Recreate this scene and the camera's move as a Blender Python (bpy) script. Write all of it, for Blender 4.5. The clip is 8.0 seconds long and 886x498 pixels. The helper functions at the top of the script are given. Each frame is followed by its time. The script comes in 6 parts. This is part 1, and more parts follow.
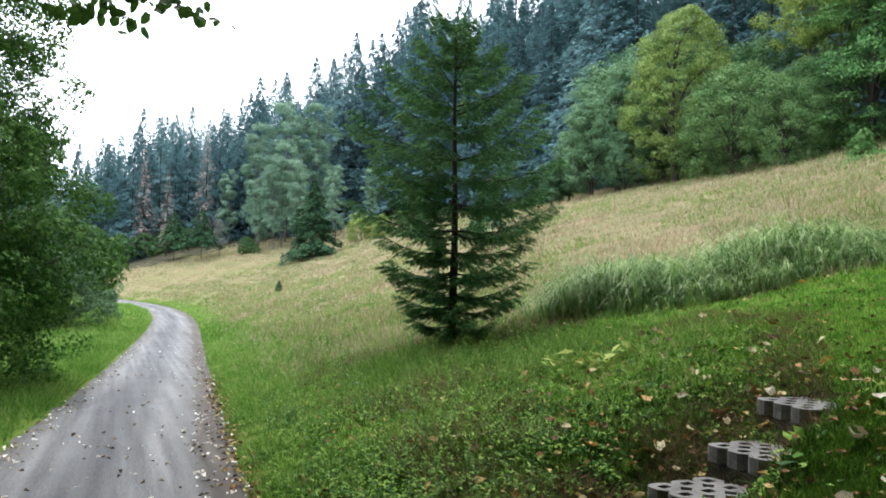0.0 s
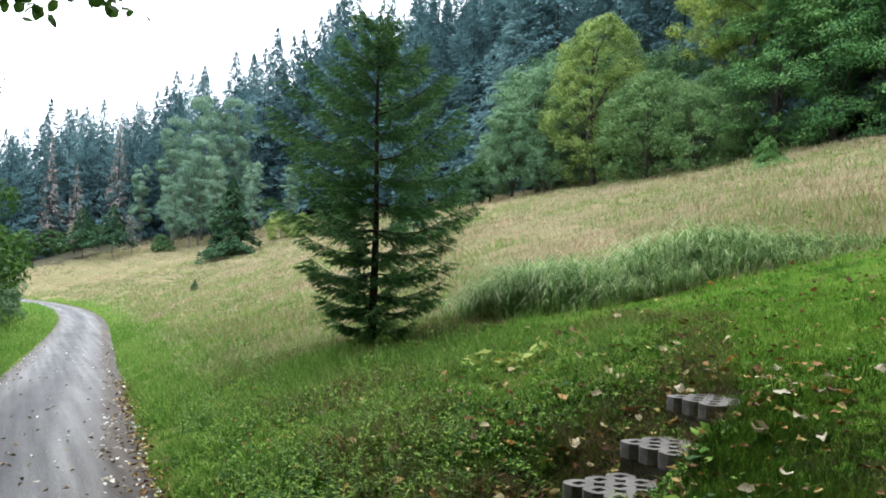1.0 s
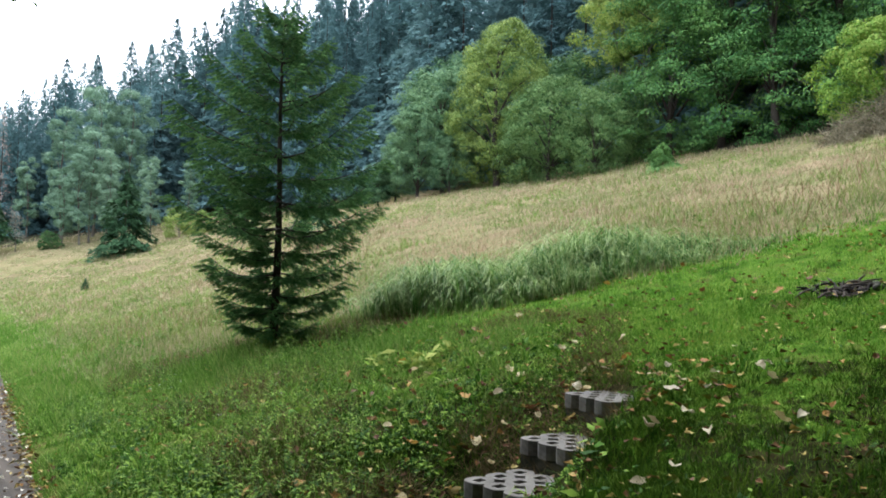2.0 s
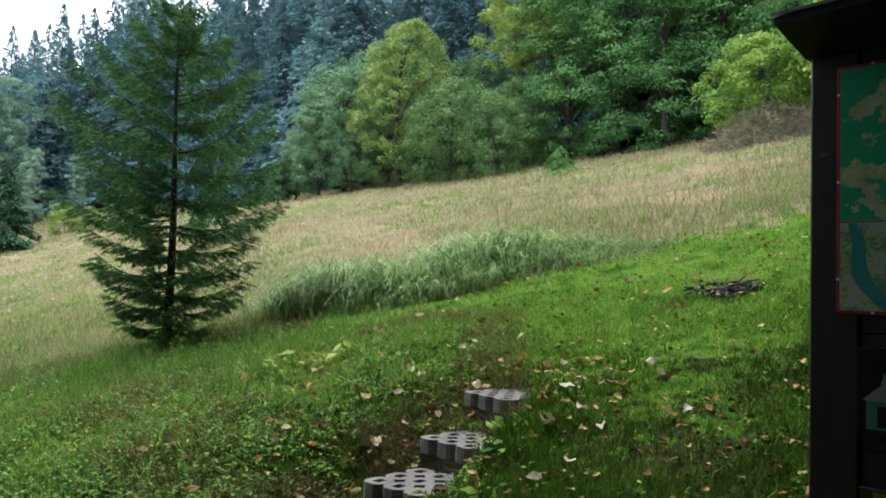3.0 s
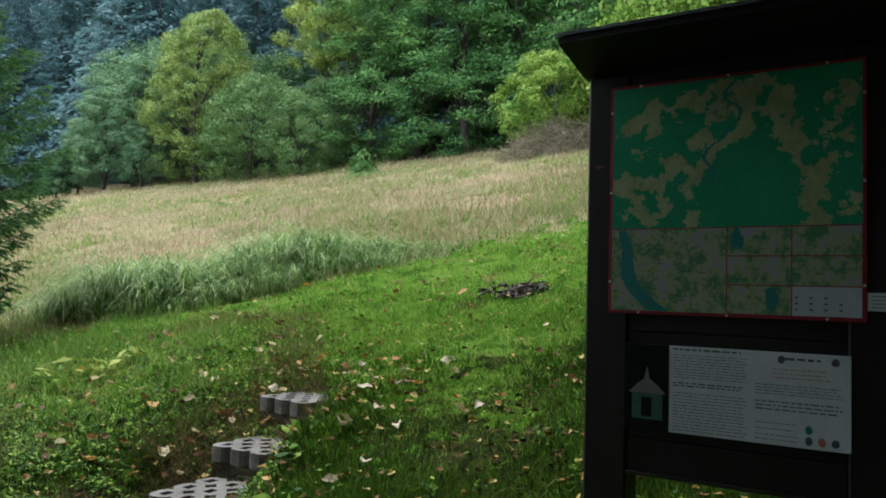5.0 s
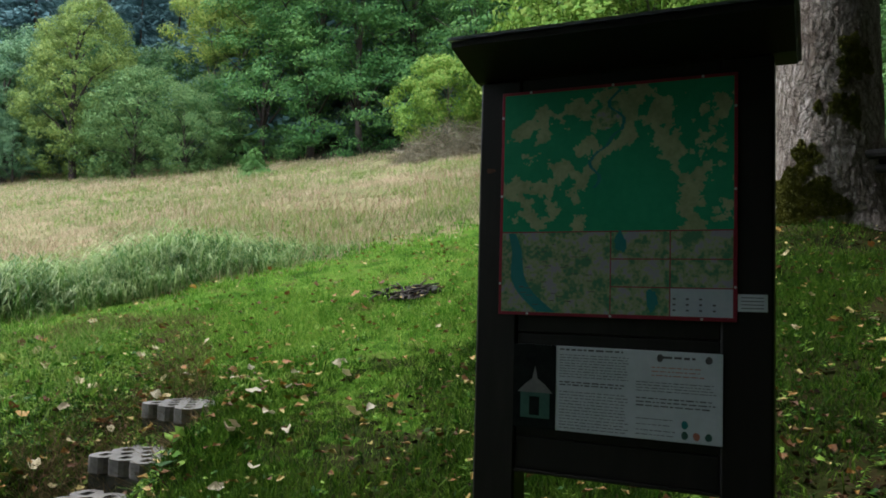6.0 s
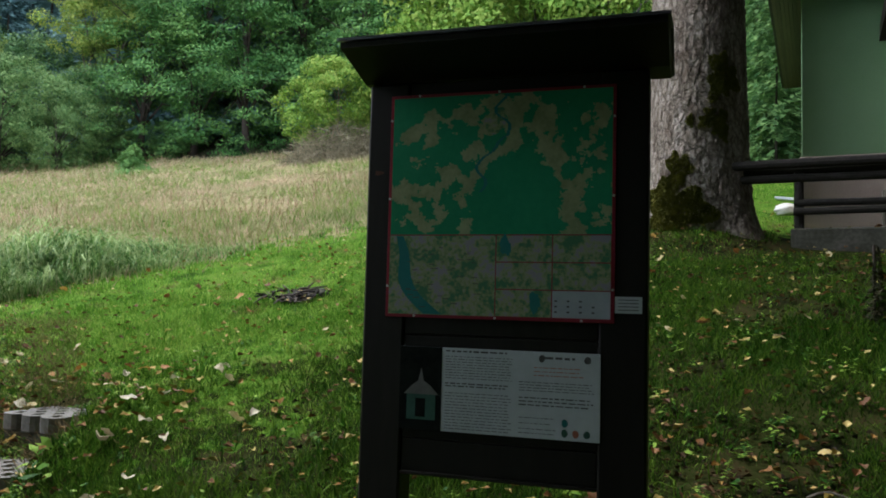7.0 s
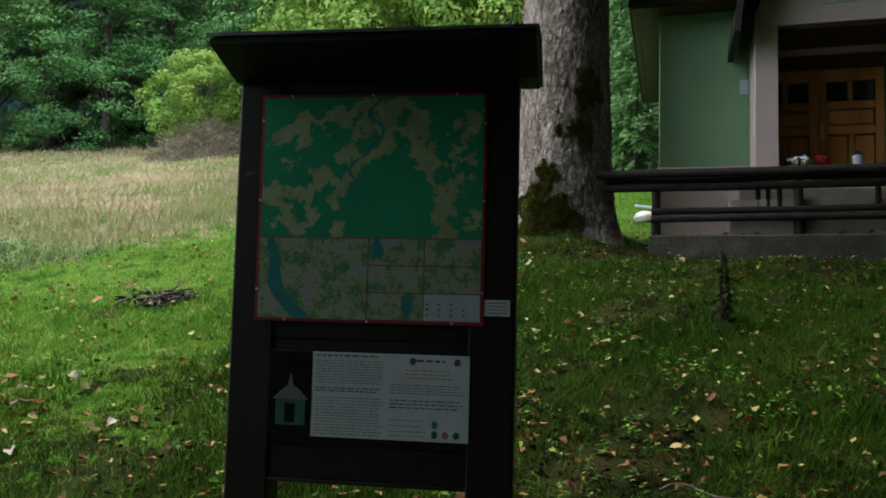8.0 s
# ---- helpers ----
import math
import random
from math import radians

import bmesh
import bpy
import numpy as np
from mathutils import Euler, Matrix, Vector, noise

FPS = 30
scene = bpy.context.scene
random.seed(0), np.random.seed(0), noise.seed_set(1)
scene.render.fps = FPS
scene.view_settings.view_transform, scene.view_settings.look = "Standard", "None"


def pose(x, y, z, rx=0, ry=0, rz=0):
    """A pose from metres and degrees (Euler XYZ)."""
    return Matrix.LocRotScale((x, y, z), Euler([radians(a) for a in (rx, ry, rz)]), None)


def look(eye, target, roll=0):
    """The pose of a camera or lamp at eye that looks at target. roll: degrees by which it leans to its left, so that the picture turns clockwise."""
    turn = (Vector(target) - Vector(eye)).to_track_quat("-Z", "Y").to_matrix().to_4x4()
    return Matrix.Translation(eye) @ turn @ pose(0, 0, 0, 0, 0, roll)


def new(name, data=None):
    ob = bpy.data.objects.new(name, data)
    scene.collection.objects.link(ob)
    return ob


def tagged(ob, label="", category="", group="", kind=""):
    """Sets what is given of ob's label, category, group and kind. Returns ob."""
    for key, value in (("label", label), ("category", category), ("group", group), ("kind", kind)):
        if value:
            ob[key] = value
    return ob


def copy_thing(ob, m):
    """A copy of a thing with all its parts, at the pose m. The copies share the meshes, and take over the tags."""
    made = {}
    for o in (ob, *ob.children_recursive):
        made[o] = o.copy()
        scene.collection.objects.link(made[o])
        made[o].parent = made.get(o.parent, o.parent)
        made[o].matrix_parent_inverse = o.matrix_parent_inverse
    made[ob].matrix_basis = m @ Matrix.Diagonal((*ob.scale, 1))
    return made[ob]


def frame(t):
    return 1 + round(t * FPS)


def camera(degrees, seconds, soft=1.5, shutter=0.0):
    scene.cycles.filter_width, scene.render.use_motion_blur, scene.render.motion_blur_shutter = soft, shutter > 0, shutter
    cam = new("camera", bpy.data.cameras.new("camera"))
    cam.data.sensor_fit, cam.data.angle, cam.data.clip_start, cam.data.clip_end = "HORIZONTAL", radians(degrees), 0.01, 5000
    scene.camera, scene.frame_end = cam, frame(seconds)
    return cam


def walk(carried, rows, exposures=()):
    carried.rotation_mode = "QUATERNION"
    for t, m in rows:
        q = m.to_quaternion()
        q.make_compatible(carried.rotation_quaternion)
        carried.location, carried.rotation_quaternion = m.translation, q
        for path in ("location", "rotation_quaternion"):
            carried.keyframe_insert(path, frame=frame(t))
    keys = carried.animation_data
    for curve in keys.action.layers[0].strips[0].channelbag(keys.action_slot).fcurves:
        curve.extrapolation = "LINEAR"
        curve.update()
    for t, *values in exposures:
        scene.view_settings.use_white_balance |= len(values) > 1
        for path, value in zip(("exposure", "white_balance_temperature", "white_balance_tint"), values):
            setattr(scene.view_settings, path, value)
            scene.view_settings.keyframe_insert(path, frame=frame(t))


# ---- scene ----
cam = camera(59.18, 8.0, soft=1.8)
# seconds, x, y, z, yaw, pitch, roll: a slow turn to the right where the camera stands
PATH = [
    (0.0, 0.003, 0.027, 1.593, -22.00, 2.18, 1.18),
    (0.5, 0.005, 0.022, 1.594, -24.53, 2.23, 1.30),
    (1.0, 0.007, 0.022, 1.595, -27.76, 2.31, 1.43),
    (1.5, 0.008, 0.015, 1.597, -31.15, 2.38, 1.49),
    (3.0, 0.006, 0.006, 1.601, -41.93, 2.64, 1.60),
    (3.5, 0.000, -0.000, 1.600, -45.28, 2.74, 1.62),
    (4.0, 0.011, -0.000, 1.602, -48.76, 2.85, 1.57),
    (5.5, 0.019, -0.009, 1.602, -60.34, 3.33, 1.57),
    (6.0, 0.024, -0.009, 1.602, -64.18, 3.50, 1.51),
    (6.5, 0.025, -0.012, 1.602, -67.91, 3.67, 1.49),
    (7.0, 0.025, -0.016, 1.598, -72.30, 3.96, 1.52),
    (7.5, 0.018, -0.025, 1.600, -76.81, 4.18, 1.42),
    (8.0, 0.021, -0.023, 1.600, -81.55, 4.40, 1.42),
]


def eye_pose(x, y, z, yaw, pitch, roll):
    a, p = radians(yaw), radians(pitch)
    way = Vector((-math.sin(a) * math.cos(p), math.cos(a) * math.cos(p), math.sin(p)))
    return look((x, y, z), Vector((x, y, z)) + way, roll)


EXPOSURES = [(0.0, 1.75), (8.0, 1.75)]
walk(cam, [(row[0], eye_pose(*row[1:])) for row in PATH], EXPOSURES)

# ---- light: bright overcast sky, weak wide sun ----
world = bpy.data.worlds.new("overcast_sky")
scene.world = world
world.use_nodes = True
wn, wl = world.node_tree.nodes, world.node_tree.links
sky = wn.new("ShaderNodeTexSky")
sky.sky_type = "NISHITA"
sky.sun_disc = False
sky.sun_elevation, sky.sun_rotation = radians(60), radians(7)
sky.air_density, sky.dust_density = 1.0, 4.0
cloud = wn.new("ShaderNodeMix")
cloud.data_type = "RGBA"
cloud.inputs[0].default_value = 0.75
wl.new(sky.outputs[0], cloud.inputs[6])
cloud.inputs[7].default_value = (10.9, 11.6, 12.9, 1)
background = wn["Background"]
wl.new(cloud.outputs[2], background.inputs[0])
background.inputs[1].default_value = 0.12
sun_data = bpy.data.lights.new("sun", "SUN")
sun_data.energy, sun_data.angle, sun_data.color = 0.8, radians(30), (1.0, 0.96, 0.9)
sun = new("sun", sun_data)
sun.matrix_world = look((12, 34, 60), (8, 0, 0))


# ---- materials ----
def material(name, colors, scale=4.0, rough=0.8, bump=0.2, fine=40.0, island=0.0, objrand=0.0, metal=0.0, spec=0.3,
             coords="Object", stretch=(1, 1, 1), through_light=0.0, bump_distance=0.02, contrast=1.0):
    """A surface with two scales of colour variation and a fine relief. colors: dark, middle, light."""
    m = bpy.data.materials.new(name)
    m.use_nodes = True
    n, l = m.node_tree.nodes, m.node_tree.links
    bsdf = n["Principled BSDF"]
    tc = n.new("ShaderNodeTexCoord")
    mp = n.new("ShaderNodeMapping")
    mp.inputs["Scale"].default_value = stretch
    l.new(tc.outputs[coords], mp.inputs[0])
    big = n.new("ShaderNodeTexNoise")
    big.inputs["Scale"].default_value, big.inputs["Detail"].default_value = scale, 5
    small = n.new("ShaderNodeTexNoise")
    small.inputs["Scale"].default_value, small.inputs["Detail"].default_value = fine, 4
    l.new(mp.outputs[0], big.inputs[0])
    l.new(mp.outputs[0], small.inputs[0])
    fac = n.new("ShaderNodeMath")
    fac.operation = "MULTIPLY_ADD"
    fac.inputs[1].default_value = 0.4
    l.new(small.outputs[0], fac.inputs[0])
    part_big = n.new("ShaderNodeMath")
    part_big.operation = "MULTIPLY"
    part_big.inputs[1].default_value = 0.6
    l.new(big.outputs[0], part_big.inputs[0])
    l.new(part_big.outputs[0], fac.inputs[2])
    last = fac
    for amount, node, socket in ((island, "ShaderNodeNewGeometry", "Random Per Island"), (objrand, "ShaderNodeObjectInfo", "Random")):
        if amount:
            src = n.new(node)
            add = n.new("ShaderNodeMath")
            add.operation = "MULTIPLY_ADD"
            add.inputs[1].default_value = amount
            l.new(src.outputs[socket], add.inputs[0])
            off = n.new("ShaderNodeMath")
            off.operation = "SUBTRACT"
            off.inputs[1].default_value = amount / 2
            l.new(last.outputs[0], off.inputs[0])
            l.new(off.outputs[0], add.inputs[2])
            last = add
    ramp = n.new("ShaderNodeValToRGB")
    e = ramp.color_ramp.elements
    lo, span = 0.5 - 0.2 / contrast, 0.4 / contrast
    e[0].position, e[1].position = lo, lo + span
    e[0].color, e[1].color = (*colors[0], 1), (*colors[-1], 1)
    if len(colors) > 2:
        for i, c in enumerate(colors[1:-1]):
            e.new(lo + span * (i + 1) / (len(colors) - 1)).color = (*c, 1)
    l.new(last.outputs[0], ramp.inputs[0])
    l.new(ramp.outputs[0], bsdf.inputs["Base Color"])
    bsdf.inputs["Roughness"].default_value = rough
    bsdf.inputs["Metallic"].default_value = metal
    bsdf.inputs["Specular IOR Level"].default_value = spec
    if bump:
        b = n.new("ShaderNodeBump")
        b.inputs["Strength"].default_value, b.inputs["Distance"].default_value = bump, bump_distance
        l.new(fac.outputs[0], b.inputs["Height"])
        l.new(b.outputs[0], bsdf.inputs["Normal"])
    if through_light:
        tr = n.new("ShaderNodeBsdfTranslucent")
        l.new(ramp.outputs[0], tr.inputs[0])
        mix = n.new("ShaderNodeMixShader")
        mix.inputs[0].default_value = through_light
        l.new(bsdf.outputs[0], mix.inputs[1])
        l.new(tr.outputs[0], mix.inputs[2])
        l.new(mix.outputs[0], n["Material Output"].inputs[0])
    return m


def leafy(name, *colors, scale=0.5, island=0.4, rough=0.65, thru=0.2, objrand=0.0, spec=0.1, contrast=1.0):
    return material(name, colors, scale=scale, rough=rough, bump=0, fine=6, island=island, objrand=objrand, through_light=thru, spec=spec, contrast=contrast)


M_LAWN_SOIL = material("lawn_soil", [(0.014, 0.036, 0.005), (0.042, 0.105, 0.011), (0.085, 0.165, 0.022), (0.070, 0.065, 0.024)], 3.0, 1.0, 1.0, 45, spec=0.02, contrast=1.8)
M_MEADOW_SOIL = material("meadow_soil", [(0.10, 0.12, 0.045), (0.165, 0.15, 0.078), (0.22, 0.175, 0.105)], 0.45, 1.0, 0.6, 5, spec=0.02)
M_WOOD_FLOOR = material("forest_floor", [(0.02, 0.02, 0.012), (0.045, 0.04, 0.02), (0.03, 0.05, 0.015)], 0.4, 0.95, 0.6, 6)
M_VERGE_SOIL = material("verge_soil", [(0.016, 0.040, 0.006), (0.055, 0.105, 0.016), (0.095, 0.145, 0.028), (0.090, 0.075, 0.03)], 2.5, 1.0, 1.0, 40, spec=0.02, contrast=1.8)
# mossy litter soil and turf, with shade put into their darker colours
M_TURF_SOIL_SHADED = material("mossy_litter_soil_shaded", [(0.006, 0.007, 0.003), (0.016, 0.022, 0.005), (0.026, 0.032, 0.009), (0.032, 0.024, 0.011)], 3.5, 1.0, 1.0, 40, spec=0.02, contrast=1.8)
M_TURF_GRASS_SHADED = leafy("moss_turf_blades_shaded", (0.014, 0.050, 0.005), (0.036, 0.098, 0.009), (0.10, 0.18, 0.02), scale=1.2, island=0.5, spec=0.05, thru=0.35)
M_DEAD = leafy("dead_grass_blades", (0.06, 0.045, 0.02), (0.13, 0.10, 0.05), (0.23, 0.17, 0.09), scale=0.8, island=0.5, spec=0.05)
M_LAWN = leafy("lawn_blades", (0.055, 0.165, 0.014), (0.13, 0.30, 0.034), (0.29, 0.44, 0.09), contrast=1.4, scale=0.9, island=0.5, spec=0.06, thru=0.35)
M_VERGE = leafy("verge_blades", (0.060, 0.165, 0.020), (0.13, 0.27, 0.042), (0.27, 0.36, 0.11), scale=0.5, island=0.5, spec=0.06, thru=0.35)
M_WEED = leafy("weed_leaves", (0.02, 0.08, 0.008), (0.08, 0.21, 0.02), (0.24, 0.40, 0.06), scale=1, island=0.9, spec=0.12)
M_MEADOW = leafy("meadow_blades", (0.18, 0.22, 0.09), (0.31, 0.295, 0.165), (0.42, 0.355, 0.235), (0.48, 0.36, 0.27), scale=0.7, contrast=1.6, island=0.35, thru=0.2, spec=0.06)
M_STALK = leafy("dry_stalks", (0.16, 0.10, 0.055), (0.26, 0.17, 0.10), (0.35, 0.25, 0.16), scale=0.5, island=0.6, thru=0.1)
M_REED = leafy("tall_grass_blades", (0.055, 0.15, 0.03), (0.145, 0.27, 0.065), (0.34, 0.45, 0.19), scale=1.6, island=0.8, rough=0.5, spec=0.2, thru=0.4)
M_NEEDLE = leafy("needles", (0.042, 0.120, 0.050), (0.082, 0.195, 0.072), (0.15, 0.275, 0.105), scale=1.2, island=0.4, thru=0.25, rough=0.85, spec=0.1)
M_NEEDLE_DARK = leafy("dark_needles", (0.018, 0.05, 0.024), (0.034, 0.085, 0.040), (0.055, 0.12, 0.055), scale=1.2, island=0.3, thru=0.2, rough=0.85, spec=0.1)
M_NEEDLE_DULL = leafy("withered_needles", (0.018, 0.022, 0.010), (0.032, 0.036, 0.016), (0.055, 0.05, 0.025), scale=3, thru=0.1)
M_NEEDLE_TIP = leafy("young_needles", (0.060, 0.155, 0.060), (0.115, 0.245, 0.086), (0.19, 0.34, 0.12), scale=1.2, island=0.5, thru=0.3, rough=0.8, spec=0.15)
# distance haze is put into the pale blue-green of these far needles
M_NEEDLE_HAZED = leafy("hazed_blue_green_needles", (0.070, 0.140, 0.150), (0.098, 0.188, 0.198), (0.134, 0.234, 0.240), scale=0.1, island=0.05, thru=0.3, objrand=0.35, rough=0.9, spec=0.1)
M_NEEDLE_DEAD = leafy("dead_needles", (0.20, 0.155, 0.135), (0.27, 0.22, 0.195), (0.33, 0.28, 0.25), scale=0.5, island=0.4, thru=0.0)
M_LEAF_MID = leafy("mid_green_leaves", (0.034, 0.095, 0.034), (0.083, 0.170, 0.058), (0.17, 0.275, 0.098), objrand=0.3)
M_LEAF_BLUE = leafy("grey_green_leaves", (0.035, 0.085, 0.035), (0.068, 0.135, 0.060), (0.12, 0.20, 0.10), objrand=0.2)
M_LEAF_MAPLE = leafy("maple_leaves", (0.040, 0.105, 0.054), (0.092, 0.190, 0.097), (0.175, 0.29, 0.145), objrand=0.2)
# valley birches and poplar: green paled to carry the distance haze
M_LEAF_HAZED = leafy("hazed_grey_green_leaves", (0.09, 0.17, 0.11), (0.15, 0.255, 0.17), (0.23, 0.35, 0.24), objrand=0.2, island=0.35)
M_LEAF_LIME = leafy("yellow_green_leaves", (0.10, 0.165, 0.045), (0.185, 0.275, 0.072), (0.30, 0.37, 0.11), objrand=0.15)
M_LEAF_BEECH = leafy("beech_leaves", (0.036, 0.116, 0.036), (0.085, 0.21, 0.062), (0.18, 0.335, 0.10), objrand=0.2, island=0.35)
M_LEAF_BRIGHT = leafy("bright_leaves", (0.10, 0.19, 0.045), (0.19, 0.30, 0.07), (0.34, 0.40, 0.10), objrand=0.2)
M_LEAF_HAZEL = leafy("hazel_leaves", (0.09, 0.20, 0.03), (0.17, 0.30, 0.05), (0.29, 0.38, 0.09))
M_LEAF_ALDER = leafy("alder_leaves", (0.022, 0.070, 0.012), (0.048, 0.125, 0.022), (0.105, 0.21, 0.042), scale=0.8, thru=0.3)
M_LEAF_NEAR = leafy("linden_leaves", (0.025, 0.07, 0.012), (0.05, 0.12, 0.02), (0.09, 0.18, 0.03), scale=1.5, thru=0.35)
M_GREENS = leafy("meadow_green_blades", (0.07, 0.165, 0.03), (0.14, 0.245, 0.05), (0.25, 0.33, 0.095), scale=0.5, island=0.4, thru=0.3, spec=0.06)
M_TWIG_GREY = leafy("grey_twig_sprays", (0.16, 0.17, 0.15), (0.24, 0.25, 0.22), island=0.4, thru=0.0)
M_BARK = material("grey_bark", [(0.05, 0.045, 0.038), (0.11, 0.10, 0.085), (0.19, 0.175, 0.155)], 3, 0.9, 0.8, 18, stretch=(1, 1, 0.3))
M_BARK_DARK = material("spruce_bark", [(0.02, 0.016, 0.013), (0.04, 0.032, 0.027), (0.065, 0.055, 0.047)], 3, 0.9, 0.6, 20, stretch=(1, 1, 0.4))
M_ROAD = material("worn_asphalt", [(0.050, 0.052, 0.054), (0.098, 0.101, 0.104), (0.150, 0.153, 0.155)], 2.0, 0.85, 0.8, 60, stretch=(3.4, 0.10, 1), bump_distance=0.012, contrast=1.35)


def wheel_tracks(m):
    """Paler wheel tracks, a darker crown and brown gritty edges across the lane."""
    n, l = m.node_tree.nodes, m.node_tree.links
    bsdf = n["Principled BSDF"]
    old = bsdf.inputs["Base Color"].links[0].from_socket
    uv = n.new("ShaderNodeUVMap")
    wob = n.new("ShaderNodeTexNoise")
    wob.inputs["Scale"].default_value = 0.7
    l.new(uv.outputs[0], wob.inputs[0])
    sep = n.new("ShaderNodeSeparateXYZ")
    l.new(uv.outputs[0], sep.inputs[0])
    add = n.new("ShaderNodeMath")
    add.operation = "MULTIPLY_ADD"
    add.inputs[1].default_value = 0.22
    l.new(wob.outputs[0], add.inputs[0])
    l.new(sep.outputs[0], add.inputs[2])
    ramp = n.new("ShaderNodeValToRGB")
    e = ramp.color_ramp.elements
    e[0].position, e[0].color = 0.08, (0.55, 0.45, 0.35, 1)
    e[1].position, e[1].color = 1.10, (0.55, 0.45, 0.36, 1)
    for p, c in ((0.22, (0.95, 0.92, 0.88, 1)), (0.34, (1.35, 1.34, 1.32, 1)), (0.48, (0.82, 0.83, 0.85, 1)), (0.62, (0.72, 0.73, 0.75, 1)), (0.80, (1.3, 1.3, 1.28, 1)), (0.95, (0.95, 0.92, 0.88, 1))):
        e.new(p).color = c
    l.new(add.outputs[0], ramp.inputs[0])
    mix = n.new("ShaderNodeMix")
    mix.data_type, mix.blend_type = "RGBA", "MULTIPLY"
    mix.inputs[0].default_value = 1.0
    l.new(old, mix.inputs[6])
    l.new(ramp.outputs[0], mix.inputs[7])
    l.new(mix.outputs[2], bsdf.inputs["Base Color"])


wheel_tracks(M_ROAD)


# ---- building helpers ----
def mesh_from(name, verts, faces, mat=None, smooth=False):
    """A mesh of triangles or quads from arrays."""
    verts, faces = np.asarray(verts, dtype=np.float32), np.asarray(faces, dtype=np.int32)
    me = bpy.data.meshes.new(name)
    k = faces.shape[1]
    me.vertices.add(len(verts))
    me.vertices.foreach_set("co", verts.ravel())
    me.loops.add(faces.size)
    me.loops.foreach_set("vertex_index", faces.ravel())
    me.polygons.add(len(faces))
    me.polygons.foreach_set("loop_start", np.arange(0, faces.size, k, dtype=np.int32))
    me.update(calc_edges=True)
    me.polygons.foreach_set("use_smooth", np.full(len(faces), smooth))
    if mat:
        me.materials.append(mat)
    me.update()
    return me


def part(name, bm, mat, parent=None, label="", smooth=False):
    """A bmesh, or (verts, faces), as one mesh object under a thing or part."""
    if isinstance(bm, tuple):
        me = mesh_from(name, bm[0], bm[1], mat, smooth)
    elif isinstance(bm, bpy.types.Mesh):
        me = bm
    else:
        me = bpy.data.meshes.new(name)
        bmesh.ops.recalc_face_normals(bm, faces=bm.faces)
        for f in bm.faces:
            f.smooth = smooth
        bm.to_mesh(me)
        bm.free()
        me.materials.append(mat)
    ob = new(name, me)
    ob.parent = parent
    if label:
        ob["label"] = label
    return ob


def empty(name, m, label="", category="", group="", kind=""):
    ob = new(name)
    ob.matrix_world = m
    ob.empty_display_size = 0.1
    return tagged(ob, label, category, group, kind)


def box(bm, x0, x1, y0, y1, z0, z1, bevel=0.006, m=None):
    """Adds a bevelled block to a bmesh."""
    made = bmesh.ops.create_cube(bm, size=1)["verts"]
    for v in made:
        v.co = Vector(((x0 + x1) / 2 + v.co.x * (x1 - x0), (y0 + y1) / 2 + v.co.y * (y1 - y0), (z0 + z1) / 2 + v.co.z * (z1 - z0)))
        if m:
            v.co = m @ v.co
    if bevel:
        edges = list({e for v in made for e in v.link_edges})
        bmesh.ops.bevel(bm, geom=edges, offset=bevel, segments=1, affect="EDGES", profile=0.5)


def block(name, mat, parent, x0, x1, y0, y1, z0, z1, bevel=0.006, label="", m=None):
    bm = bmesh.new()
    box(bm, x0, x1, y0, y1, z0, z1, bevel, m)
    return part(name, bm, mat, parent, label)


def tube(points, radii, sides=7):
    """Verts and quads of a tapered tube along points."""
    points = np.asarray(points, float)
    n = len(points)
    way = np.gradient(points, axis=0)
    way /= np.linalg.norm(way, axis=1)[:, None] + 1e-9
    ref = np.where(np.abs(way[:, 2:3]) > 0.9, [[1.0, 0, 0]], [[0, 0, 1.0]])
    a = np.cross(way, ref)
    a /= np.linalg.norm(a, axis=1)[:, None] + 1e-9
    b = np.cross(way, a)
    ang = np.arange(sides) * 2 * np.pi / sides
    ring = np.cos(ang)[None, :, None] * a[:, None] + np.sin(ang)[None, :, None] * b[:, None]
    v = points[:, None] + ring * np.asarray(radii, float)[:, None, None]
    i, j = np.meshgrid(np.arange(n - 1), np.arange(sides), indexing="ij")
    q = np.stack([i * sides + j, i * sides + (j + 1) % sides, (i + 1) * sides + (j + 1) % sides, (i + 1) * sides + j], -1).reshape(-1, 4)
    return v.reshape(-1, 3), q


def joined(pieces):
    """Several (verts, faces) as one."""
    vs, fs, base = [], [], 0
    for v, f in pieces:
        vs.append(v)
        fs.append(np.asarray(f) + base)
        base += len(v)
    return np.concatenate(vs), np.concatenate(fs)


# ---- the lie of the land ----
def road_edge(y):
    """x of the road's right edge at y."""
    y = np.asarray(y, float)
    yc = np.clip(y, -200, 78)
    return 0.42 + 0.0725 * yc - 5e-5 * np.maximum(yc - 28, 0) ** 3 - 0.30 * np.maximum(y - 78, 0)


def road_height(y):
    return -1.0 * (1 - np.exp(-np.maximum(np.asarray(y, float) - 6, 0) / 18))


def softplus(v, w):
    return w * np.logaddexp(0, np.asarray(v, float) / w)


def step(a, b, v):
    if a > b:
        return 1 - step(b, a, v)
    t = np.clip((np.asarray(v, float) - a) / (b - a), 0, 1)
    return t * t * (3 - 2 * t)


ROAD_WIDTH = 2.05


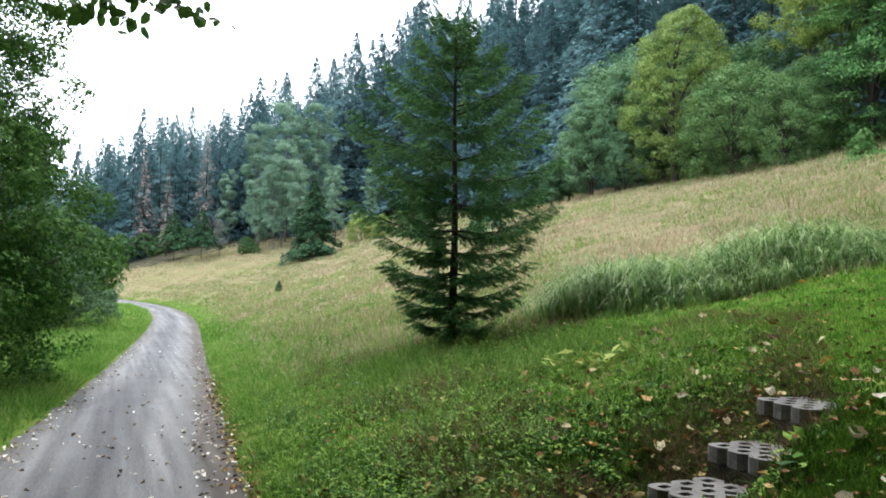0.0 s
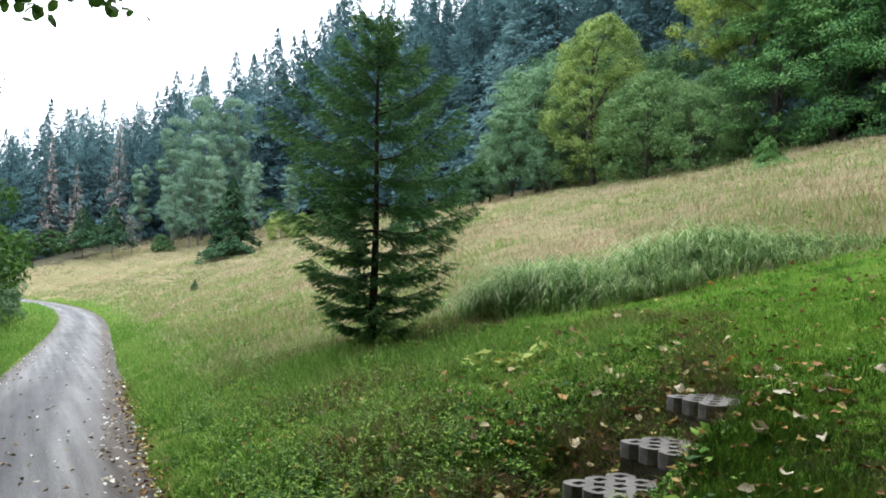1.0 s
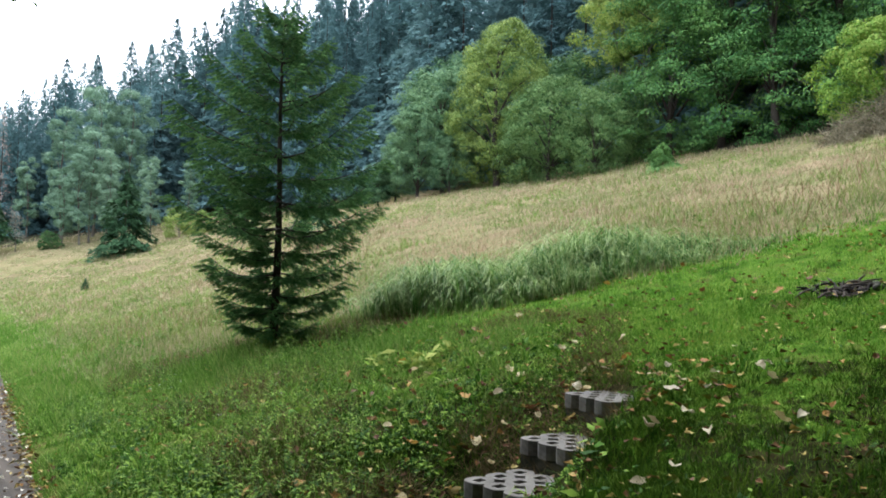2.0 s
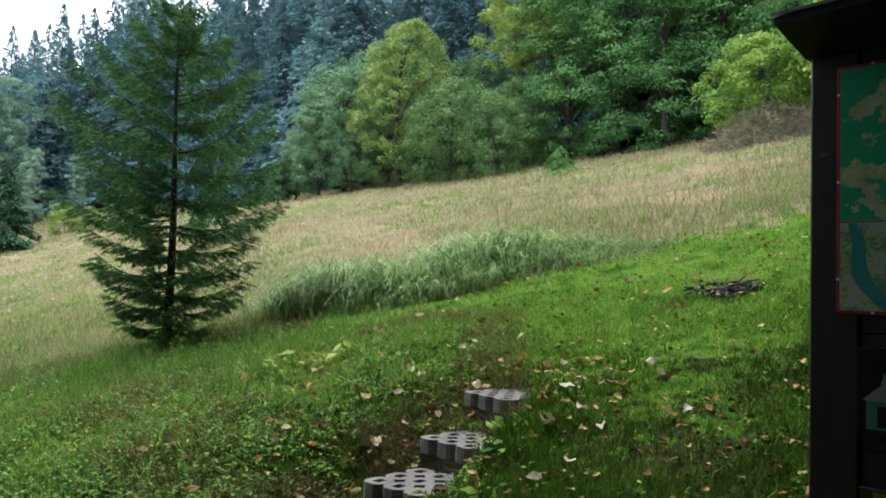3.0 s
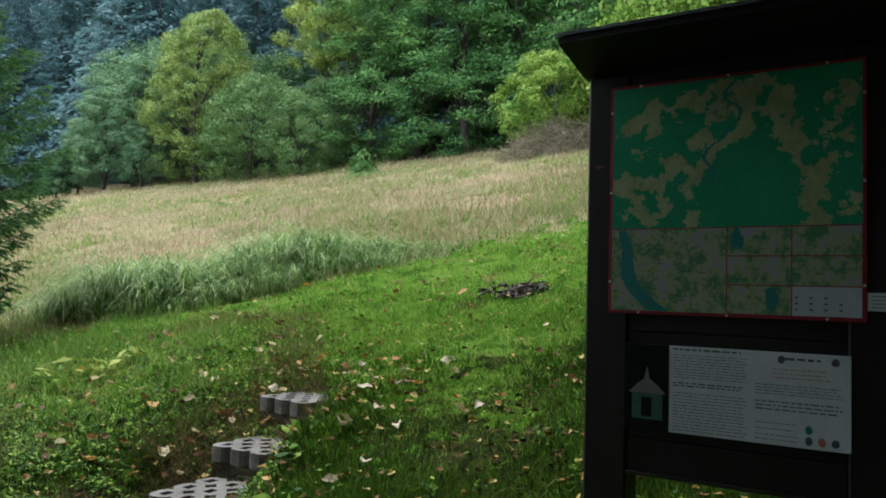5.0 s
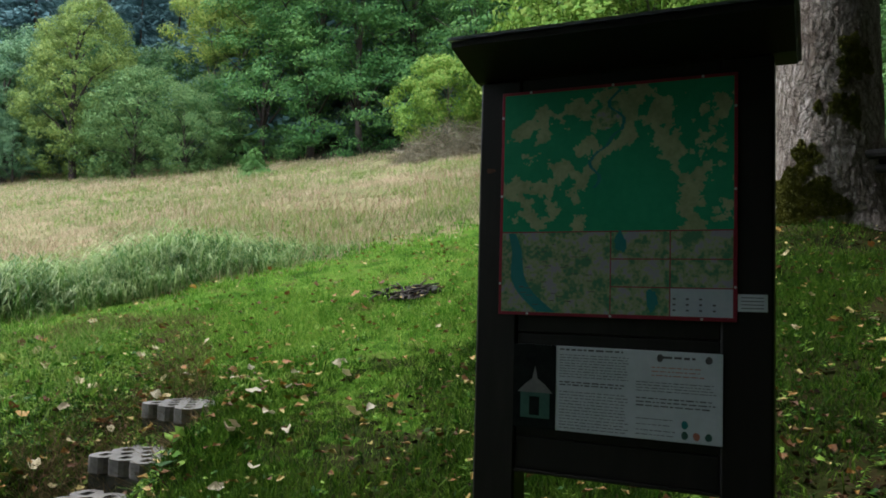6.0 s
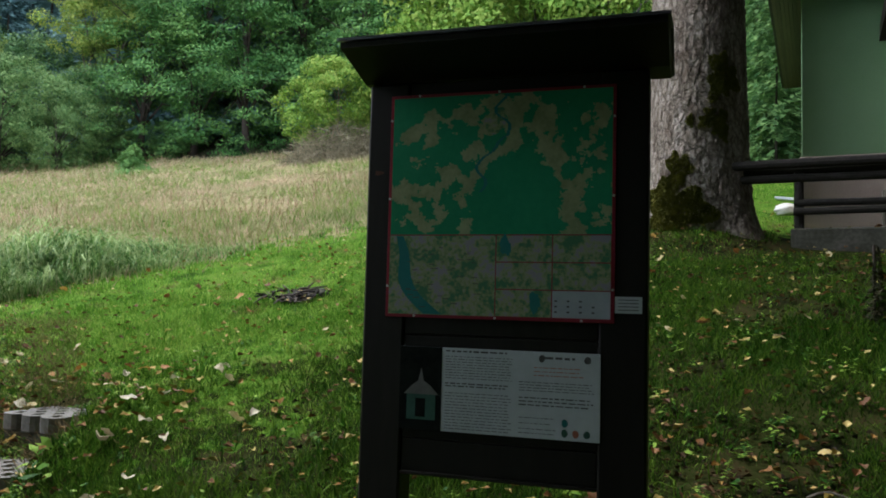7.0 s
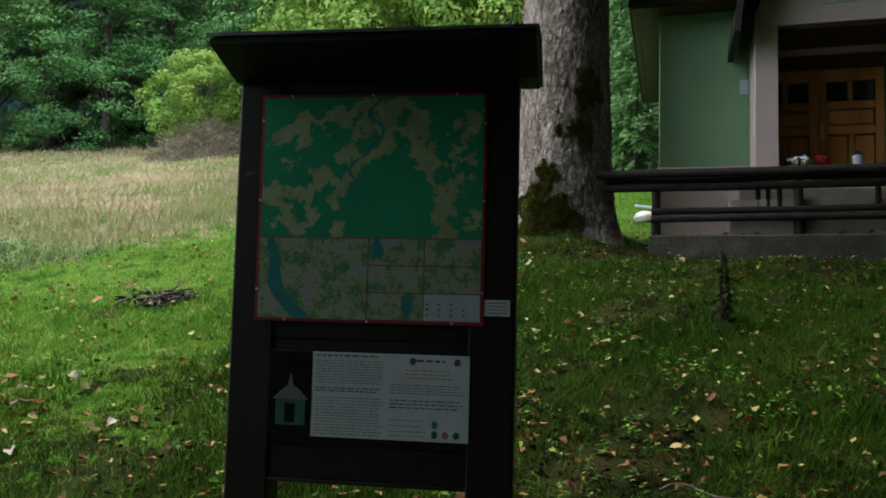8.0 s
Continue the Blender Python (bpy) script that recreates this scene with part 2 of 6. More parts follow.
def ground_z(x, y):
    x, y = np.asarray(x, float), np.asarray(y, float)
    s = x - road_edge(y)
    up = np.maximum(s, 0)
    rise = 0.24 * up + 0.045 * softplus(up - 8, 1.5) - 0.045 * softplus(-8, 1.5) + 0.24 * softplus(up - 35, 2)
    rise = 110 * np.tanh(rise / 110)
    left = np.maximum(-s - ROAD_WIDTH, 0)
    rise = rise + 0.07 * step(0.0, 0.14, s) + 0.05 * step(0.0, 0.3, left) - 0.02 * np.minimum(left, 12) + 0.16 * softplus(left - 60, 8) * (left > 0)
    rough = 0.03 * np.sin(2.1 * x + 0.7 * y) * np.sin(1.7 * y - 0.4 * x) + 0.02 * np.sin(4.3 * x - 1.1) * np.sin(3.7 * y + 0.8 * x)
    rough = rough * step(0.1, 1.5, np.maximum(s, left)) * (1 + 2.5 * step(10, 40, np.hypot(x, y)))
    mound = 0.20 * np.exp(-((x - 9.9) ** 2 / 1.5 + (y - 0.2) ** 2 / 1.2))
    terrace = -0.11 * step(8.4, 9.6, x) * step(0.2, -1.2, y)
    v = y - (3.13 + 0.31 * (x - 2.63))
    bank = -0.20 * np.exp(-((x - 2.9) ** 2 / 0.8)) * step(-0.12, 0.05, v) * np.exp(-np.maximum(v - 0.4, 0) ** 2 / 0.15)
    bank = bank - 0.08 * np.exp(-((x - 2.6) ** 2 / 0.5 + (y - 3.1) ** 2 / 0.3))
    beside = 0.09 * step(0.0, -0.10, v + 0.10) * np.exp(-np.minimum(v + 0.15, 0) ** 2 / 0.12) * step(2.2, 2.6, x) * step(4.4, 3.9, x)
    # swells by bearing from the camera, shaped to fit its view of the rim
    turn, reach = np.degrees(np.arctan2(x, y)), np.hypot(x, y)
    swell = np.interp(turn, [14, 24, 31, 36, 41, 46, 52, 60, 72], [0, 0.75, 1.35, 1.12, 0.82, 0.65, 0.6, 0.4, 0]) * step(17, 46, reach)
    swell = swell + np.interp(turn, [-9, -3, 0, 7, 13], [0, 1.3, 1.6, 1.3, 0]) * step(80, 107, reach)
    return road_height(y) + rise + rough + mound + terrace + bank + beside + swell


def lawn_limit(x):
    """y up to which the mown lawn reaches."""
    return np.interp(x, [0, 4, 5.6, 6.6, 8.9, 12, 16, 40], [12, 11.4, 10.4, 8.5, 6.9, 5.0, 3.6, -6])


def zone(x, y):
    """0 lawn, 1 meadow, 2 forest floor, 3 verge, 4 mossy turf by linden and steps, coloured darker for shade."""
    x, y = np.asarray(x, float), np.asarray(y, float)
    s = x - road_edge(y)
    out = np.where(y < lawn_limit(x), 0, 1)
    out = np.where((s < 4.2) & (y > 5.0) & (y < 12), 3, out)
    out = np.where((s < 1.3) & (y >= 12) & (y < 75), 3, out)
    out = np.where(s < 0, 3, out)
    wood = (s > 33 + 2 * np.sin(y * 0.21)) | ((y > 100) & (s > -30)) | (s < -45) | ((x > 17) & (y < 4 - 0.3 * (x - 17)))
    out = np.where(wood, 2, out)
    # turf zone follows where shade falls; its colours are darkened for it
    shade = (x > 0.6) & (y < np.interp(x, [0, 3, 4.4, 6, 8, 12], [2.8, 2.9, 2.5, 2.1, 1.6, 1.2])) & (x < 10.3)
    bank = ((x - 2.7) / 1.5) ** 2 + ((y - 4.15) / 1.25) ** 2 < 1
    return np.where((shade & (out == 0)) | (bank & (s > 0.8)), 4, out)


def on_ground(x, y, lift=0.0, rz=0.0, scale=1.0):
    return Matrix.Translation((x, y, float(ground_z(x, y)) + lift)) @ pose(0, 0, 0, 0, 0, rz) @ Matrix.Scale(scale, 4)


def build_ground():
    near = np.concatenate([np.arange(-8, 0, 0.25), [-0.0], np.arange(0.05, 0.3, 0.05), np.arange(0.3, 4.6, 0.11), np.arange(4.7, 16, 0.22)])
    far = 16 + 2.2 * np.sinh(np.linspace(0.08, 6.9, 70))
    s = np.concatenate([-(far[::-1]) + 8, near, far])
    yn = np.concatenate([np.arange(-6, 2.4, 0.25), np.arange(2.4, 4.6, 0.09), np.arange(4.7, 30, 0.25)])
    yf = 30 + 3 * np.sinh(np.linspace(0.08, 6.6, 90))
    yb = -6 - 3 * np.sinh(np.linspace(0.08, 6.6, 45))
    y = np.concatenate([yb[::-1], yn, yf])
    S, Y = np.meshgrid(s, y)
    X = S + road_edge(Y)
    Z = ground_z(X, Y)
    ny, nx = X.shape
    i, j = np.meshgrid(np.arange(ny - 1), np.arange(nx - 1), indexing="ij")
    a = (i * nx + j).ravel()
    faces = np.stack([a, a + 1, a + nx + 1, a + nx], -1)
    v = np.stack([X, Y, Z], -1).reshape(-1, 3)
    me = mesh_from("ground", v, faces, M_LAWN_SOIL, True)
    for m in (M_MEADOW_SOIL, M_WOOD_FLOOR, M_VERGE_SOIL, M_TURF_SOIL_SHADED):
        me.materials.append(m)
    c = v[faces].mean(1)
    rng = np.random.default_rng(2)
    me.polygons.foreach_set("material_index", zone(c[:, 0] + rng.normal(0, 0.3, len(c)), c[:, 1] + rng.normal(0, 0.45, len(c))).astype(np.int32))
    tagged(new("ground", me), "grassy hillside rising from the lane to a forest", "ground", kind="structure")


build_ground()


def build_road():
    y = np.concatenate([np.arange(-40, 30, 0.25), np.arange(30, 110, 0.6)])
    across = np.linspace(-ROAD_WIDTH - 0.12, 0.03, 15)
    A, Y = np.meshgrid(across, y)
    ragged = (0.05 * np.sin(Y * 3.1) + 0.04 * np.sin(Y * 7.3 + 1)) * (A < -ROAD_WIDTH + 0.1) + 0.012 * np.sin(Y * 9.1) * (A > -0.1)
    X = A + ragged + road_edge(Y)
    crown = 0.035 * (1 - ((A + ROAD_WIDTH / 2) / (ROAD_WIDTH / 2)) ** 2)
    Z = road_height(Y) + 0.015 + crown + 0.004 * np.sin(5 * Y + 3 * A)
    ny, nx = X.shape
    i, j = np.meshgrid(np.arange(ny - 1), np.arange(nx - 1), indexing="ij")
    a = (i * nx + j).ravel()
    me = mesh_from("road", np.stack([X, Y, Z], -1).reshape(-1, 3), np.stack([a, a + 1, a + nx + 1, a + nx], -1), M_ROAD, True)
    uv = me.uv_layers.new(name="across")
    at = np.stack([(A + ROAD_WIDTH + 0.1) / (ROAD_WIDTH + 0.1), Y], -1).reshape(-1, 2).astype(np.float32)
    loops = np.empty(len(me.loops), dtype=np.int32)
    me.loops.foreach_get("vertex_index", loops)
    uv.data.foreach_set("uv", at[loops].ravel())
    tagged(new("road", me), "narrow worn grey asphalt lane", "road", kind="structure")


build_road()


# ---- plants ----
def unit(v):
    return v / (np.linalg.norm(v, axis=-1, keepdims=True) + 1e-9)


def spruce_crown(rng, h, r, n, bare=0.06, whorls=22, size=1.0):
    """Verts and triangles of a dense spruce crown: n hanging sprays along whorled boughs of a ragged cone with a thin leader."""
    f = rng.uniform(0, 1, n)
    f = np.where(rng.uniform(size=n) < 0.45, 1 - np.sqrt(1 - f), f)
    level = np.clip((f * whorls).astype(int), 0, whorls - 1)
    f = np.clip((level + 0.5 + rng.normal(0, 0.30, n)) / whorls, 0, 0.998)
    bough = rng.integers(0, 9, n)
    length = 0.66 + 0.44 * np.sin(level * 12.9898 + bough * 78.233) ** 2
    R = r * ((1 - f) ** 0.85 * 0.97 + 0.004)
    az = (bough + 0.5 * (level % 2)) * 2 * np.pi / 9 + 0.6 * np.sin(level * 3.7 + bough * 1.3) + rng.normal(0, 0.15, n)
    t = np.sqrt(rng.uniform(0.05, 1, n))
    out = np.stack([np.cos(az), np.sin(az), np.zeros(n)], -1)
    side = np.stack([-np.sin(az), np.cos(az), np.zeros(n)], -1)
    p = out * (R * length * t)[:, None]
    p[:, 2] = h * (bare + (1 - bare) * f) + R * (0.12 * t - 0.42 * t * t + 0.10 * t ** 4)
    l = size * r * (0.068 + 0.10 * np.sqrt(1 - f)) * rng.uniform(0.7, 1.4, n)
    w = l * rng.uniform(0.18, 0.34, n)
    tip = p + out * (l * rng.uniform(0.25, 0.9, n))[:, None] + side * (l * rng.normal(0, 0.4, n))[:, None]
    tip[:, 2] -= l * rng.uniform(0.05, 0.6, n)
    tilt = side * w[:, None] + out * (w * rng.normal(0, 0.5, n))[:, None]
    tilt[:, 2] += w * rng.normal(0, 0.35, n)
    v = np.stack([p - tilt, p + tilt, tip], 1).reshape(-1, 3)
    return v, np.arange(len(v)).reshape(-1, 3)


def spruce_trunk(h, r):
    z = np.linspace(-0.4, h, 7)
    return tube(np.stack([0.02 * np.sin(z), 0.02 * np.cos(z * 0.8), z], -1), np.interp(z, [-0.4, h], [r, 0.012]), 7)


def far_spruce(seed, h, r, mat, n=3000, label="", category="spruce tree", bare=0.06, whorls=22, size=1.0):
    rng = np.random.default_rng(seed)
    root = empty("spruce_tree", Matrix(), label, category)
    part("trunk", spruce_trunk(h, h * 0.008), M_BARK_DARK, root, smooth=True)
    part("crown", spruce_crown(rng, h, r, n, bare, whorls, size), mat, root)
    return root


def leaf_cloud(rng, lobes, n, size, gap=0.25, flat=0.0, single=False, layer=0.0, clump=0.0):
    """Verts and triangles of n leaf sprays, gathered in bunches over the lobes (x, y, z, rx, ry, rz), with dark gaps between the bunches.
    layer: flattens the bunches to level boughs. clump: the bunches' radius."""
    lobes = np.asarray(lobes, float)
    area = (lobes[:, 3] * lobes[:, 4] * lobes[:, 5]) ** (2 / 3)
    c = clump or 0.24 * float(np.median(lobes[:, 3]))
    m = int(np.clip(3.0 * (1 - 0.5 * gap) * area.sum() / (c * c), 14, 1400))
    pick = rng.choice(len(lobes), 2 * m, p=area / area.sum())
    d = unit(rng.normal(size=(2 * m, 3)) + [0, 0, 0.25])
    mid = lobes[pick, :3] + d * rng.uniform(0.55, 1.02, (2 * m, 1)) ** 0.5 * lobes[pick, 3:]
    inside = np.zeros(2 * m, bool)
    for k, lobe in enumerate(lobes):
        inside |= (np.sum(((mid - lobe[:3]) / lobe[3:]) ** 2, 1) < 0.40) & (pick != k)
    mid, d = mid[~inside][:m], d[~inside][:m]
    big = c * rng.uniform(0.55, 1.35, len(mid))
    k = rng.choice(len(mid), n, p=big ** 2 / np.sum(big ** 2))
    e = unit(rng.normal(size=(n, 3)) + 0.5 * d[k] + [0, 0, 0.15])
    away = (e * big[k, None]) * rng.uniform(0.25, 1.0, (n, 1)) ** 0.45
    away[:, 2] *= 0.34 if layer else 0.72
    if layer:
        away[:, 2] -= 0.28 * np.hypot(away[:, 0], away[:, 1])
    p = mid[k] + away
    normal = unit(0.9 * e + 0.3 * d[k] + np.array([0, 0, 0.2 + flat]) + rng.normal(0, 0.30, (n, 3)))
    a = unit(np.cross(normal, rng.normal(size=(n, 3))))
    b = np.cross(normal, a)
    l = size * rng.uniform(0.6, 1.35, n)[:, None]
    w = l * rng.uniform(0.3, 0.5, n)[:, None]
    sag = normal * l * 0.18
    if single:
        v = np.stack([p - a * l * 0.5 - sag, p + b * w * 1.2 + 0.1 * a * l, p + a * l * 0.5 - b * w * 0.6], 1).reshape(-1, 3)
        return v, np.arange(3 * n).reshape(-1, 3)
    quad = np.stack([p - a * l * 0.5 - sag, p + b * w + 0.1 * a * l, p + a * l * 0.6 - sag, p - b * w], 1)
    i = np.arange(n)[:, None] * 4
    return quad.reshape(-1, 3), np.concatenate([i + [0, 1, 3], i + [1, 2, 3]])


def broadleaf(seed, name, h, w, leafmat, n=5000, size=0.3, label="", category="tree", lobes=9, stem=0.16, low=0.18, bark=None, egg=1.0, gap=0.25, single=False, layer=0.0, clump=0.0):
    """A broad-leaved tree: tapered trunk with limbs that reach into the lobes of an uneven crown."""
    rng = np.random.default_rng(seed)
    root = empty(name, Matrix(), label, category)
    L = []
    for k in range(lobes):
        f = (k + 0.5) / lobes
        z = h * (low + 0.12 + (0.80 - low) * f)
        spread = w * 0.5 * (np.sin(np.pi * np.clip(0.22 + 0.72 * f, 0, 1)) ** egg)
        a = k * 2.4 + rng.uniform(-0.4, 0.4)
        rr = spread * rng.uniform(0.35, 0.75)
        rad = max(w * 0.5 - rr, w * 0.17) * rng.uniform(0.8, 1.1) * (1.0 if f < 0.8 else 0.75)
        L.append((rr * np.cos(a), rr * np.sin(a), z, rad, rad, rad * rng.uniform(0.7, 1.0)))
    L.append((0, 0, h * (0.5 + low * 0.5), w * 0.3, w * 0.3, h * (0.42 - low * 0.4)))
    top = max(l[2] + l[5] for l in L)
    L = [(l[0], l[1], l[2] * h / top, l[3], l[4], l[5]) for l in L]
    pieces = []
    z = np.linspace(-0.3, h * 0.8, 8)
    bend = 0.02 * h
    trunk = np.stack([bend * np.sin(z / h * 4 + seed), bend * np.cos(z / h * 3 + seed), z], -1)
    pieces.append(tube(trunk, np.interp(z, [-0.3, 0.2, h * 0.8], [stem * 1.35, stem, 0.02]), 8))
    for l in L[:-1]:
        z0 = max(h * 0.12, l[2] - 0.55 * np.hypot(l[0], l[1]) - 0.12 * h)
        p0 = np.array([np.interp(z0, z, trunk[:, 0]), np.interp(z0, z, trunk[:, 1]), z0])
        p1 = np.array(l[:3])
        mid = (p0 + p1) / 2 + [0, 0, 0.05 * h]
        pieces.append(tube(np.array([p0, mid, p1, p1 + (p1 - mid) * 0.5]), [stem * 0.42, stem * 0.3, stem * 0.16, 0.01], 5))
    part("trunk", joined(pieces), bark or M_BARK, root, smooth=True)
    part("crown", leaf_cloud(rng, L, n, size, gap, 0.5 if layer else 0.0, single, layer, clump), leafmat, root)
    return root


def blades(rng, x, y, h, width, lean=0.4, bent=False, sink=0.02):
    """Grass blades at the given feet: one pointed triangle each, or bent ones in three."""
    n = len(x)
    z = ground_z(x, y) - sink
    foot = np.stack([x, y, z], -1)
    a = rng.uniform(0, 2 * np.pi, n)
    side = np.stack([np.cos(a), np.sin(a), np.zeros(n)], -1) * (width * 0.5)[:, None]
    b = rng.uniform(0, 2 * np.pi, n)
    tilt = rng.uniform(0.45 if bent else 0.1, 1.0, n) * lean
    over = np.stack([np.cos(b) * tilt, np.sin(b) * tilt, np.zeros(n)], -1) * h[:, None]
    up = np.zeros((n, 3))
    up[:, 2] = h
    if not bent:
        v = np.stack([foot - side, foot + side, foot + up + over], 1).reshape(-1, 3)
        return v, np.arange(3 * n).reshape(-1, 3)
    out = unit(over)
    side = np.stack([-out[:, 1], out[:, 0], np.zeros(n)], -1) * (width * 0.5)[:, None]
    mid = foot + up * 0.66 + over * 0.22
    arc = foot + up * (0.86 - 0.12 * tilt / max(lean, 0.01))[:, None] + over * 0.62
    tip = foot + up * (0.72 - 0.35 * tilt / max(lean, 0.01))[:, None] + over * 1.05
    v = np.stack([foot - side, foot + side, mid + side, mid - side, arc + side * 0.7, arc - side * 0.7, tip], 1).reshape(-1, 3)
    i = np.arange(n)[:, None] * 7
    return v, np.concatenate([i + [0, 1, 2], i + [0, 2, 3], i + [3, 2, 4], i + [3, 4, 5], i + [5, 4, 6]])


def fan_points(rng, n, r0, r1, a0, a1):
    """Feet spread over a fan of the hillside between two bearings (degrees from +y towards +x), thinning out with distance."""
    r = rng.uniform(r0, r1, n)
    a = np.radians(rng.uniform(a0, a1, n))
    return r * np.sin(a), r * np.cos(a)


def patchy(x, y, k):
    return np.sin(x * k + 1.3 * np.sin(y * k * 0.7)) * np.sin(y * k * 1.1 + np.sin(x * k * 0.6))


def stuff(name, mesh_data, mat, label, category):
    ob = part(name, mesh_data, mat)
    return tagged(ob, label, category, kind="stuff")


def build_grass():
    rng = np.random.default_rng(5)
    # mown lawn
    x, y = fan_points(rng, 760000, 1.2, 17, -14, 122)
    xn, yn = fan_points(rng, 380000, 2.4, 8.5, 8, 120)
    x, y = np.concatenate([x, xn]), np.concatenate([y, yn])
    s = x - road_edge(y)
    zn = zone(x + rng.normal(0, 0.5, len(x)), y + rng.normal(0, 1.0, len(x)))
    free = (s > 0.02) & ~((x > 9.3) & (y < -1.0) & (x < 10.4)) & ~((x >= 10.4) & (y < -1.42 - 0.14 * (x - 10.9)))
    for sx, sy in ((2.87, 3.31), (3.39, 3.45), (3.90, 3.60)):
        free &= ~((np.abs(x - sx) < 0.25) & (np.abs(y - sy) < 0.25))
    hollow = (x > 2.0) & (x < 4.6) & (y > 3.1) & (y < 6.6) & (patchy(x + 0.7, y, 2.4) + 0.5 * patchy(x, y, 6.1) > 0.12)
    free &= ~(hollow & (rng.uniform(size=len(x)) < 0.4))
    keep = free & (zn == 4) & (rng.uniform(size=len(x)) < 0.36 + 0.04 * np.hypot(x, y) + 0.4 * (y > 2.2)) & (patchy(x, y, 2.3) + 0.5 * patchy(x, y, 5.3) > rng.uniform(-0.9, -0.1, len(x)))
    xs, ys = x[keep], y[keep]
    stuff("mossy_turf", blades(rng, xs, ys, rng.uniform(0.03, 0.09, len(xs)) * (1 + 0.4 * patchy(xs, ys, 2.0)), 0.006 + 0.0006 * np.hypot(xs, ys), 1.2), M_TURF_GRASS_SHADED, "thin mossy turf strewn with leaves, darkened for shade", "grass")
    keep = free & (zn == 0)
    x, y = x[keep], y[keep]
    tall = 1 + 0.35 * patchy(x, y, 1.7)
    h = rng.uniform(0.022, 0.062, len(x)) * tall
    stuff("lawn_grass", blades(rng, x, y, h, 0.006 + 0.0006 * np.hypot(x, y), 0.9), M_LAWN, "short green lawn grass on the slope", "grass")
    # verges and weedy bank
    x, y = fan_points(rng, 280000, 4.0, 34, -14, 42)
    x2, y2 = fan_points(rng, 90000, 14, 66, -6, 9)
    x, y = np.concatenate([x, x2]), np.concatenate([y, y2])
    s = x - road_edge(y)
    keep = ((s > 0.02) | (s < -ROAD_WIDTH - 0.1)) & (zone(x + rng.normal(0, 0.7, len(x)) * (s > 0.6), y + rng.normal(0, 0.9, len(x)) * (s > 1)) == 3)
    keep &= ~((s > 1.0) & (s < 4.2) & (y > 3.2) & (y < 12) & (patchy(x + 0.4, y, 1.3) > 0.0) & (rng.uniform(size=len(x)) < 0.6))
    xb, yb = fan_points(rng, 36000, 0.8, 14, 120, 347)
    xc, yc = rng.uniform(0.3, 2.1, 9000), rng.uniform(-6, 4.5, 9000)
    beside = (xc - road_edge(yc)) < rng.exponential(0.35, 9000)
    xb, yb = np.concatenate([xb, xc[beside]]), np.concatenate([yb, yc[beside]])
    sb = xb - road_edge(yb)
    behind = ((sb > 0.03) | (sb < -ROAD_WIDTH - 0.1)) & ~((xb > 9.2) & (yb < -0.9))
    hollow = (x > 1.6) & (x < 4.6) & (y > 3.1) & (y < 7.6) & (patchy(x + 0.7, y, 2.4) + 0.5 * patchy(x, y, 6.1) > 0.12)
    keep &= ~(hollow & (rng.uniform(size=len(x)) < 0.4))
    x, y = np.concatenate([x[keep], xb[behind]]), np.concatenate([y[keep], yb[behind]])
    s = x - road_edge(y)
    h = rng.uniform(0.05, 0.19, len(x)) * (1 + 0.6 * patchy(x, y, 1.9)) * np.interp(np.abs(s), [0, 0.6, 2.5], [0.6, 0.8, 1.2])
    stuff("verge_grass", blades(rng, x, y, h, 0.007 + 0.0006 * np.hypot(x, y), 1.3), M_VERGE, "mixed green verge grass beside the lane", "grass")
    # meadow
    x, y = fan_points(rng, 430000, 8.0, 78, -4, 82)
    keep = zone(x + rng.normal(0, 0.5, len(x)), y + rng.normal(0, 0.6, len(x))) == 1
    keep &= (x - road_edge(y) > 0.3)
    xf, yf = fan_points(rng, 60000, 60, 112, -1, 24)
    far = (zone(xf, yf) == 1) & (xf - road_edge(yf) > 0.6)
    x, y = np.concatenate([x[keep], xf[far]]), np.concatenate([y[keep], yf[far]])
    d = np.hypot(x, y)
    h = rng.uniform(0.06, 0.20, len(x)) * (1 + 0.4 * patchy(x, y, 0.5))
    stuff("meadow_grass", blades(rng, x, y, h, 0.006 + 0.0008 * d, 0.9), M_MEADOW, "tall straw-coloured unmown meadow grass", "grass")
    x, y = fan_points(rng, 16000, 9, 60, -2, 74)
    keep = (zone(x, y) == 1) & (patchy(x, y, 0.33) > -0.1)
    x, y = x[keep], y[keep]
    h = rng.uniform(0.22, 0.5, len(x))
    stuff("dry_stalks", blades(rng, x, y, h, 0.006 + 0.0005 * np.hypot(x, y), 0.8), M_STALK, "brown dry stalks in the meadow", "grass")
    # green patches in the meadow
    x, y = fan_points(rng, 190000, 9.0, 80, -3, 78)
    keep = (zone(x, y) == 1) & (patchy(x, y, 0.42) + 0.6 * patchy(x + 7, y - 3, 1.1) + rng.normal(0, 0.4, len(x)) > 0.05 + 0.10 * step(9, 22, x) - 0.35 * step(52, 64, np.degrees(np.arctan2(x, y))) - 0.35 * step(20, 9, np.degrees(np.arctan2(x, y))) - 0.75 * step(11, 4, x - road_edge(y)) - 0.5 * step(14, 9, np.hypot(x, y)) - 0.7 * step(6, 2.5, x - road_edge(y)))
    x, y = x[keep], y[keep]
    d = np.hypot(x, y)
    stuff("meadow_greens", blades(rng, x, y, rng.uniform(0.10, 0.26, len(x)), 0.006 + 0.0008 * d, 1.0), M_GREENS, "pale green grass patches in the dry meadow", "grass")
    # rank tufts on the bank, the lawn and in the shade
    x, y = fan_points(rng, 2600, 3.0, 11, -4, 118)
    s = x - road_edge(y)
    zn = zone(x, y)
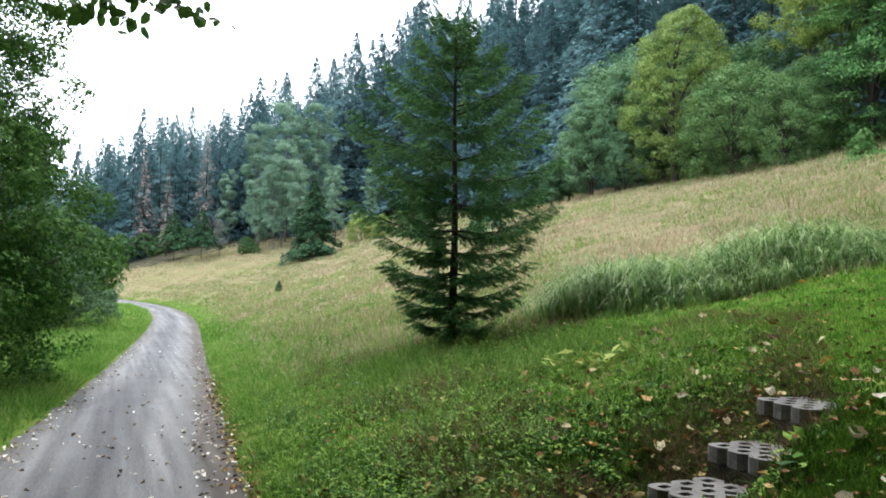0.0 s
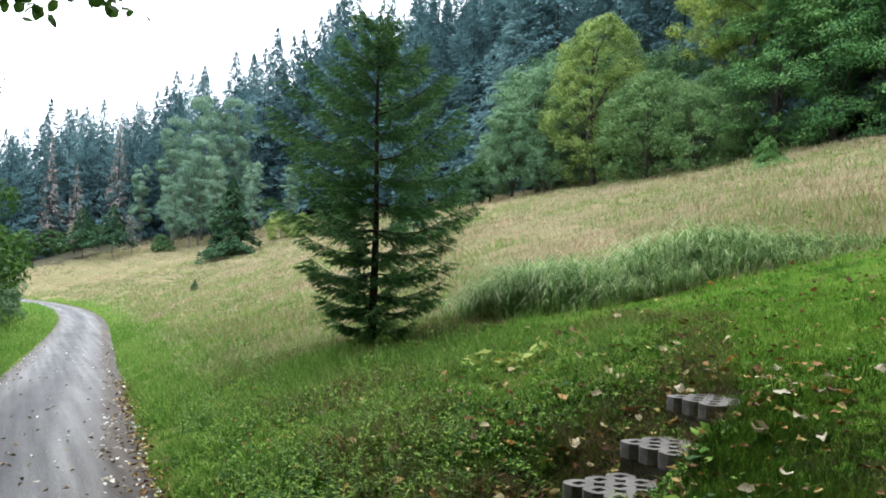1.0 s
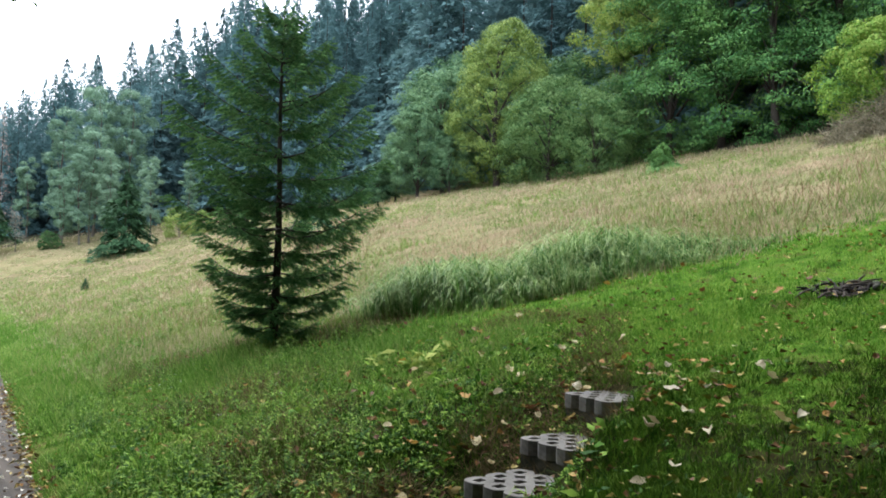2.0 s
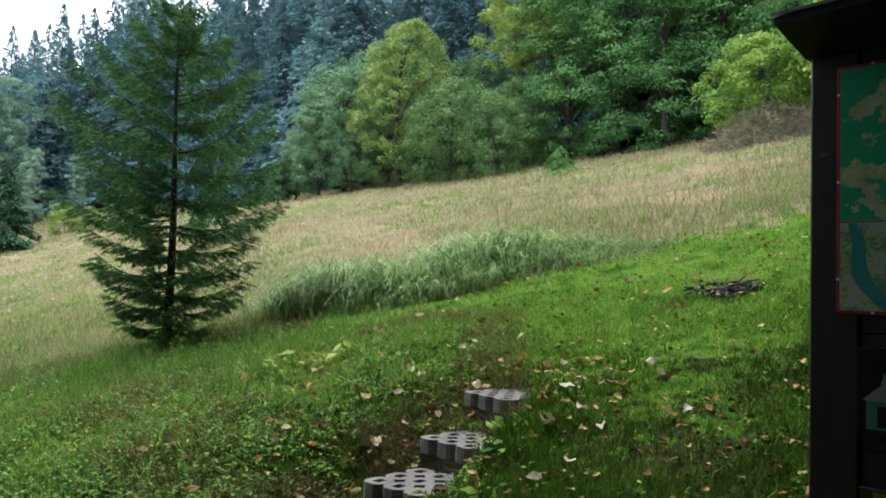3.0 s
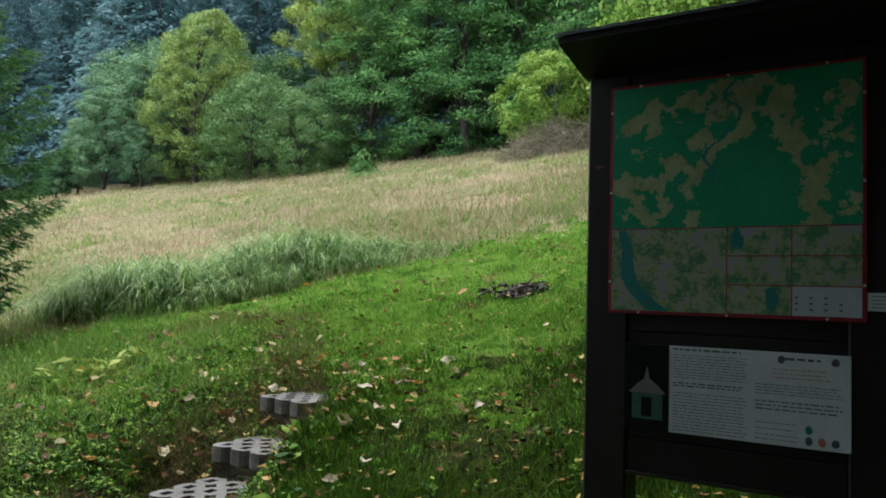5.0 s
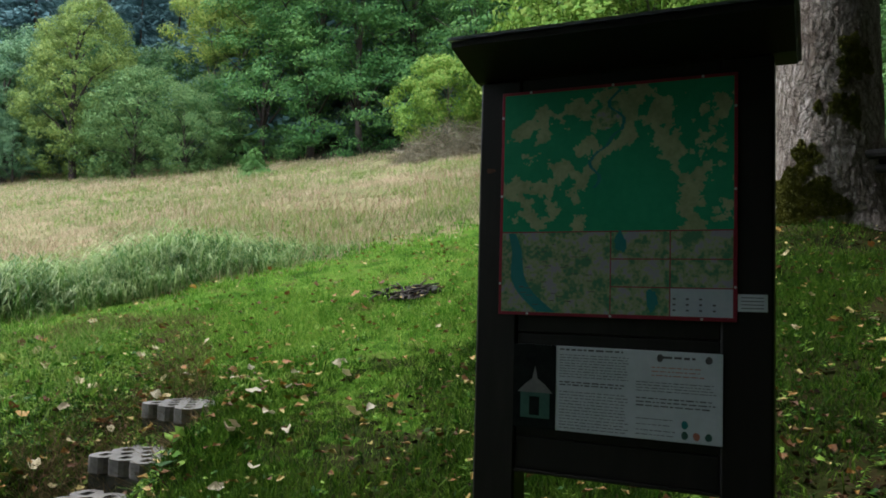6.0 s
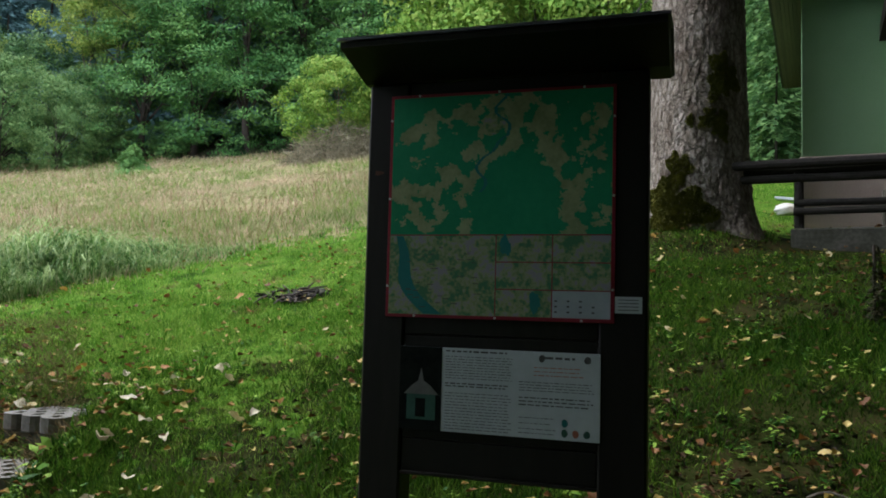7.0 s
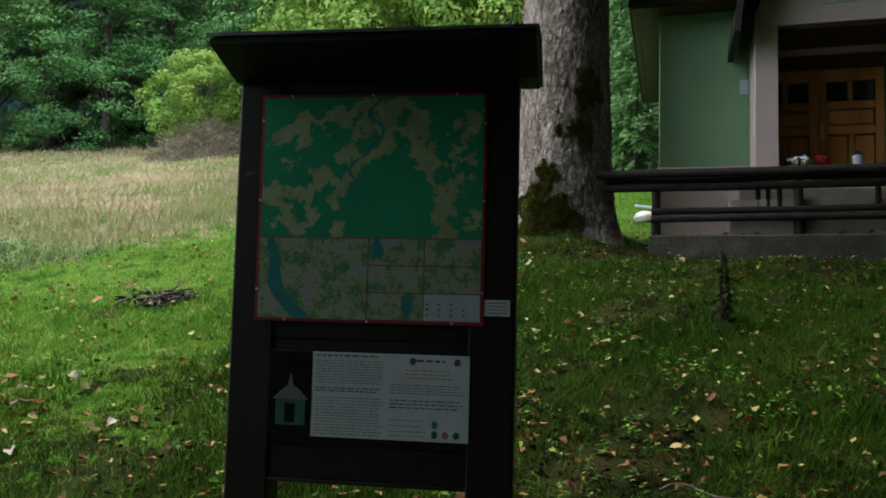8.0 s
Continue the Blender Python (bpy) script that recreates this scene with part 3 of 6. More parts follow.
    keep = (s > 0.1) & (zn != 1) & (zn != 2) & ((zn != 0) | (rng.uniform(size=len(x)) < 0.35)) & ~((x > 9.0) & (y < -0.8))
    for sx, sy in ((2.93, 3.36), (3.45, 3.5), (3.94, 3.64)):
        keep &= ~((np.abs(x - sx) < 0.36) & (np.abs(y - sy) < 0.22))
    x, y = x[keep], y[keep]
    tall = rng.uniform(0.5, 1.3, len(x))
    # dim tufts take the green that is darkened for shade
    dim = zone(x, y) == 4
    for name, mat, label, pick, n, hi in (("grass_tufts", M_LAWN, "rank bright green grass tufts", np.flatnonzero(~dim), 9000, 0.15), ("turf_tufts", M_TURF_GRASS_SHADED, "grass tufts in the mossy turf, darkened for shade", np.flatnonzero(dim), 6000, 0.14)):
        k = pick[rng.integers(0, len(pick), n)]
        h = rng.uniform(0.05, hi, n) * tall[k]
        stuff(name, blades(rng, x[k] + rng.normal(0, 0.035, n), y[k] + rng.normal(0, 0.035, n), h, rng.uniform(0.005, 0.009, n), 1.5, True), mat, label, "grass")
    # tall green grass along the lawn's upper edge
    tuft = rng.uniform(0, 1, 420)
    big = rng.uniform(0.45, 1.2, 420)
    gx = np.interp(tuft, [0, 0.35, 0.8, 1], [6.2, 7.0, 8.7, 10.0])
    back = rng.uniform(-0.4, 2.1, 420)
    gy = lawn_limit(gx) + 0.1 + back
    big = big * np.interp(back, [-0.4, 0.7, 2.1], [0.28, 1.0, 0.8])
    gx = gx + rng.normal(0, 0.2, 420)
    k = rng.integers(0, 420, 16000)
    x, y = gx[k] + rng.normal(0, 0.16, len(k)), gy[k] + rng.normal(0, 0.16, len(k))
    h = rng.uniform(0.35, 1.05, len(k)) * big[k] * np.interp(tuft[k], [0, 0.1, 0.35, 0.7, 1], [0.45, 0.7, 1.0, 0.85, 0.3]) * (1 + 0.3 * patchy(x, y, 1.4))
    stuff("tall_grass", blades(rng, x, y, h, rng.uniform(0.008, 0.018, len(x)), 1.7, True), M_REED, "long arching green grass clump above the lawn", "grass")


build_grass()


def hero_spruce(x, y, h):
    """The young spruce that stands free in the meadow: whorls of long boughs with needle sprays."""
    rng = np.random.default_rng(11)
    root = empty("spruce_tree", on_ground(x, y) @ Matrix.Scale(0.885, 4), "young dark green spruce standing free on the slope", "spruce tree")
    z = np.linspace(-0.3, h, 14)
    lean = np.stack([0.03 * np.sin(z * 1.1), 0.02 * np.sin(z * 0.8 + 1), z], -1)
    pieces = [tube(lean, np.interp(z, [-0.3, 0.1, h], [0.10, 0.075, 0.008]), 10)]
    needles = []
    levels = []
    z0 = 0.22
    while z0 < h - 0.15:
        levels.append(z0)
        z0 += 0.31 if z0 < 1.2 else (0.40 if z0 < 4.0 else 0.31)
    for li, z0 in enumerate(levels):
        length = np.interp(z0, [0.2, 0.6, 0.95, 1.4, 1.8, 2.2, 3.0, 3.5, 4.0, 4.4, 4.8, 5.1, h], [0.85, 1.1, 1.4, 1.3, 1.75, 1.9, 1.66, 1.36, 1.05, 0.78, 0.48, 0.32, 0.1])
        count = 6
        for b in range(count + (2 if z0 < 2.6 else 0)):
            small = b >= count
            a = 2 * np.pi * (b + 0.382 * li) / count + rng.normal(0, 0.22) + (0.5 if small else 0)
            L = length * (rng.uniform(0.25, 0.5) if small else rng.uniform(0.64, 1.12))
            o = np.array([np.cos(a), np.sin(a), 0])
            sd = np.array([-np.sin(a), np.cos(a), 0])
            rise = np.interp(z0, [0.2, 1.0, 2.0, 3.0, 4.0, h], [0.04, 0.10, 0.14, 0.28, 0.55, 0.9]) + rng.normal(0, 0.08)
            sag = np.interp(z0, [0, 2.0, 3.0, h], [0.25, 0.38, 0.30, 0.05])
            t = np.linspace(0, 1, 9)
            zc = z0 + rng.normal(0, 0.035) + (0.16 if small else 0)
            spine = o * (L * t)[:, None] + np.array([0, 0, 1]) * (zc + L * (rise * t - sag * t + 1.25 * sag * t ** 2.2))[:, None] + sd * (0.08 * L * np.sin(3 * t + b))[:, None]
            pieces.append(tube(spine[::2], np.linspace(0.016, 0.003, 5) * (0.5 + 0.3 * L), 4))
            # side twigs with needles, hanging from the bough like a curtain
            nt = int((13 + 26 * L) * np.interp(z0, [0, 2.4, 3.6, h], [1.1, 1.15, 1.2, 1.1]))
            for k in range(nt):
                u = 0.07 + 0.93 * (k + rng.uniform(0, 1)) / nt
                base = np.array([np.interp(u, t, spine[:, c]) for c in range(3)])
                sgn = 1 if k % 2 else -1
                tl = (0.10 + 0.18 * min(L, 1.5) * np.sin(np.pi * min(0.30 + 0.62 * u, 1))) * rng.uniform(0.6, 1.25)
                way = unit(o * rng.uniform(0.6, 1.0) + sd * sgn * rng.uniform(0.25, 0.62) + np.array([0, 0, rng.uniform(-0.5, 0.05)]))
                needles.append((base, way, tl, u))
                if tl > 0.14:
                    for v in (0.35, 0.7):
                        w2 = unit(way * 0.8 + o * rng.uniform(-0.1, 0.5) + sd * rng.uniform(-0.9, 0.9) + np.array([0, 0, rng.uniform(-0.5, 0.05)]))
                        needles.append((base + way * tl * v, w2, tl * rng.uniform(0.35, 0.6), u * 0.95))
            needles.append((spine[-2], unit(spine[-1] - spine[-3]), 0.24, 1.0))
            needles.append((spine[-4], unit(spine[-2] - spine[-4]), 0.24, 0.9))
    for k in range(30):
        needles.append((np.array([0.03 * np.sin(h * 1.1), 0, h - 0.03 * k]), unit(np.array([np.cos(k * 2.4), np.sin(k * 2.4), 1.6])), 0.12, 0.9))
    base = np.array([q[0] for q in needles])
    way = np.array([q[1] for q in needles])
    tl = np.array([q[2] for q in needles])
    per = 16
    u = rng.uniform(0, 1, (len(tl), per))
    spread = rng.normal(size=(len(tl), per, 3))
    d = unit(way[:, None] * 0.95 + unit(spread) * 0.55)
    start = base[:, None] + way[:, None] * (tl[:, None] * u)[..., None]
    side = unit(np.cross(d, rng.normal(size=d.shape))) * 0.0095
    tip = start + d * rng.uniform(0.03, 0.052, u.shape)[..., None]
    v = np.stack([start - side, start + side, tip], 2).reshape(-1, 3)
    # the twigs themselves
    sd = unit(np.cross(way, rng.normal(size=way.shape))) * 0.006
    tw = np.stack([base - sd, base + sd, base + way * tl[:, None]], 1).reshape(-1, 3)
    v = np.concatenate([v, tw])
    young = np.array([q[3] for q in needles])
    young = np.concatenate([((young[:, None] > 0.65) & (u > 0.35) | (u > 0.9)).ravel(), np.zeros(len(tl), bool)])
    part("trunk", joined(pieces), M_BARK_DARK, root, smooth=True)
    crown = part("crown", (v, np.arange(len(v)).reshape(-1, 3)), M_NEEDLE, root)
    crown.data.materials.append(M_NEEDLE_TIP)
    crown.data.polygons.foreach_set("material_index", young.astype(np.int32))


hero_spruce(4.38, 10.47, 5.5)


def bearing(deg, dist):
    """A place by its bearing from the camera (degrees from +y towards +x) and its distance, set to fit the camera's
    view.
    """
    return dist * math.sin(radians(deg)), dist * math.cos(radians(deg))


def build_forest():
    rng = np.random.default_rng(21)
    green = "tall spruce at the forest edge, haze in its blue-green"
    tall = [17.5 + 2.0 * k for k in range(4)]
    kinds = [far_spruce(100 + k, tall[k], 4.6 + 0.35 * k, M_NEEDLE_HAZED, 8200, green, bare=0.03, whorls=34, size=0.58) for k in range(4)]

    def crest(b):
        """Elevation of the wood's crest as the camera sees it along a bearing, in degrees; trees are scaled to it."""
        return np.interp(b, [-9, -1.5, 0.2, 5, 6.3, 8.2, 10.4, 12.6, 14.8, 18.1, 24], [8.5, 9.0, 10.5, 11.1, 11.8, 13.1, 14.3, 14.9, 16.2, 18.8, 24])
    dead = far_spruce(110, 15, 2.0, M_NEEDLE_DEAD, 1500, "dead brown spruce in the forest edge", bare=0.12, whorls=16)
    # front rows, one by one
    spots = []
    for b in np.concatenate([np.arange(-9, 10, 0.95), np.arange(10, 34, 1.25)]):
        for row in range(2):
            d = np.interp(b, [-9, 0, 8, 18, 26, 34], [114, 114, 110, 100, 80, 69]) + row * 8 + rng.uniform(-3, 3)
            spots.append((b + rng.uniform(-0.5, 0.5), d))
    for b in np.concatenate([np.arange(33, 62, 1.9), np.arange(62, 116, 3.2)]):
        for row in range(2 if b < 62 else 1):
            d = np.interp(b, [34, 45, 60, 80, 116], [64, 58, 51, 38, 26]) + row * 7 + rng.uniform(-2, 2)
            spots.append((b + rng.uniform(-1, 1), d))
    # the ranks behind, filling the slope
    for k in range(105):
        b = rng.uniform(-9, 22) if k % 2 else rng.uniform(22, 60)
        d = rng.uniform(14, 46) + np.interp(b, [-9, 0, 8, 18, 26, 34, 60], [114, 114, 110, 100, 80, 69, 56])
        spots.append((b, d))
    for b in np.arange(48, 78, 2.1):
        spots.append((b + rng.uniform(-0.6, 0.6), np.interp(b, [48, 60, 78], [51, 46.5, 41]) + rng.uniform(-1, 1)))
    for k, (b, d) in enumerate(spots):
        x, y = bearing(b, d)
        size = rng.uniform(0.92, 1.27)
        if b < 22:
            size = (1.6 + d * math.tan(radians(float(crest(b)))) - float(ground_z(x, y))) / tall[k % 4] * rng.choice([1.0, 0.95, 0.89])
        m = on_ground(x, y, -0.2, rng.uniform(0, 360), size)
        src = kinds[k % 4]
        if k < 4:
            src.matrix_world = m
        else:
            copy_thing(src, m)
    for k, (b, d) in enumerate([(0.9, 109), (2.45, 105), (5.0, 107)]):
        x, y = bearing(b, d)
        m = on_ground(x, y, -0.2, 40 * k, (1.05, 0.72, 1.05)[k])
        if k == 0:
            dead.matrix_world = m
        else:
            copy_thing(dead, m)
    # the wood behind them, past counting
    v0, f0 = spruce_crown(np.random.default_rng(77), 21, 4.4, 2000, 0.04, 28, 1.05)
    v1, f1 = spruce_crown(np.random.default_rng(78), 21, 3.9, 700, 0.03, 14, 2.0)
    pieces = []
    for k in range(150):
        b = rng.uniform(-12, 118)
        d = rng.uniform(34, 90) + np.interp(b, [-9, 0, 8, 18, 26, 34, 60, 116], [114, 114, 110, 100, 80, 67, 56, 36])
        x, y = bearing(b, d)
        a, sc = rng.uniform(0, 6.28), rng.uniform(0.85, 1.15)
        if b < 22:
            sc = min(sc, max(0.3, (1.6 + d * math.tan(radians(float(crest(b)))) - float(ground_z(x, y))) / 21 * 0.97))
        c, s = math.cos(a) * sc, math.sin(a) * sc
        pieces.append((np.stack([v0[:, 0] * c - v0[:, 1] * s + x, v0[:, 0] * s + v0[:, 1] * c + y, v0[:, 2] * sc + float(ground_z(x, y)) - 0.3], -1), f0))
    # and unseen wood added across the lane, behind the camera, to block sky light
    for k in range(150):
        a = radians(rng.uniform(128, 345))
        d = rng.uniform(15, 42)
        x, y = d * math.sin(a), d * math.cos(a)
        if (x > 4 and y > -14) or (y > 4 and x > -12):
            continue
        q = rng.uniform(0, 6.28)
        c, s = math.cos(q), math.sin(q)
        pieces.append((np.stack([v1[:, 0] * c - v1[:, 1] * s + x, v1[:, 0] * s + v1[:, 1] * c + y, v1[:, 2] + float(ground_z(x, y)) - 0.3], -1), f1))
    stuff("far_spruce_wood", joined(pieces), M_NEEDLE_HAZED, "dense dark spruce wood on the hillside, unseen wood added behind the lane", "forest")


build_forest()


def build_edge_trees():
    def at(root, b, d, rz=0, scale=1.0):
        x, y = bearing(b, d)
        root.matrix_world = on_ground(x, y, -0.1, rz, scale)
        return root

    def again(root, b, d, rz, scale):
        x, y = bearing(b, d)
        return copy_thing(root, on_ground(x, y, -0.1, rz, scale))

    # grey-green birches and sallows low in the valley
    g = broadleaf(31, "birch_tree", 16, 4.6, M_LEAF_HAZED, 16000, 0.17, "grey-green birch before the dark spruces", "tree", 10, 0.14, 0.08, egg=1.6, single=True, gap=0.4, clump=0.62)
    at(g, 10.6, 97, 0, 1.08)
    for b, d, rz, sc in ((12.7, 96, 80, 0.96), (8.6, 98, 150, 0.87), (9.6, 92, 200, 0.62), (11.4, 90, 20, 0.58), (10.4, 93, 90, 0.7), (14.0, 88, 250, 0.5), (8.6, 93, 300, 0.5), (16.6, 86, 60, 0.42)):
        again(g, b, d, rz, sc)
    p = broadleaf(32, "poplar_tree", 8.5, 2.4, M_LEAF_HAZED, 5000, 0.18, "slender light green young tree", "tree", 6, 0.08, 0.08, egg=1.6, single=True, gap=0.3, clump=0.42)
    at(p, 6.5, 103, 0, 1.12)
    s = broadleaf(33, "shrub", 2.0, 2.6, M_LEAF_MID, 4200, 0.12, "green shrub at the meadow's edge", "shrub", 5, 0.05, 0.05)
    at(s, 8.0, 92)
    for b, d, rz, sc in ((1.2, 108, 10, 1.6), (-0.6, 106, 100, 1.9), (2.6, 110, 200, 1.7), (4.0, 110, 60, 1.3), (20.6, 74, 33, 0.9), (29.6, 60, 60, 0.9)):
        again(s, b, d, rz, sc)
    s2 = broadleaf(35, "shrub", 2.4, 2.9, M_LEAF_LIME, 5000, 0.12, "yellow-green shrub at the meadow's edge", "shrub", 7, 0.05, 0.05, gap=0.35, single=True, clump=0.4)
    at(s2, 16.0, 82, 40, 1.1)
    again(s2, 17.6, 80, 90, 0.8)
    # mixed wood edge, from the rounded maples to the tall beeches
    a = broadleaf(34, "maple_tree", 8.2, 6.2, M_LEAF_MAPLE, 26000, 0.135, "rounded green maple at the wood's edge", "tree", 12, 0.16, 0.10, gap=0.3, single=True, clump=0.62, bark=M_BARK_DARK)
    at(a, 34.4, 52)
    for b, d, rz, sc in ((32.6, 51, 70, 0.72), (35.6, 56, 120, 1.15), (31.2, 52, 200, 0.5), (35.0, 49, 10, 0.45), (29.9, 52, 250, 0.36)):
        again(a, b, d, rz, sc)
    lime = broadleaf(35, "linden_tree", 10.4, 6.3, M_LEAF_LIME, 52000, 0.11, "yellow-green linden turning to autumn", "tree", 17, 0.2, 0.03, egg=0.75, gap=0.08, single=True, clump=0.42, bark=M_BARK_DARK)
    at(lime, 38.5, 48)
    r = broadleaf(36, "sallow_tree", 6.6, 7.0, M_LEAF_MID, 28000, 0.115, "low rounded green sallow at the wood's edge", "tree", 14, 0.14, 0.10, gap=0.3, single=True, clump=0.6, bark=M_BARK_DARK)
    at(r, 42.4, 45, 0, 0.9)
    for b, d, rz, sc in ((45.6, 43, 90, 0.78), (40.9, 49, 160, 0.72), (47.8, 45, 210, 0.85), (44.2, 52, 20, 1.3), (40.6, 57, 20, 1.45), (52.4, 43, 80, 0.34)):
        again(r, b, d, rz, sc)
    t = broadleaf(37, "ash_tree", 15, 5.2, M_LEAF_BRIGHT, 30000, 0.12, "tall light green ash with some yellow leaves", "tree", 12, 0.13, 0.3, gap=0.35, single=True, clump=0.62)
    at(t, 47.4, 47)
    again(t, 49.4, 46, 100, 0.95)
    b0 = broadleaf(38, "beech_tree", 17, 8.5, M_LEAF_BEECH, 40000, 0.125, "tall dense green beech at the wood's edge", "tree", 22, 0.2, 0.0, gap=0.3, single=True, layer=0.95, clump=1.0, bark=M_BARK_DARK)
    at(b0, 54.5, 43)
    for b, d, rz, sc in ((51.2, 44, 60, 0.92), (58.0, 41, 120, 0.95), (61.8, 41, 180, 1.05), (66.0, 39, 240, 1.0), (71, 38, 300, 0.95), (78, 36, 30, 0.95), (84, 33, 70, 0.85), (53, 55, 10, 1.15), (64, 52, 10, 1.2)):
        again(b0, b, d, rz, sc)
    w = broadleaf(39, "hazel_shrub", 4.3, 5.0, M_LEAF_HAZEL, 22000, 0.10, "light green hazel shrub above a brush pile", "shrub", 11, 0.07, 0.10, gap=0.4, single=True, clump=0.42)
    at(w, 64.2, 34.5)
    again(w, 68.5, 35, 90, 0.95)
    for b, d, rz, sc in ((74.5, 31.5, 40, 2.0), (79.5, 30.5, 160, 2.15), (84.5, 29.5, 250, 2.0)):
        again(w, b, d, rz, sc)
    # young firs in the meadow
    f = far_spruce(41, 5.6, 2.5, M_NEEDLE_DARK, 6500, "small dark spruce in the meadow", bare=0.0, whorls=13, size=0.8)
    at(f, 12.5, 77.7, 0, 1.4)
    f2 = far_spruce(42, 3.6, 1.6, M_NEEDLE_DARK, 2600, "small spruce with a bare stem in the meadow", bare=0.3, whorls=8, size=0.8)
    at(f2, 2.95, 99, 0, 1.7)
    for src, b, d, rz, sc in ((f2, 4.8, 95, 60, 1.0), (f2, 25.6, 33, 30, 0.55), (f2, 28.3, 46, 130, 0.5), (f2, 30.2, 52, 220, 0.45), (f, 10.2, 52, 20, 0.12), (f, 57.2, 40, 20, 0.2)):
        again(src, b, d, rz, sc)
    f3 = far_spruce(46, 5.6, 1.9, M_NEEDLE_TIP, 6500, "feathery light green young spruce behind the chapel", bare=0.0, whorls=18, size=0.7)
    at(f3, 95.6, 18, 50, 0.8)
    for b, d, rz, sc in ((96.3, 21, 150, 1.25), (94.4, 20, 150, 1.15), (94.9, 24, 90, 1.7), (93.4, 25, 10, 1.7), (96.9, 25, 200, 1.8), (95.6, 28, 20, 2.2)):
        again(f3, b, d, rz, sc)
    f4 = far_spruce(47, 1.45, 1.35, M_LEAF_BEECH, 6000, "small bright green fir at the meadow's rim", bare=0.0, whorls=9, size=0.6)
    at(f4, 50.4, 35.6)
    # bare sapling beside the small spruces
    bare = broadleaf(45, "birch_sapling", 4.4, 1.8, M_TWIG_GREY, 900, 0.14, "thin bare grey birch sapling in the meadow", "tree", 5, 0.05, 0.2, single=True)
    at(bare, 5.95, 94)
    # left of the lane
    near = broadleaf(43, "alder_tree", 4.9, 4.9, M_LEAF_ALDER, 52000, 0.075, "dense green alder overhanging the lane's verge", "tree", 13, 0.09, 0.10, gap=0.2, single=True, clump=0.36)
    near.matrix_world = on_ground(-2.75, 14.0, -0.1, 20)
    copy_thing(near, on_ground(-5.2, 16.5, -0.1, 140, 0.95))
    airy = broadleaf(48, "alder_tree", 9.6, 5.6, M_LEAF_ALDER, 60000, 0.075, "tall airy alder with small leaves by the lane", "tree", 15, 0.11, 0.30, gap=0.55, single=True, clump=0.36)
    airy.matrix_world = on_ground(-3.55, 15.8, -0.1, 60)
    wl = broadleaf(44, "willow_bush", 4.0, 4.2, M_LEAF_BLUE, 26000, 0.085, "grey-green willow bush beside the lane", "shrub", 10, 0.08, 0.0, single=True)
    wl.matrix_world = on_ground(-2.9, 36, -0.1, 0, 1.25)
    copy_thing(wl, on_ground(-4.8, 33.0, -0.1, 130, 1.2))
    copy_thing(wl, on_ground(-7.0, 34, -0.1, 230, 1.2))
    copy_thing(wl, on_ground(-3.2, 42, -0.1, 50, 1.15))


build_edge_trees()


def shade_trees():
    """Unseen lindens added round the camera, whose crowns close over the lane and keep sky light off lane, bank and
    board.
    """
    t = broadleaf(51, "linden_tree", 15, 11, M_LEAF_NEAR, 11000, 0.6, "unseen leafy linden added to shade the lane", "tree", 14, 0.32, 0.16, gap=0.1, single=True)
    t.matrix_world = on_ground(-9.5, 2.5, -0.1, 80)
    high = broadleaf(52, "linden_tree", 16, 12, M_LEAF_NEAR, 13000, 0.6, "unseen linden added for its high shading crown over the lane", "tree", 16, 0.34, 0.42, gap=0.05, single=True)
    high.matrix_world = on_ground(-4.6, -3.6, -0.1, 30)
    for x, y, rz, sc in ((-3.3, 3.2, 120, 0.95), (3.6, -3.6, 240, 1.0), (16.5, -13.0, 300, 1.05), (6.0, -9.5, 10, 1.0)):
        copy_thing(high, on_ground(x, y, -0.1, rz, sc))
    for x, y, rz, sc in ( (-11, -7, 200, 1.1), (1.5, -9.5, 140, 1.0), (9.0, -11, 290, 1.0), (-5, -14, 10, 1.1), (-16, 0, 50, 1.1), (22, -16, 160, 1.0)):
        copy_thing(t, on_ground(x, y, -0.1, rz, sc))


shade_trees()


# ---- made things: materials ----
M_BOARD = material("dark_stained_wood", [(0.004, 0.0035, 0.003), (0.0065, 0.0055, 0.0045), (0.013, 0.011, 0.009)], 6, 0.5, 0.3, 30, spec=0.3, stretch=(1, 1, 0.15), bump_distance=0.004)
M_KNOT = material("rusty_resin", [(0.05, 0.018, 0.008), (0.10, 0.04, 0.015)], 60, 0.6, 0, 120)
M_TIN = material("grey_roof_tin", [(0.10, 0.11, 0.12), (0.17, 0.18, 0.20)], 8, 0.4, 0.1, 40, metal=0.8)
M_MAP_GREEN = material("map_forest_green", [(0.016, 0.215, 0.110), (0.026, 0.265, 0.138)], 5, 0.35, 0, 40, spec=0.1)
M_MAP_TAN = material("map_field_tan", [(0.21, 0.26, 0.14), (0.30, 0.345, 0.20)], 12, 0.35, 0, 60, contrast=2, spec=0.1)
M_MAP_TOWN = material("map_town", [(0.07, 0.20, 0.11), (0.18, 0.25, 0.13), (0.26, 0.31, 0.18), (0.25, 0.25, 0.29)], 16, 0.35, 0, 70, contrast=2.6, spec=0.1)
M_RIVER = material("map_water_blue", [(0.02, 0.16, 0.16), (0.035, 0.20, 0.19)], 6, 0.35, 0, 30, spec=0.1)
M_MAP_RED = material("map_red_border", [(0.20, 0.014, 0.028), (0.26, 0.022, 0.04)], 9, 0.4, 0, 40)
M_PAPER = material("printed_white", [(0.42, 0.48, 0.50), (0.51, 0.57, 0.59)], 5, 0.4, 0, 40, spec=0.1)
M_LEGEND = material("map_legend_grey", [(0.31, 0.36, 0.40), (0.40, 0.45, 0.48)], 8, 0.4, 0, 40, spec=0.1)
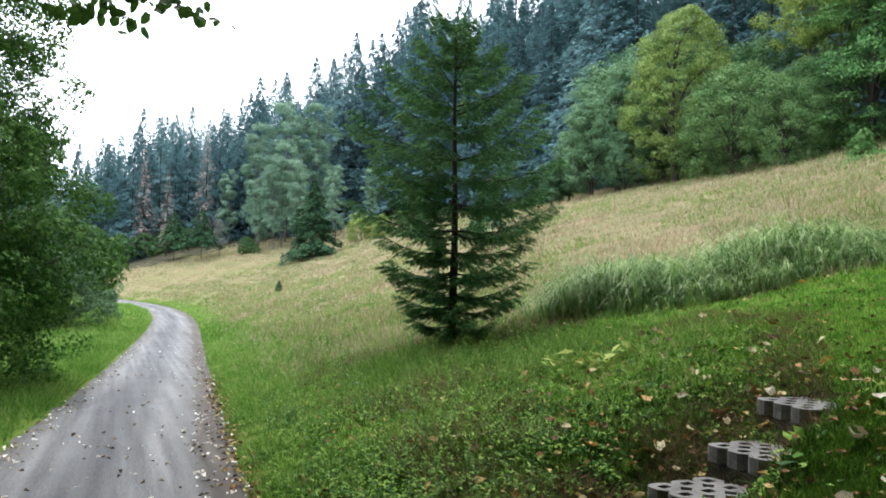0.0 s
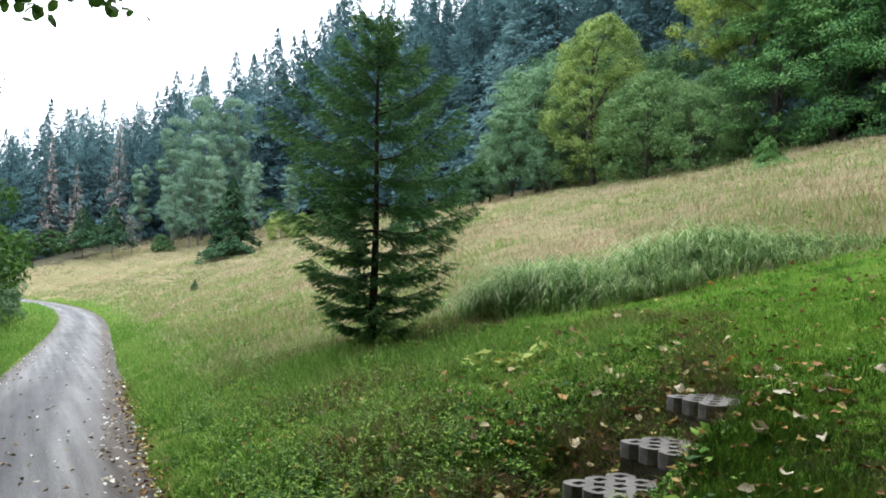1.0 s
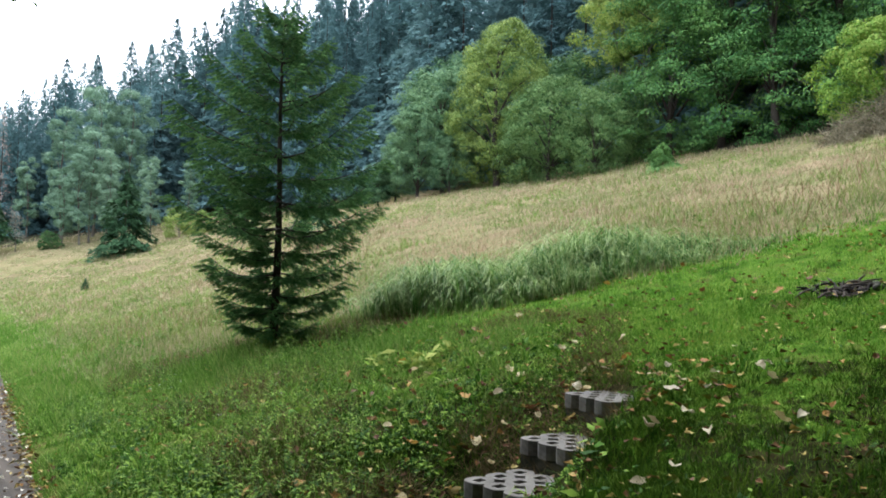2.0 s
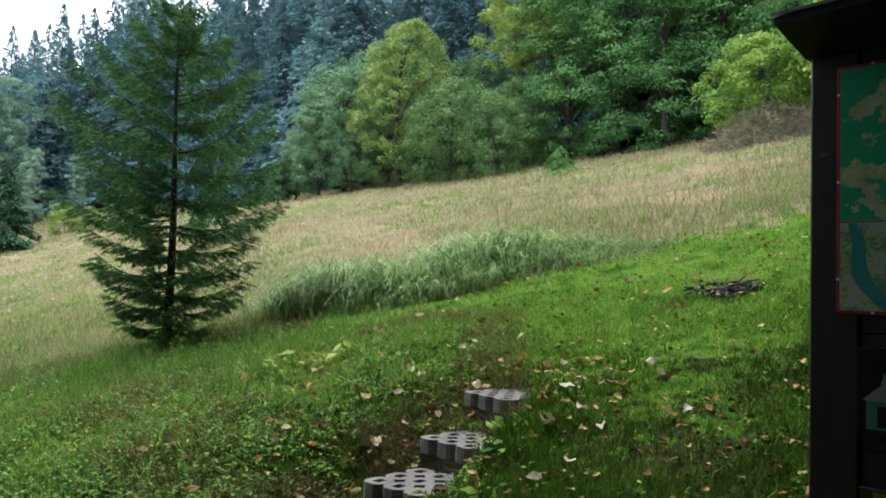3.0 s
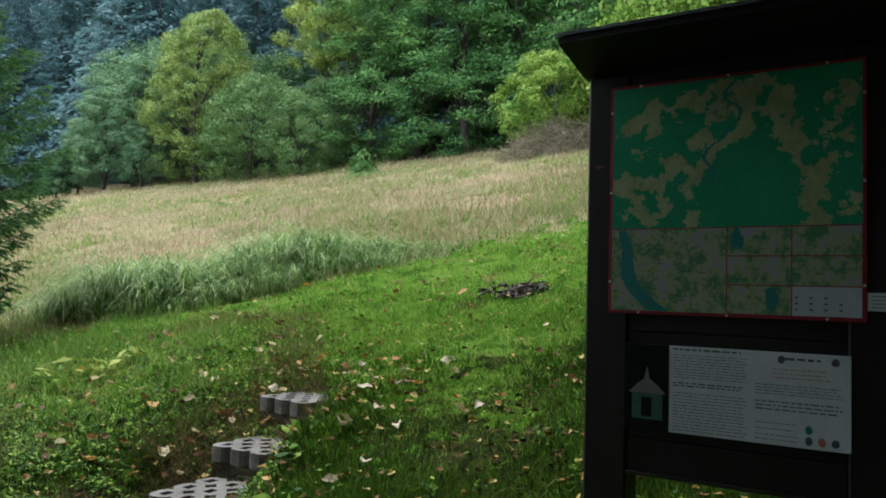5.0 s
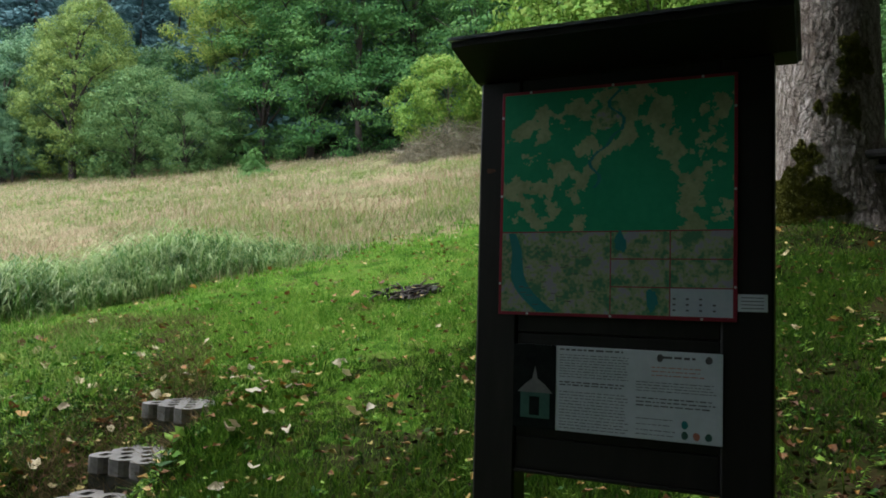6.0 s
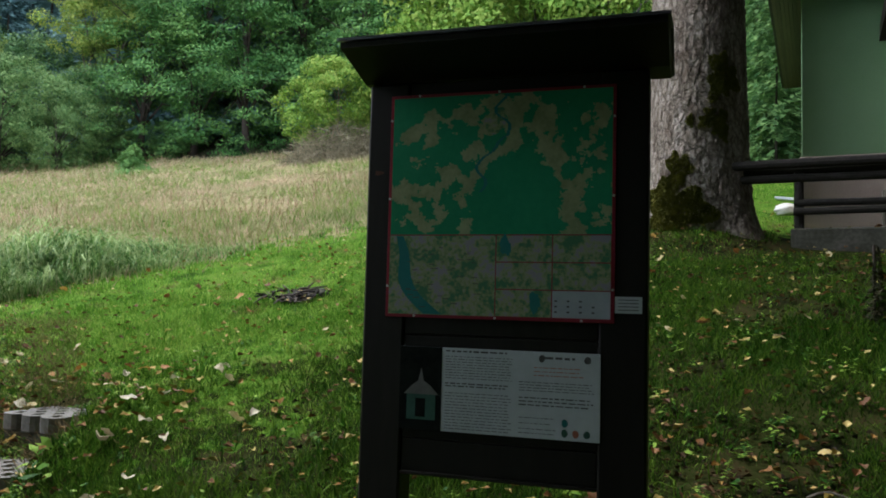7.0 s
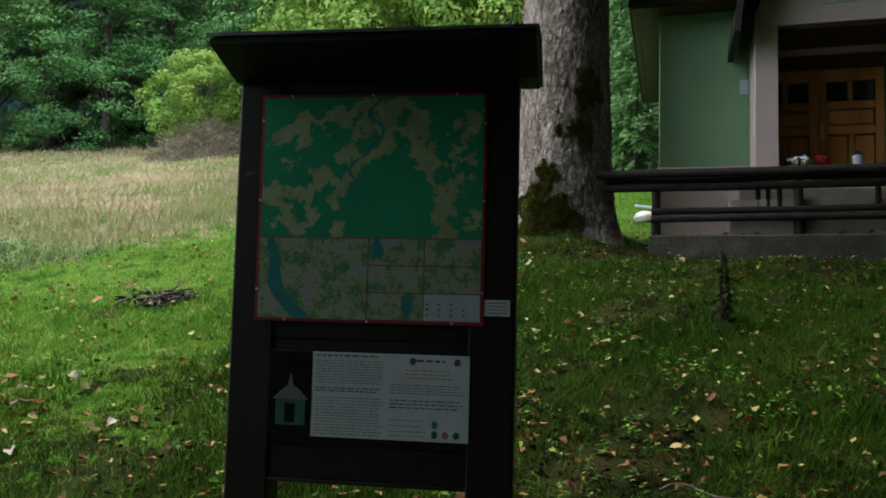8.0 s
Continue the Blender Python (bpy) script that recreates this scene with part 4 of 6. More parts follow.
M_INK = material("dark_print", [(0.05, 0.05, 0.05), (0.10, 0.10, 0.10)], 30, 0.5, 0, 80)
M_INK_RED = material("red_print", [(0.35, 0.12, 0.08), (0.4, 0.16, 0.1)], 30, 0.5, 0, 80)
M_PHOTO_DARK = material("photo_dark", [(0.006, 0.008, 0.008), (0.014, 0.018, 0.016)], 14, 0.7, 0, 50, spec=0.02)
M_PHOTO_GREEN = material("photo_green", [(0.03, 0.09, 0.07), (0.055, 0.13, 0.10)], 20, 0.4, 0, 60, spec=0.1)
M_PHOTO_ROOF = material("photo_roof", [(0.11, 0.115, 0.11), (0.17, 0.175, 0.165)], 20, 0.4, 0, 60, spec=0.1)
M_SCREW = material("zinc_screw", [(0.45, 0.45, 0.45), (0.6, 0.6, 0.6)], 30, 0.3, 0, 80, metal=0.9)
M_CONCRETE = material("grey_concrete", [(0.065, 0.064, 0.06), (0.13, 0.128, 0.12), (0.20, 0.196, 0.183)], 5, 0.9, 0.5, 45, bump_distance=0.008)
M_CONCRETE_OLD = material("mossy_concrete", [(0.018, 0.026, 0.010), (0.05, 0.052, 0.04), (0.10, 0.097, 0.085)], 3.2, 0.9, 0.5, 25, bump_distance=0.01)
M_GREEN_WALL = material("green_plaster", [(0.22, 0.40, 0.225), (0.26, 0.455, 0.265), (0.29, 0.49, 0.295)], 1.5, 0.85, 0.25, 70, bump_distance=0.004)
M_PINK = material("pinkish_plaster", [(0.46, 0.37, 0.33), (0.54, 0.45, 0.41), (0.60, 0.50, 0.46)], 2.5, 0.85, 0.25, 60, bump_distance=0.004)
M_SHINGLE = material("dark_shingles", [(0.010, 0.009, 0.008), (0.02, 0.017, 0.015), (0.034, 0.029, 0.026)], 5, 0.8, 0.5, 30, objrand=0.4)
M_SOFFIT = material("brown_soffit_boards", [(0.03, 0.019, 0.011), (0.055, 0.036, 0.02), (0.08, 0.055, 0.031)], 4, 0.6, 0.3, 30, stretch=(1, 0.1, 1), objrand=0.3)
M_DOOR = material("varnished_oak", [(0.26, 0.11, 0.03), (0.40, 0.19, 0.05), (0.50, 0.26, 0.08)], 5, 0.4, 0.2, 26, stretch=(1, 1, 0.12), bump_distance=0.003)
M_GLASS_DARK = material("dark_pane", [(0.008, 0.009, 0.01), (0.015, 0.016, 0.018)], 3, 0.08, 0, 20)
M_STEP = material("beige_concrete", [(0.22, 0.19, 0.155), (0.32, 0.285, 0.235), (0.40, 0.36, 0.30)], 4, 0.9, 0.4, 40, bump_distance=0.006)
M_BRASS = material("brass", [(0.5, 0.36, 0.13), (0.6, 0.45, 0.2)], 20, 0.3, 0, 60, metal=1.0)
M_LOG = material("tarred_logs", [(0.008, 0.007, 0.006), (0.018, 0.016, 0.014), (0.032, 0.029, 0.026)], 5, 0.8, 0.5, 30, stretch=(1, 0.15, 1), bump_distance=0.006)
M_MOSS = material("moss", [(0.05, 0.055, 0.008), (0.10, 0.105, 0.015), (0.19, 0.18, 0.03)], 9, 0.95, 0.8, 50)
def bark_plates(name):
    """Flaky bark: pale plates parted by dark cracks, with fine grain."""
    m = material(name, [(0.13, 0.10, 0.08), (0.27, 0.23, 0.20), (0.42, 0.375, 0.345)], 5.0, 0.92, 0, 30, stretch=(1, 1, 0.4), contrast=1.9)
    n, l = m.node_tree.nodes, m.node_tree.links
    bsdf = n["Principled BSDF"]
    old = bsdf.inputs["Base Color"].links[0].from_socket
    tc = n.new("ShaderNodeTexCoord")
    mp = n.new("ShaderNodeMapping")
    mp.inputs["Scale"].default_value = (1, 1, 0.7)
    l.new(tc.outputs["Object"], mp.inputs[0])
    wob = n.new("ShaderNodeTexNoise")
    wob.inputs["Scale"].default_value = 7
    wob.inputs["Detail"].default_value = 6
    l.new(mp.outputs[0], wob.inputs[0])
    mixv = n.new("ShaderNodeMix")
    mixv.data_type = "VECTOR"
    mixv.inputs[0].default_value = 0.22
    l.new(mp.outputs[0], mixv.inputs[4])
    l.new(wob.outputs[1], mixv.inputs[5])
    heights = []
    for scale in (15, 42):
        vor = n.new("ShaderNodeTexVoronoi")
        vor.feature = "DISTANCE_TO_EDGE"
        vor.inputs["Scale"].default_value = scale
        l.new(mixv.outputs[1], vor.inputs[0])
        ramp = n.new("ShaderNodeValToRGB")
        e = ramp.color_ramp.elements
        e[0].position, e[0].color = 0.0, (0.25, 0.22, 0.2, 1)
        e[1].position, e[1].color = 0.16, (1, 1, 1, 1)
        l.new(vor.outputs[0], ramp.inputs[0])
        mul = n.new("ShaderNodeMix")
        mul.data_type, mul.blend_type = "RGBA", "MULTIPLY"
        mul.inputs[0].default_value = 0.6 if scale == 15 else 0.4
        l.new(old, mul.inputs[6])
        l.new(ramp.outputs[0], mul.inputs[7])
        old = mul.outputs[2]
        heights.append(ramp)
    l.new(old, bsdf.inputs["Base Color"])
    add = n.new("ShaderNodeMath")
    add.operation = "MULTIPLY_ADD"
    add.inputs[1].default_value = 0.5
    l.new(heights[1].outputs[0], add.inputs[0])
    l.new(heights[0].outputs[0], add.inputs[2])
    b = n.new("ShaderNodeBump")
    b.inputs["Strength"].default_value, b.inputs["Distance"].default_value = 0.9, 0.03
    l.new(add.outputs[0], b.inputs["Height"])
    l.new(b.outputs[0], bsdf.inputs["Normal"])
    return m


M_TRUNK = bark_plates("flaky_bark")
M_ASH = material("charred_wood", [(0.008, 0.008, 0.008), (0.026, 0.022, 0.019), (0.075, 0.062, 0.052)], 8, 0.9, 0.5, 40, objrand=0.5)
M_TWIG = material("grey_twigs", [(0.10, 0.087, 0.055), (0.205, 0.182, 0.118), (0.31, 0.28, 0.20)], 1, 0.9, 0, 10, island=0.6)
M_FALLEN = material("fallen_leaf", [(0.13, 0.055, 0.02), (0.27, 0.11, 0.03), (0.40, 0.20, 0.04), (0.46, 0.34, 0.07), (0.52, 0.46, 0.27)], 30, 0.6, 0.2, 90, objrand=0.9, island=0.0, through_light=0.2)
M_FALLEN_BITS = material("leaf_litter", [(0.10, 0.045, 0.016), (0.20, 0.09, 0.025), (0.32, 0.18, 0.04), (0.44, 0.36, 0.13)], 30, 0.7, 0, 90, island=0.9)
M_MOULD = material("leaf_mould", [(0.016, 0.011, 0.006), (0.035, 0.020, 0.010), (0.065, 0.034, 0.014), (0.11, 0.065, 0.028)], 30, 0.8, 0, 90, island=0.9, spec=0.1)
M_BLEACHED = material("bleached_leaf", [(0.20, 0.14, 0.085), (0.45, 0.39, 0.29), (0.66, 0.62, 0.53), (0.74, 0.72, 0.65)], 30, 0.7, 0, 90, island=0.9)
M_PALE = material("pale_leaf", [(0.34, 0.29, 0.18), (0.46, 0.42, 0.29), (0.56, 0.53, 0.41)], 30, 0.7, 0.2, 90, objrand=0.6, through_light=0.15)
M_WHITE_LUMP = material("white_sack", [(0.5, 0.5, 0.48), (0.65, 0.65, 0.63)], 6, 0.8, 0.3, 30)
M_BLUE_PLANK = material("pale_blue_plank", [(0.46, 0.54, 0.60), (0.56, 0.64, 0.70)], 6, 0.6, 0.2, 30)
M_RED_PETAL = material("red_petals", [(0.35, 0.01, 0.02), (0.5, 0.02, 0.03)], 20, 0.6, 0, 50)
M_WHITE_PETAL = material("white_petals", [(0.6, 0.6, 0.62), (0.75, 0.75, 0.76)], 20, 0.6, 0, 50)


# ---- information board ----
def quad_sheet(name, mat, parent, x, y0, y1, z0, z1, thick=0.001, label=""):
    """A thin printed field lying on the board, facing -x."""
    return block(name, mat, parent, x - thick, x, y0, y1, z0, z1, 0, label)


def blob_sheet(name, mat, parent, x, cy, cz, ry, rz, seed, thick=0.0008, n=26, wob=0.28, lim=None):
    """An irregular printed patch on the map."""
    rng = np.random.default_rng(seed)
    a = np.linspace(0, 2 * np.pi, n, endpoint=False)
    ph = rng.uniform(0, 6.28, 4)
    r = 1 + wob * (0.5 * np.sin(2 * a + ph[0]) + 0.4 * np.sin(3 * a + ph[1]) + 0.35 * np.sin(5 * a + ph[2]) + 0.3 * np.sin(9 * a + ph[3]))
    bm = bmesh.new()
    y, z = cy + ry * r * np.cos(a), cz + rz * r * np.sin(a)
    if lim:
        y, z = np.clip(y, lim[0], lim[1]), np.clip(z, lim[2], lim[3])
    front = bm.faces.new([bm.verts.new((x - thick, float(p), float(q))) for p, q in zip(y, z)])
    bmesh.ops.triangulate(bm, faces=[front])
    return part(name, bm, mat, parent)


def build_board():
    bx, base = 2.87, float(ground_z(2.9, 0.7))
    root = empty("information_board", pose(0, 0, 0), "dark wooden information board with map and text panel", "information board")
    depth = 0.13
    for y0, y1 in ((1.045, 1.215), (0.13, 0.30)):
        bm = bmesh.new()
        box(bm, bx, bx + depth, y0, y1, base - 0.3, 2.462, 0.008)
        part("post", bm, M_BOARD, root)
    # boards between the posts
    rows = [(0.955, 1.08), (1.081, 1.274), (1.275, 1.474), (1.475, 1.684), (1.685, 1.904), (1.905, 2.124), (2.125, 2.304), (2.305, 2.462)]
    block("back_panel", M_BOARD, root, bx + 0.051, bx + 0.065, 0.302, 1.043, 0.96, 2.46, 0)
    for z0, z1 in rows:
        block("plank", M_BOARD, root, bx + 0.012, bx + 0.05, 0.301, 1.044, z0, z1, 0.004)
    # canopy: slanted fascia, sloping top, tin cover
    bm = bmesh.new()
    prof = [(bx + 0.001, 2.465), (bx - 0.25, 2.535), (bx - 0.25, 2.557), (bx + 0.12, 2.640), (bx + 0.36, 2.53), (bx + 0.16, 2.465)]
    ends = [[bm.verts.new((px, y, pz)) for px, pz in prof] for y in (0.06, 1.235)]
    for k in range(len(prof)):
        bm.faces.new([ends[0][k], ends[0][(k + 1) % len(prof)], ends[1][(k + 1) % len(prof)], ends[1][k]])
    bm.faces.new(ends[0])
    bm.faces.new(ends[1][::-1])
    canopy = part("canopy", bm, M_BOARD, root)
    bm = bmesh.new()
    top = [(bx - 0.262, 2.559), (bx + 0.12, 2.644), (bx + 0.37, 2.535)]
    rails = [[bm.verts.new((px, y, pz + dz)) for px, pz in top for dz in (0, 0.012)] for y in (0.05, 1.245)]
    a, b = rails
    for k in (0, 2):
        bm.faces.new([a[k], a[k + 2], b[k + 2], b[k]])
        bm.faces.new([a[k + 1], b[k + 1], b[k + 3], a[k + 3]])
        bm.faces.new([a[k], a[k + 1], a[k + 3], a[k + 2]])
        bm.faces.new([b[k], b[k + 2], b[k + 3], b[k + 1]])
    bm.faces.new([a[0], b[0], b[1], a[1]])
    bm.faces.new([a[4], a[5], b[5], b[4]])
    part("tin_cover", bm, M_TIN, canopy, "grey tin sheet")
    # map panel
    y0, y1, z0, z1 = 0.256, 1.107, 1.553, 2.398
    panel = block("map_panel", M_MAP_RED, root, bx - 0.006, bx - 0.0, y0 - 0.012, y1 + 0.012, z0 - 0.012, z1 + 0.012, 0.001, "laminated green map with red border")
    x = bx - 0.0065
    zs = z0 + 0.305
    rng = np.random.default_rng(3)
    # open country (tan) between the woods (green); u runs from the map's west edge, v up
    valleys = [(0.045, [(0.64, 1.0), (0.72, 0.82), (0.70, 0.60), (0.79, 0.34), (0.84, 0.0)]), (0.030, [(0.0, 0.32), (0.22, 0.33), (0.36, 0.42), (0.50, 0.58), (0.56, 0.72), (0.60, 0.95)]),
               (0.024, [(0.17, 0.66), (0.20, 0.82), (0.36, 0.88), (0.44, 0.74), (0.38, 0.60)]), (0.022, [(0.44, 0.74), (0.52, 0.92), (0.42, 0.99)]), (0.014, [(0.87, 0.48), (0.88, 0.80)]),
               (0.016, [(0.80, 0.36), (0.93, 0.40), (1.0, 0.42)]), (0.020, [(0.93, 0.52), (0.95, 0.86)]), (0.026, [(0.84, 0.20), (1.0, 0.12)]), (0.030, [(0.24, 0.44), (0.30, 0.46)]),
               (0.018, [(0.36, 0.40), (0.37, 0.02)]), (0.022, [(0.09, 0.20), (0.11, 0.12)]), (0.022, [(0.21, 0.22), (0.20, 0.04)]), (0.020, [(0.05, 0.72), (0.13, 0.78)]), (0.016, [(0.10, 0.56), (0.13, 0.58)])]
    W, H = y1 - y0, z1 - zs
    nu, nv = 190, 120
    U, V = np.meshgrid(np.linspace(0, 1, nu + 1), np.linspace(0, 1, nv + 1))
    verts = np.stack([np.full(U.shape, x), y1 - U * W, zs + 0.002 + V * (H - 0.002)], -1).reshape(-1, 3)
    i, j = np.meshgrid(np.arange(nv), np.arange(nu), indexing="ij")
    c = (i * (nu + 1) + j).ravel()
    me = mesh_from("map_field", verts, np.stack([c, c + nu + 1, c + nu + 2, c + 1], -1), M_MAP_GREEN)
    me.materials.append(M_MAP_TAN)
    me.materials.append(M_RIVER)
    me.materials.append(M_MAP_TOWN)
    um, vm = ((j.ravel() + 0.5) / nu), ((i.ravel() + 0.5) / nv)
    grain = np.array([noise.fractal(Vector((p * 15, q * 11, 0.3)), 0.7, 2.1, 6) for p, q in zip(um, vm)])
    away = np.full(len(um), 9.0)
    pu, pv = um + 0.02 * np.sin(23 * vm + 5 * um), 0.65 * vm + 0.014 * np.sin(29 * um + 7 * vm)
    for wide, line in valleys:
        for (ua, va), (ub, vb) in zip(line, line[1:]):
            va, vb = 0.65 * va, 0.65 * vb
            k = np.clip(((pu - ua) * (ub - ua) + (pv - va) * (vb - va)) / ((ub - ua) ** 2 + (vb - va) ** 2), 0, 1)
            away = np.minimum(away, np.hypot(pu - ua - k * (ub - ua), pv - va - k * (vb - va)) - wide)
    massif = np.abs((um - 0.59 - 0.06 * (vm - 0.24)) / 0.20) ** 2.4 + np.abs((vm - 0.20) / 0.35) ** 1.8 < 1 + 0.5 * grain
    tan = (away < 0.055 * grain + 0.004) & ~massif
    stream = np.abs(um - np.interp(vm, [0.3, 0.55, 0.7, 0.85, 1.0], [0.43, 0.42, 0.56, 0.5, 0.52]) + 0.02 * np.sin(30 * vm)) < 0.008
    town = ((um - 0.48) / 0.05) ** 2 + ((vm - 0.8) / 0.09) ** 2 < 1 + grain
    idx = np.where(tan, 1, 0)
    idx = np.where(town, 3, idx)
    idx = np.where(stream & (vm > 0.3), 2, idx)
    me.polygons.foreach_set("material_index", idx.astype(np.int32))
    part("map_field", me, None, panel)
    # lower strip: one town plan and six small ones
    x = bx - 0.0065
    half = y1 - 0.50 * W
    cell = (half - y0) / 2
    quad_sheet("town_plan", M_MAP_TOWN, panel, x, half + 0.002, y1, z0, zs - 0.002, 0.001)
    hz = (zs - z0) / 3
    for c in range(2):
        for r in range(3):
            mat = M_LEGEND if (c == 1 and r == 0) else M_MAP_TOWN
            quad_sheet("small_plan", mat, panel, x, half - (c + 1) * cell + 0.002, half - c * cell - 0.002, z0 + r * hz + 0.002, z0 + (r + 1) * hz - 0.002, 0.001)
    # river on the town plan
    xr = x - 0.0014
    t = np.linspace(0, 1, 14)
    yy = y1 - 0.04 - 0.13 * t ** 2.2 - 0.015 * np.sin(7 * t)
    zz = zs - 0.004 - (zs - z0 - 0.006) * t
    wd = 0.015 + 0.022 * t
    v = np.concatenate([np.stack([np.full(14, xr), yy + wd, zz], -1), np.stack([np.full(14, xr), yy - wd, zz], -1)])
    part("river", (v, np.array([[i, i + 1, i + 15, i + 14] for i in range(13)])), M_RIVER, panel)
    for yc, zc, sd in ((half - 0.035, z0 + 2.6 * hz, 4), (half - 0.15, z0 + 0.55 * hz, 5)):
        blob_sheet("river", M_RIVER, panel, xr, yc, zc, 0.022, 0.035, sd, 0.0002)
    for k in range(34):
        yy0, zz0 = rng.uniform(half + 0.03, y1 - 0.08), rng.uniform(z0 + 0.02, zs - 0.03)
        quad_sheet("caption", M_INK, panel, xr - 0.0001, yy0, yy0 + rng.uniform(0.012, 0.03), zz0, zz0 + 0.0025, 0.0003)
    for k in range(11):
        quad_sheet("caption", M_INK, panel, xr, half - cell - 0.02 - 0.045 * (k % 4), half - cell - 0.01 - 0.045 * (k % 4) + 0.0, z0 + 0.02 + 0.02 * (k // 4), z0 + 0.026 + 0.02 * (k // 4), 0.0003)
    for yy, zz in ((y0 - 0.006, 2.29), (y0 - 0.006, 2.0), (y0 - 0.006, 1.66), (y1 + 0.006, 2.31), (y1 + 0.006, 2.0), (y1 + 0.006, 1.66), (0.36, z0 - 0.006), (0.68, z0 - 0.006), (1.0, z0 - 0.006), (0.36, z1 + 0.006), (0.68, z1 + 0.006), (1.0, z1 + 0.006)):
        bm = bmesh.new()
        bmesh.ops.create_cone(bm, cap_ends=True, segments=10, radius1=0.005, radius2=0.004, depth=0.004, matrix=Matrix.Translation((bx - 0.008, yy, zz)) @ Matrix.Rotation(math.pi / 2, 4, "Y"))
        part("screw", bm, M_SCREW, panel)
    # text panel
    ty0, ty1, tz0, tz1 = 0.29, 1.05, 1.117, 1.43
    text = block("text_panel", M_PAPER, root, bx - 0.005, bx, ty0, ty1, tz0, tz1, 0.001, "white printed panel with a photo")
    x = bx - 0.0055
    photo = quad_sheet("photo", M_PHOTO_DARK, text, x, 0.882, ty1, tz0, tz1, 0.0008, "dark photo of a green chapel")
    xp = x - 0.001
    bm = bmesh.new()
    for loop in ([(0.905, 1.155), (1.02, 1.155), (1.02, 1.25), (0.905, 1.25)],):
        bm.faces.new([bm.verts.new((xp, p, q)) for p, q in loop])
    part("photo_wall", bm, M_PHOTO_GREEN, photo)
    bm = bmesh.new()
    bm.faces.new([bm.verts.new((xp - 0.0003, p, q)) for p, q in [(0.893, 1.25), (1.032, 1.25), (1.0, 1.283), (0.975, 1.302), (0.963, 1.35), (0.953, 1.302), (0.925, 1.283)]])
    part("photo_roof", bm, M_PHOTO_ROOF, photo)
    quad_sheet("photo_door", M_PHOTO_DARK, photo, xp - 0.0003, 0.945, 0.985, 1.165, 1.235, 0.0004)
    mid = (ty0 + 0.878) / 2 + 0.012

    def lines(ya, yb, za, zb, count, mat=M_INK, th=0.0024, ragged=0.02):
        for k in range(count):
            zc = za - (za - zb) * k / max(count - 1, 1)
            bm = bmesh.new()
            at, end = yb, ya + rng.uniform(0, ragged)
            while at > end + 0.004:
                word = min(rng.uniform(0.006, 0.024) * (1 + 60 * th), at - end)
                box(bm, x - 0.0004, x, at - word, at, zc - th * rng.uniform(0.38, 0.6), zc + th * rng.uniform(0.4, 0.6), 0)
                at -= word + 0.0035 + 0.5 * th
            part("text_line", bm, mat, text)

    lines(mid + 0.02, 0.868, 1.418, 1.418, 1, th=0.006)
    lines(mid + 0.012, 0.868, 1.398, 1.318, 9)
    lines(mid + 0.03, 0.868, 1.298, 1.288, 2, th=0.0045)
    lines(mid + 0.012, 0.868, 1.262, 1.13, 13)
    lines(0.38, 0.49, 1.408, 1.408, 1, th=0.008, ragged=0)
    lines(0.34, 0.53, 1.372, 1.344, 3, M_INK_RED, 0.003)
    lines(0.31, mid - 0.012, 1.318, 1.288, 4)
    lines(0.31, mid - 0.012, 1.262, 1.236, 3, th=0.004)
    lines(0.44, mid - 0.012, 1.19, 1.17, 2)
    lines(0.44, mid - 0.012, 1.15, 1.135, 2)
    for yy, zz, mat in ((0.415, 1.178, M_RIVER), (0.415, 1.142, M_PHOTO_GREEN), (0.375, 1.142, M_INK_RED), (0.335, 1.142, M_PHOTO_GREEN), (0.5, 1.405, M_INK), (0.335, 1.405, M_INK)):
        blob_sheet("emblem", mat, text, x - 0.0005, yy, zz, 0.012, 0.014, int(yy * 1000), 0.0004, 10, 0.1)
    block("sticker", M_PAPER, root, bx - 0.004, bx - 0.002, 0.148, 0.243, 1.578, 1.637, 0, "small pale label")
    st = [o for o in root.children if o.name.startswith("sticker")][0]
    for k in range(4):
        quad_sheet("text_line", M_INK, st, bx - 0.0042, 0.16, 0.232, 1.588 + 0.012 * k, 1.591 + 0.012 * k, 0.0003)
    for zc, sz in ((2.105, 0.016),):
        blob_sheet("knot", M_KNOT, root, bx - 0.0008, 1.165, zc, 0.022, sz * 0.5, int(zc * 100), 0.0004, 12, 0.3)
    block("base_board", M_BOARD, root, bx - 0.001, bx + 0.03, 0.30, 1.045, 0.945, 0.957, 0.002)


build_board()


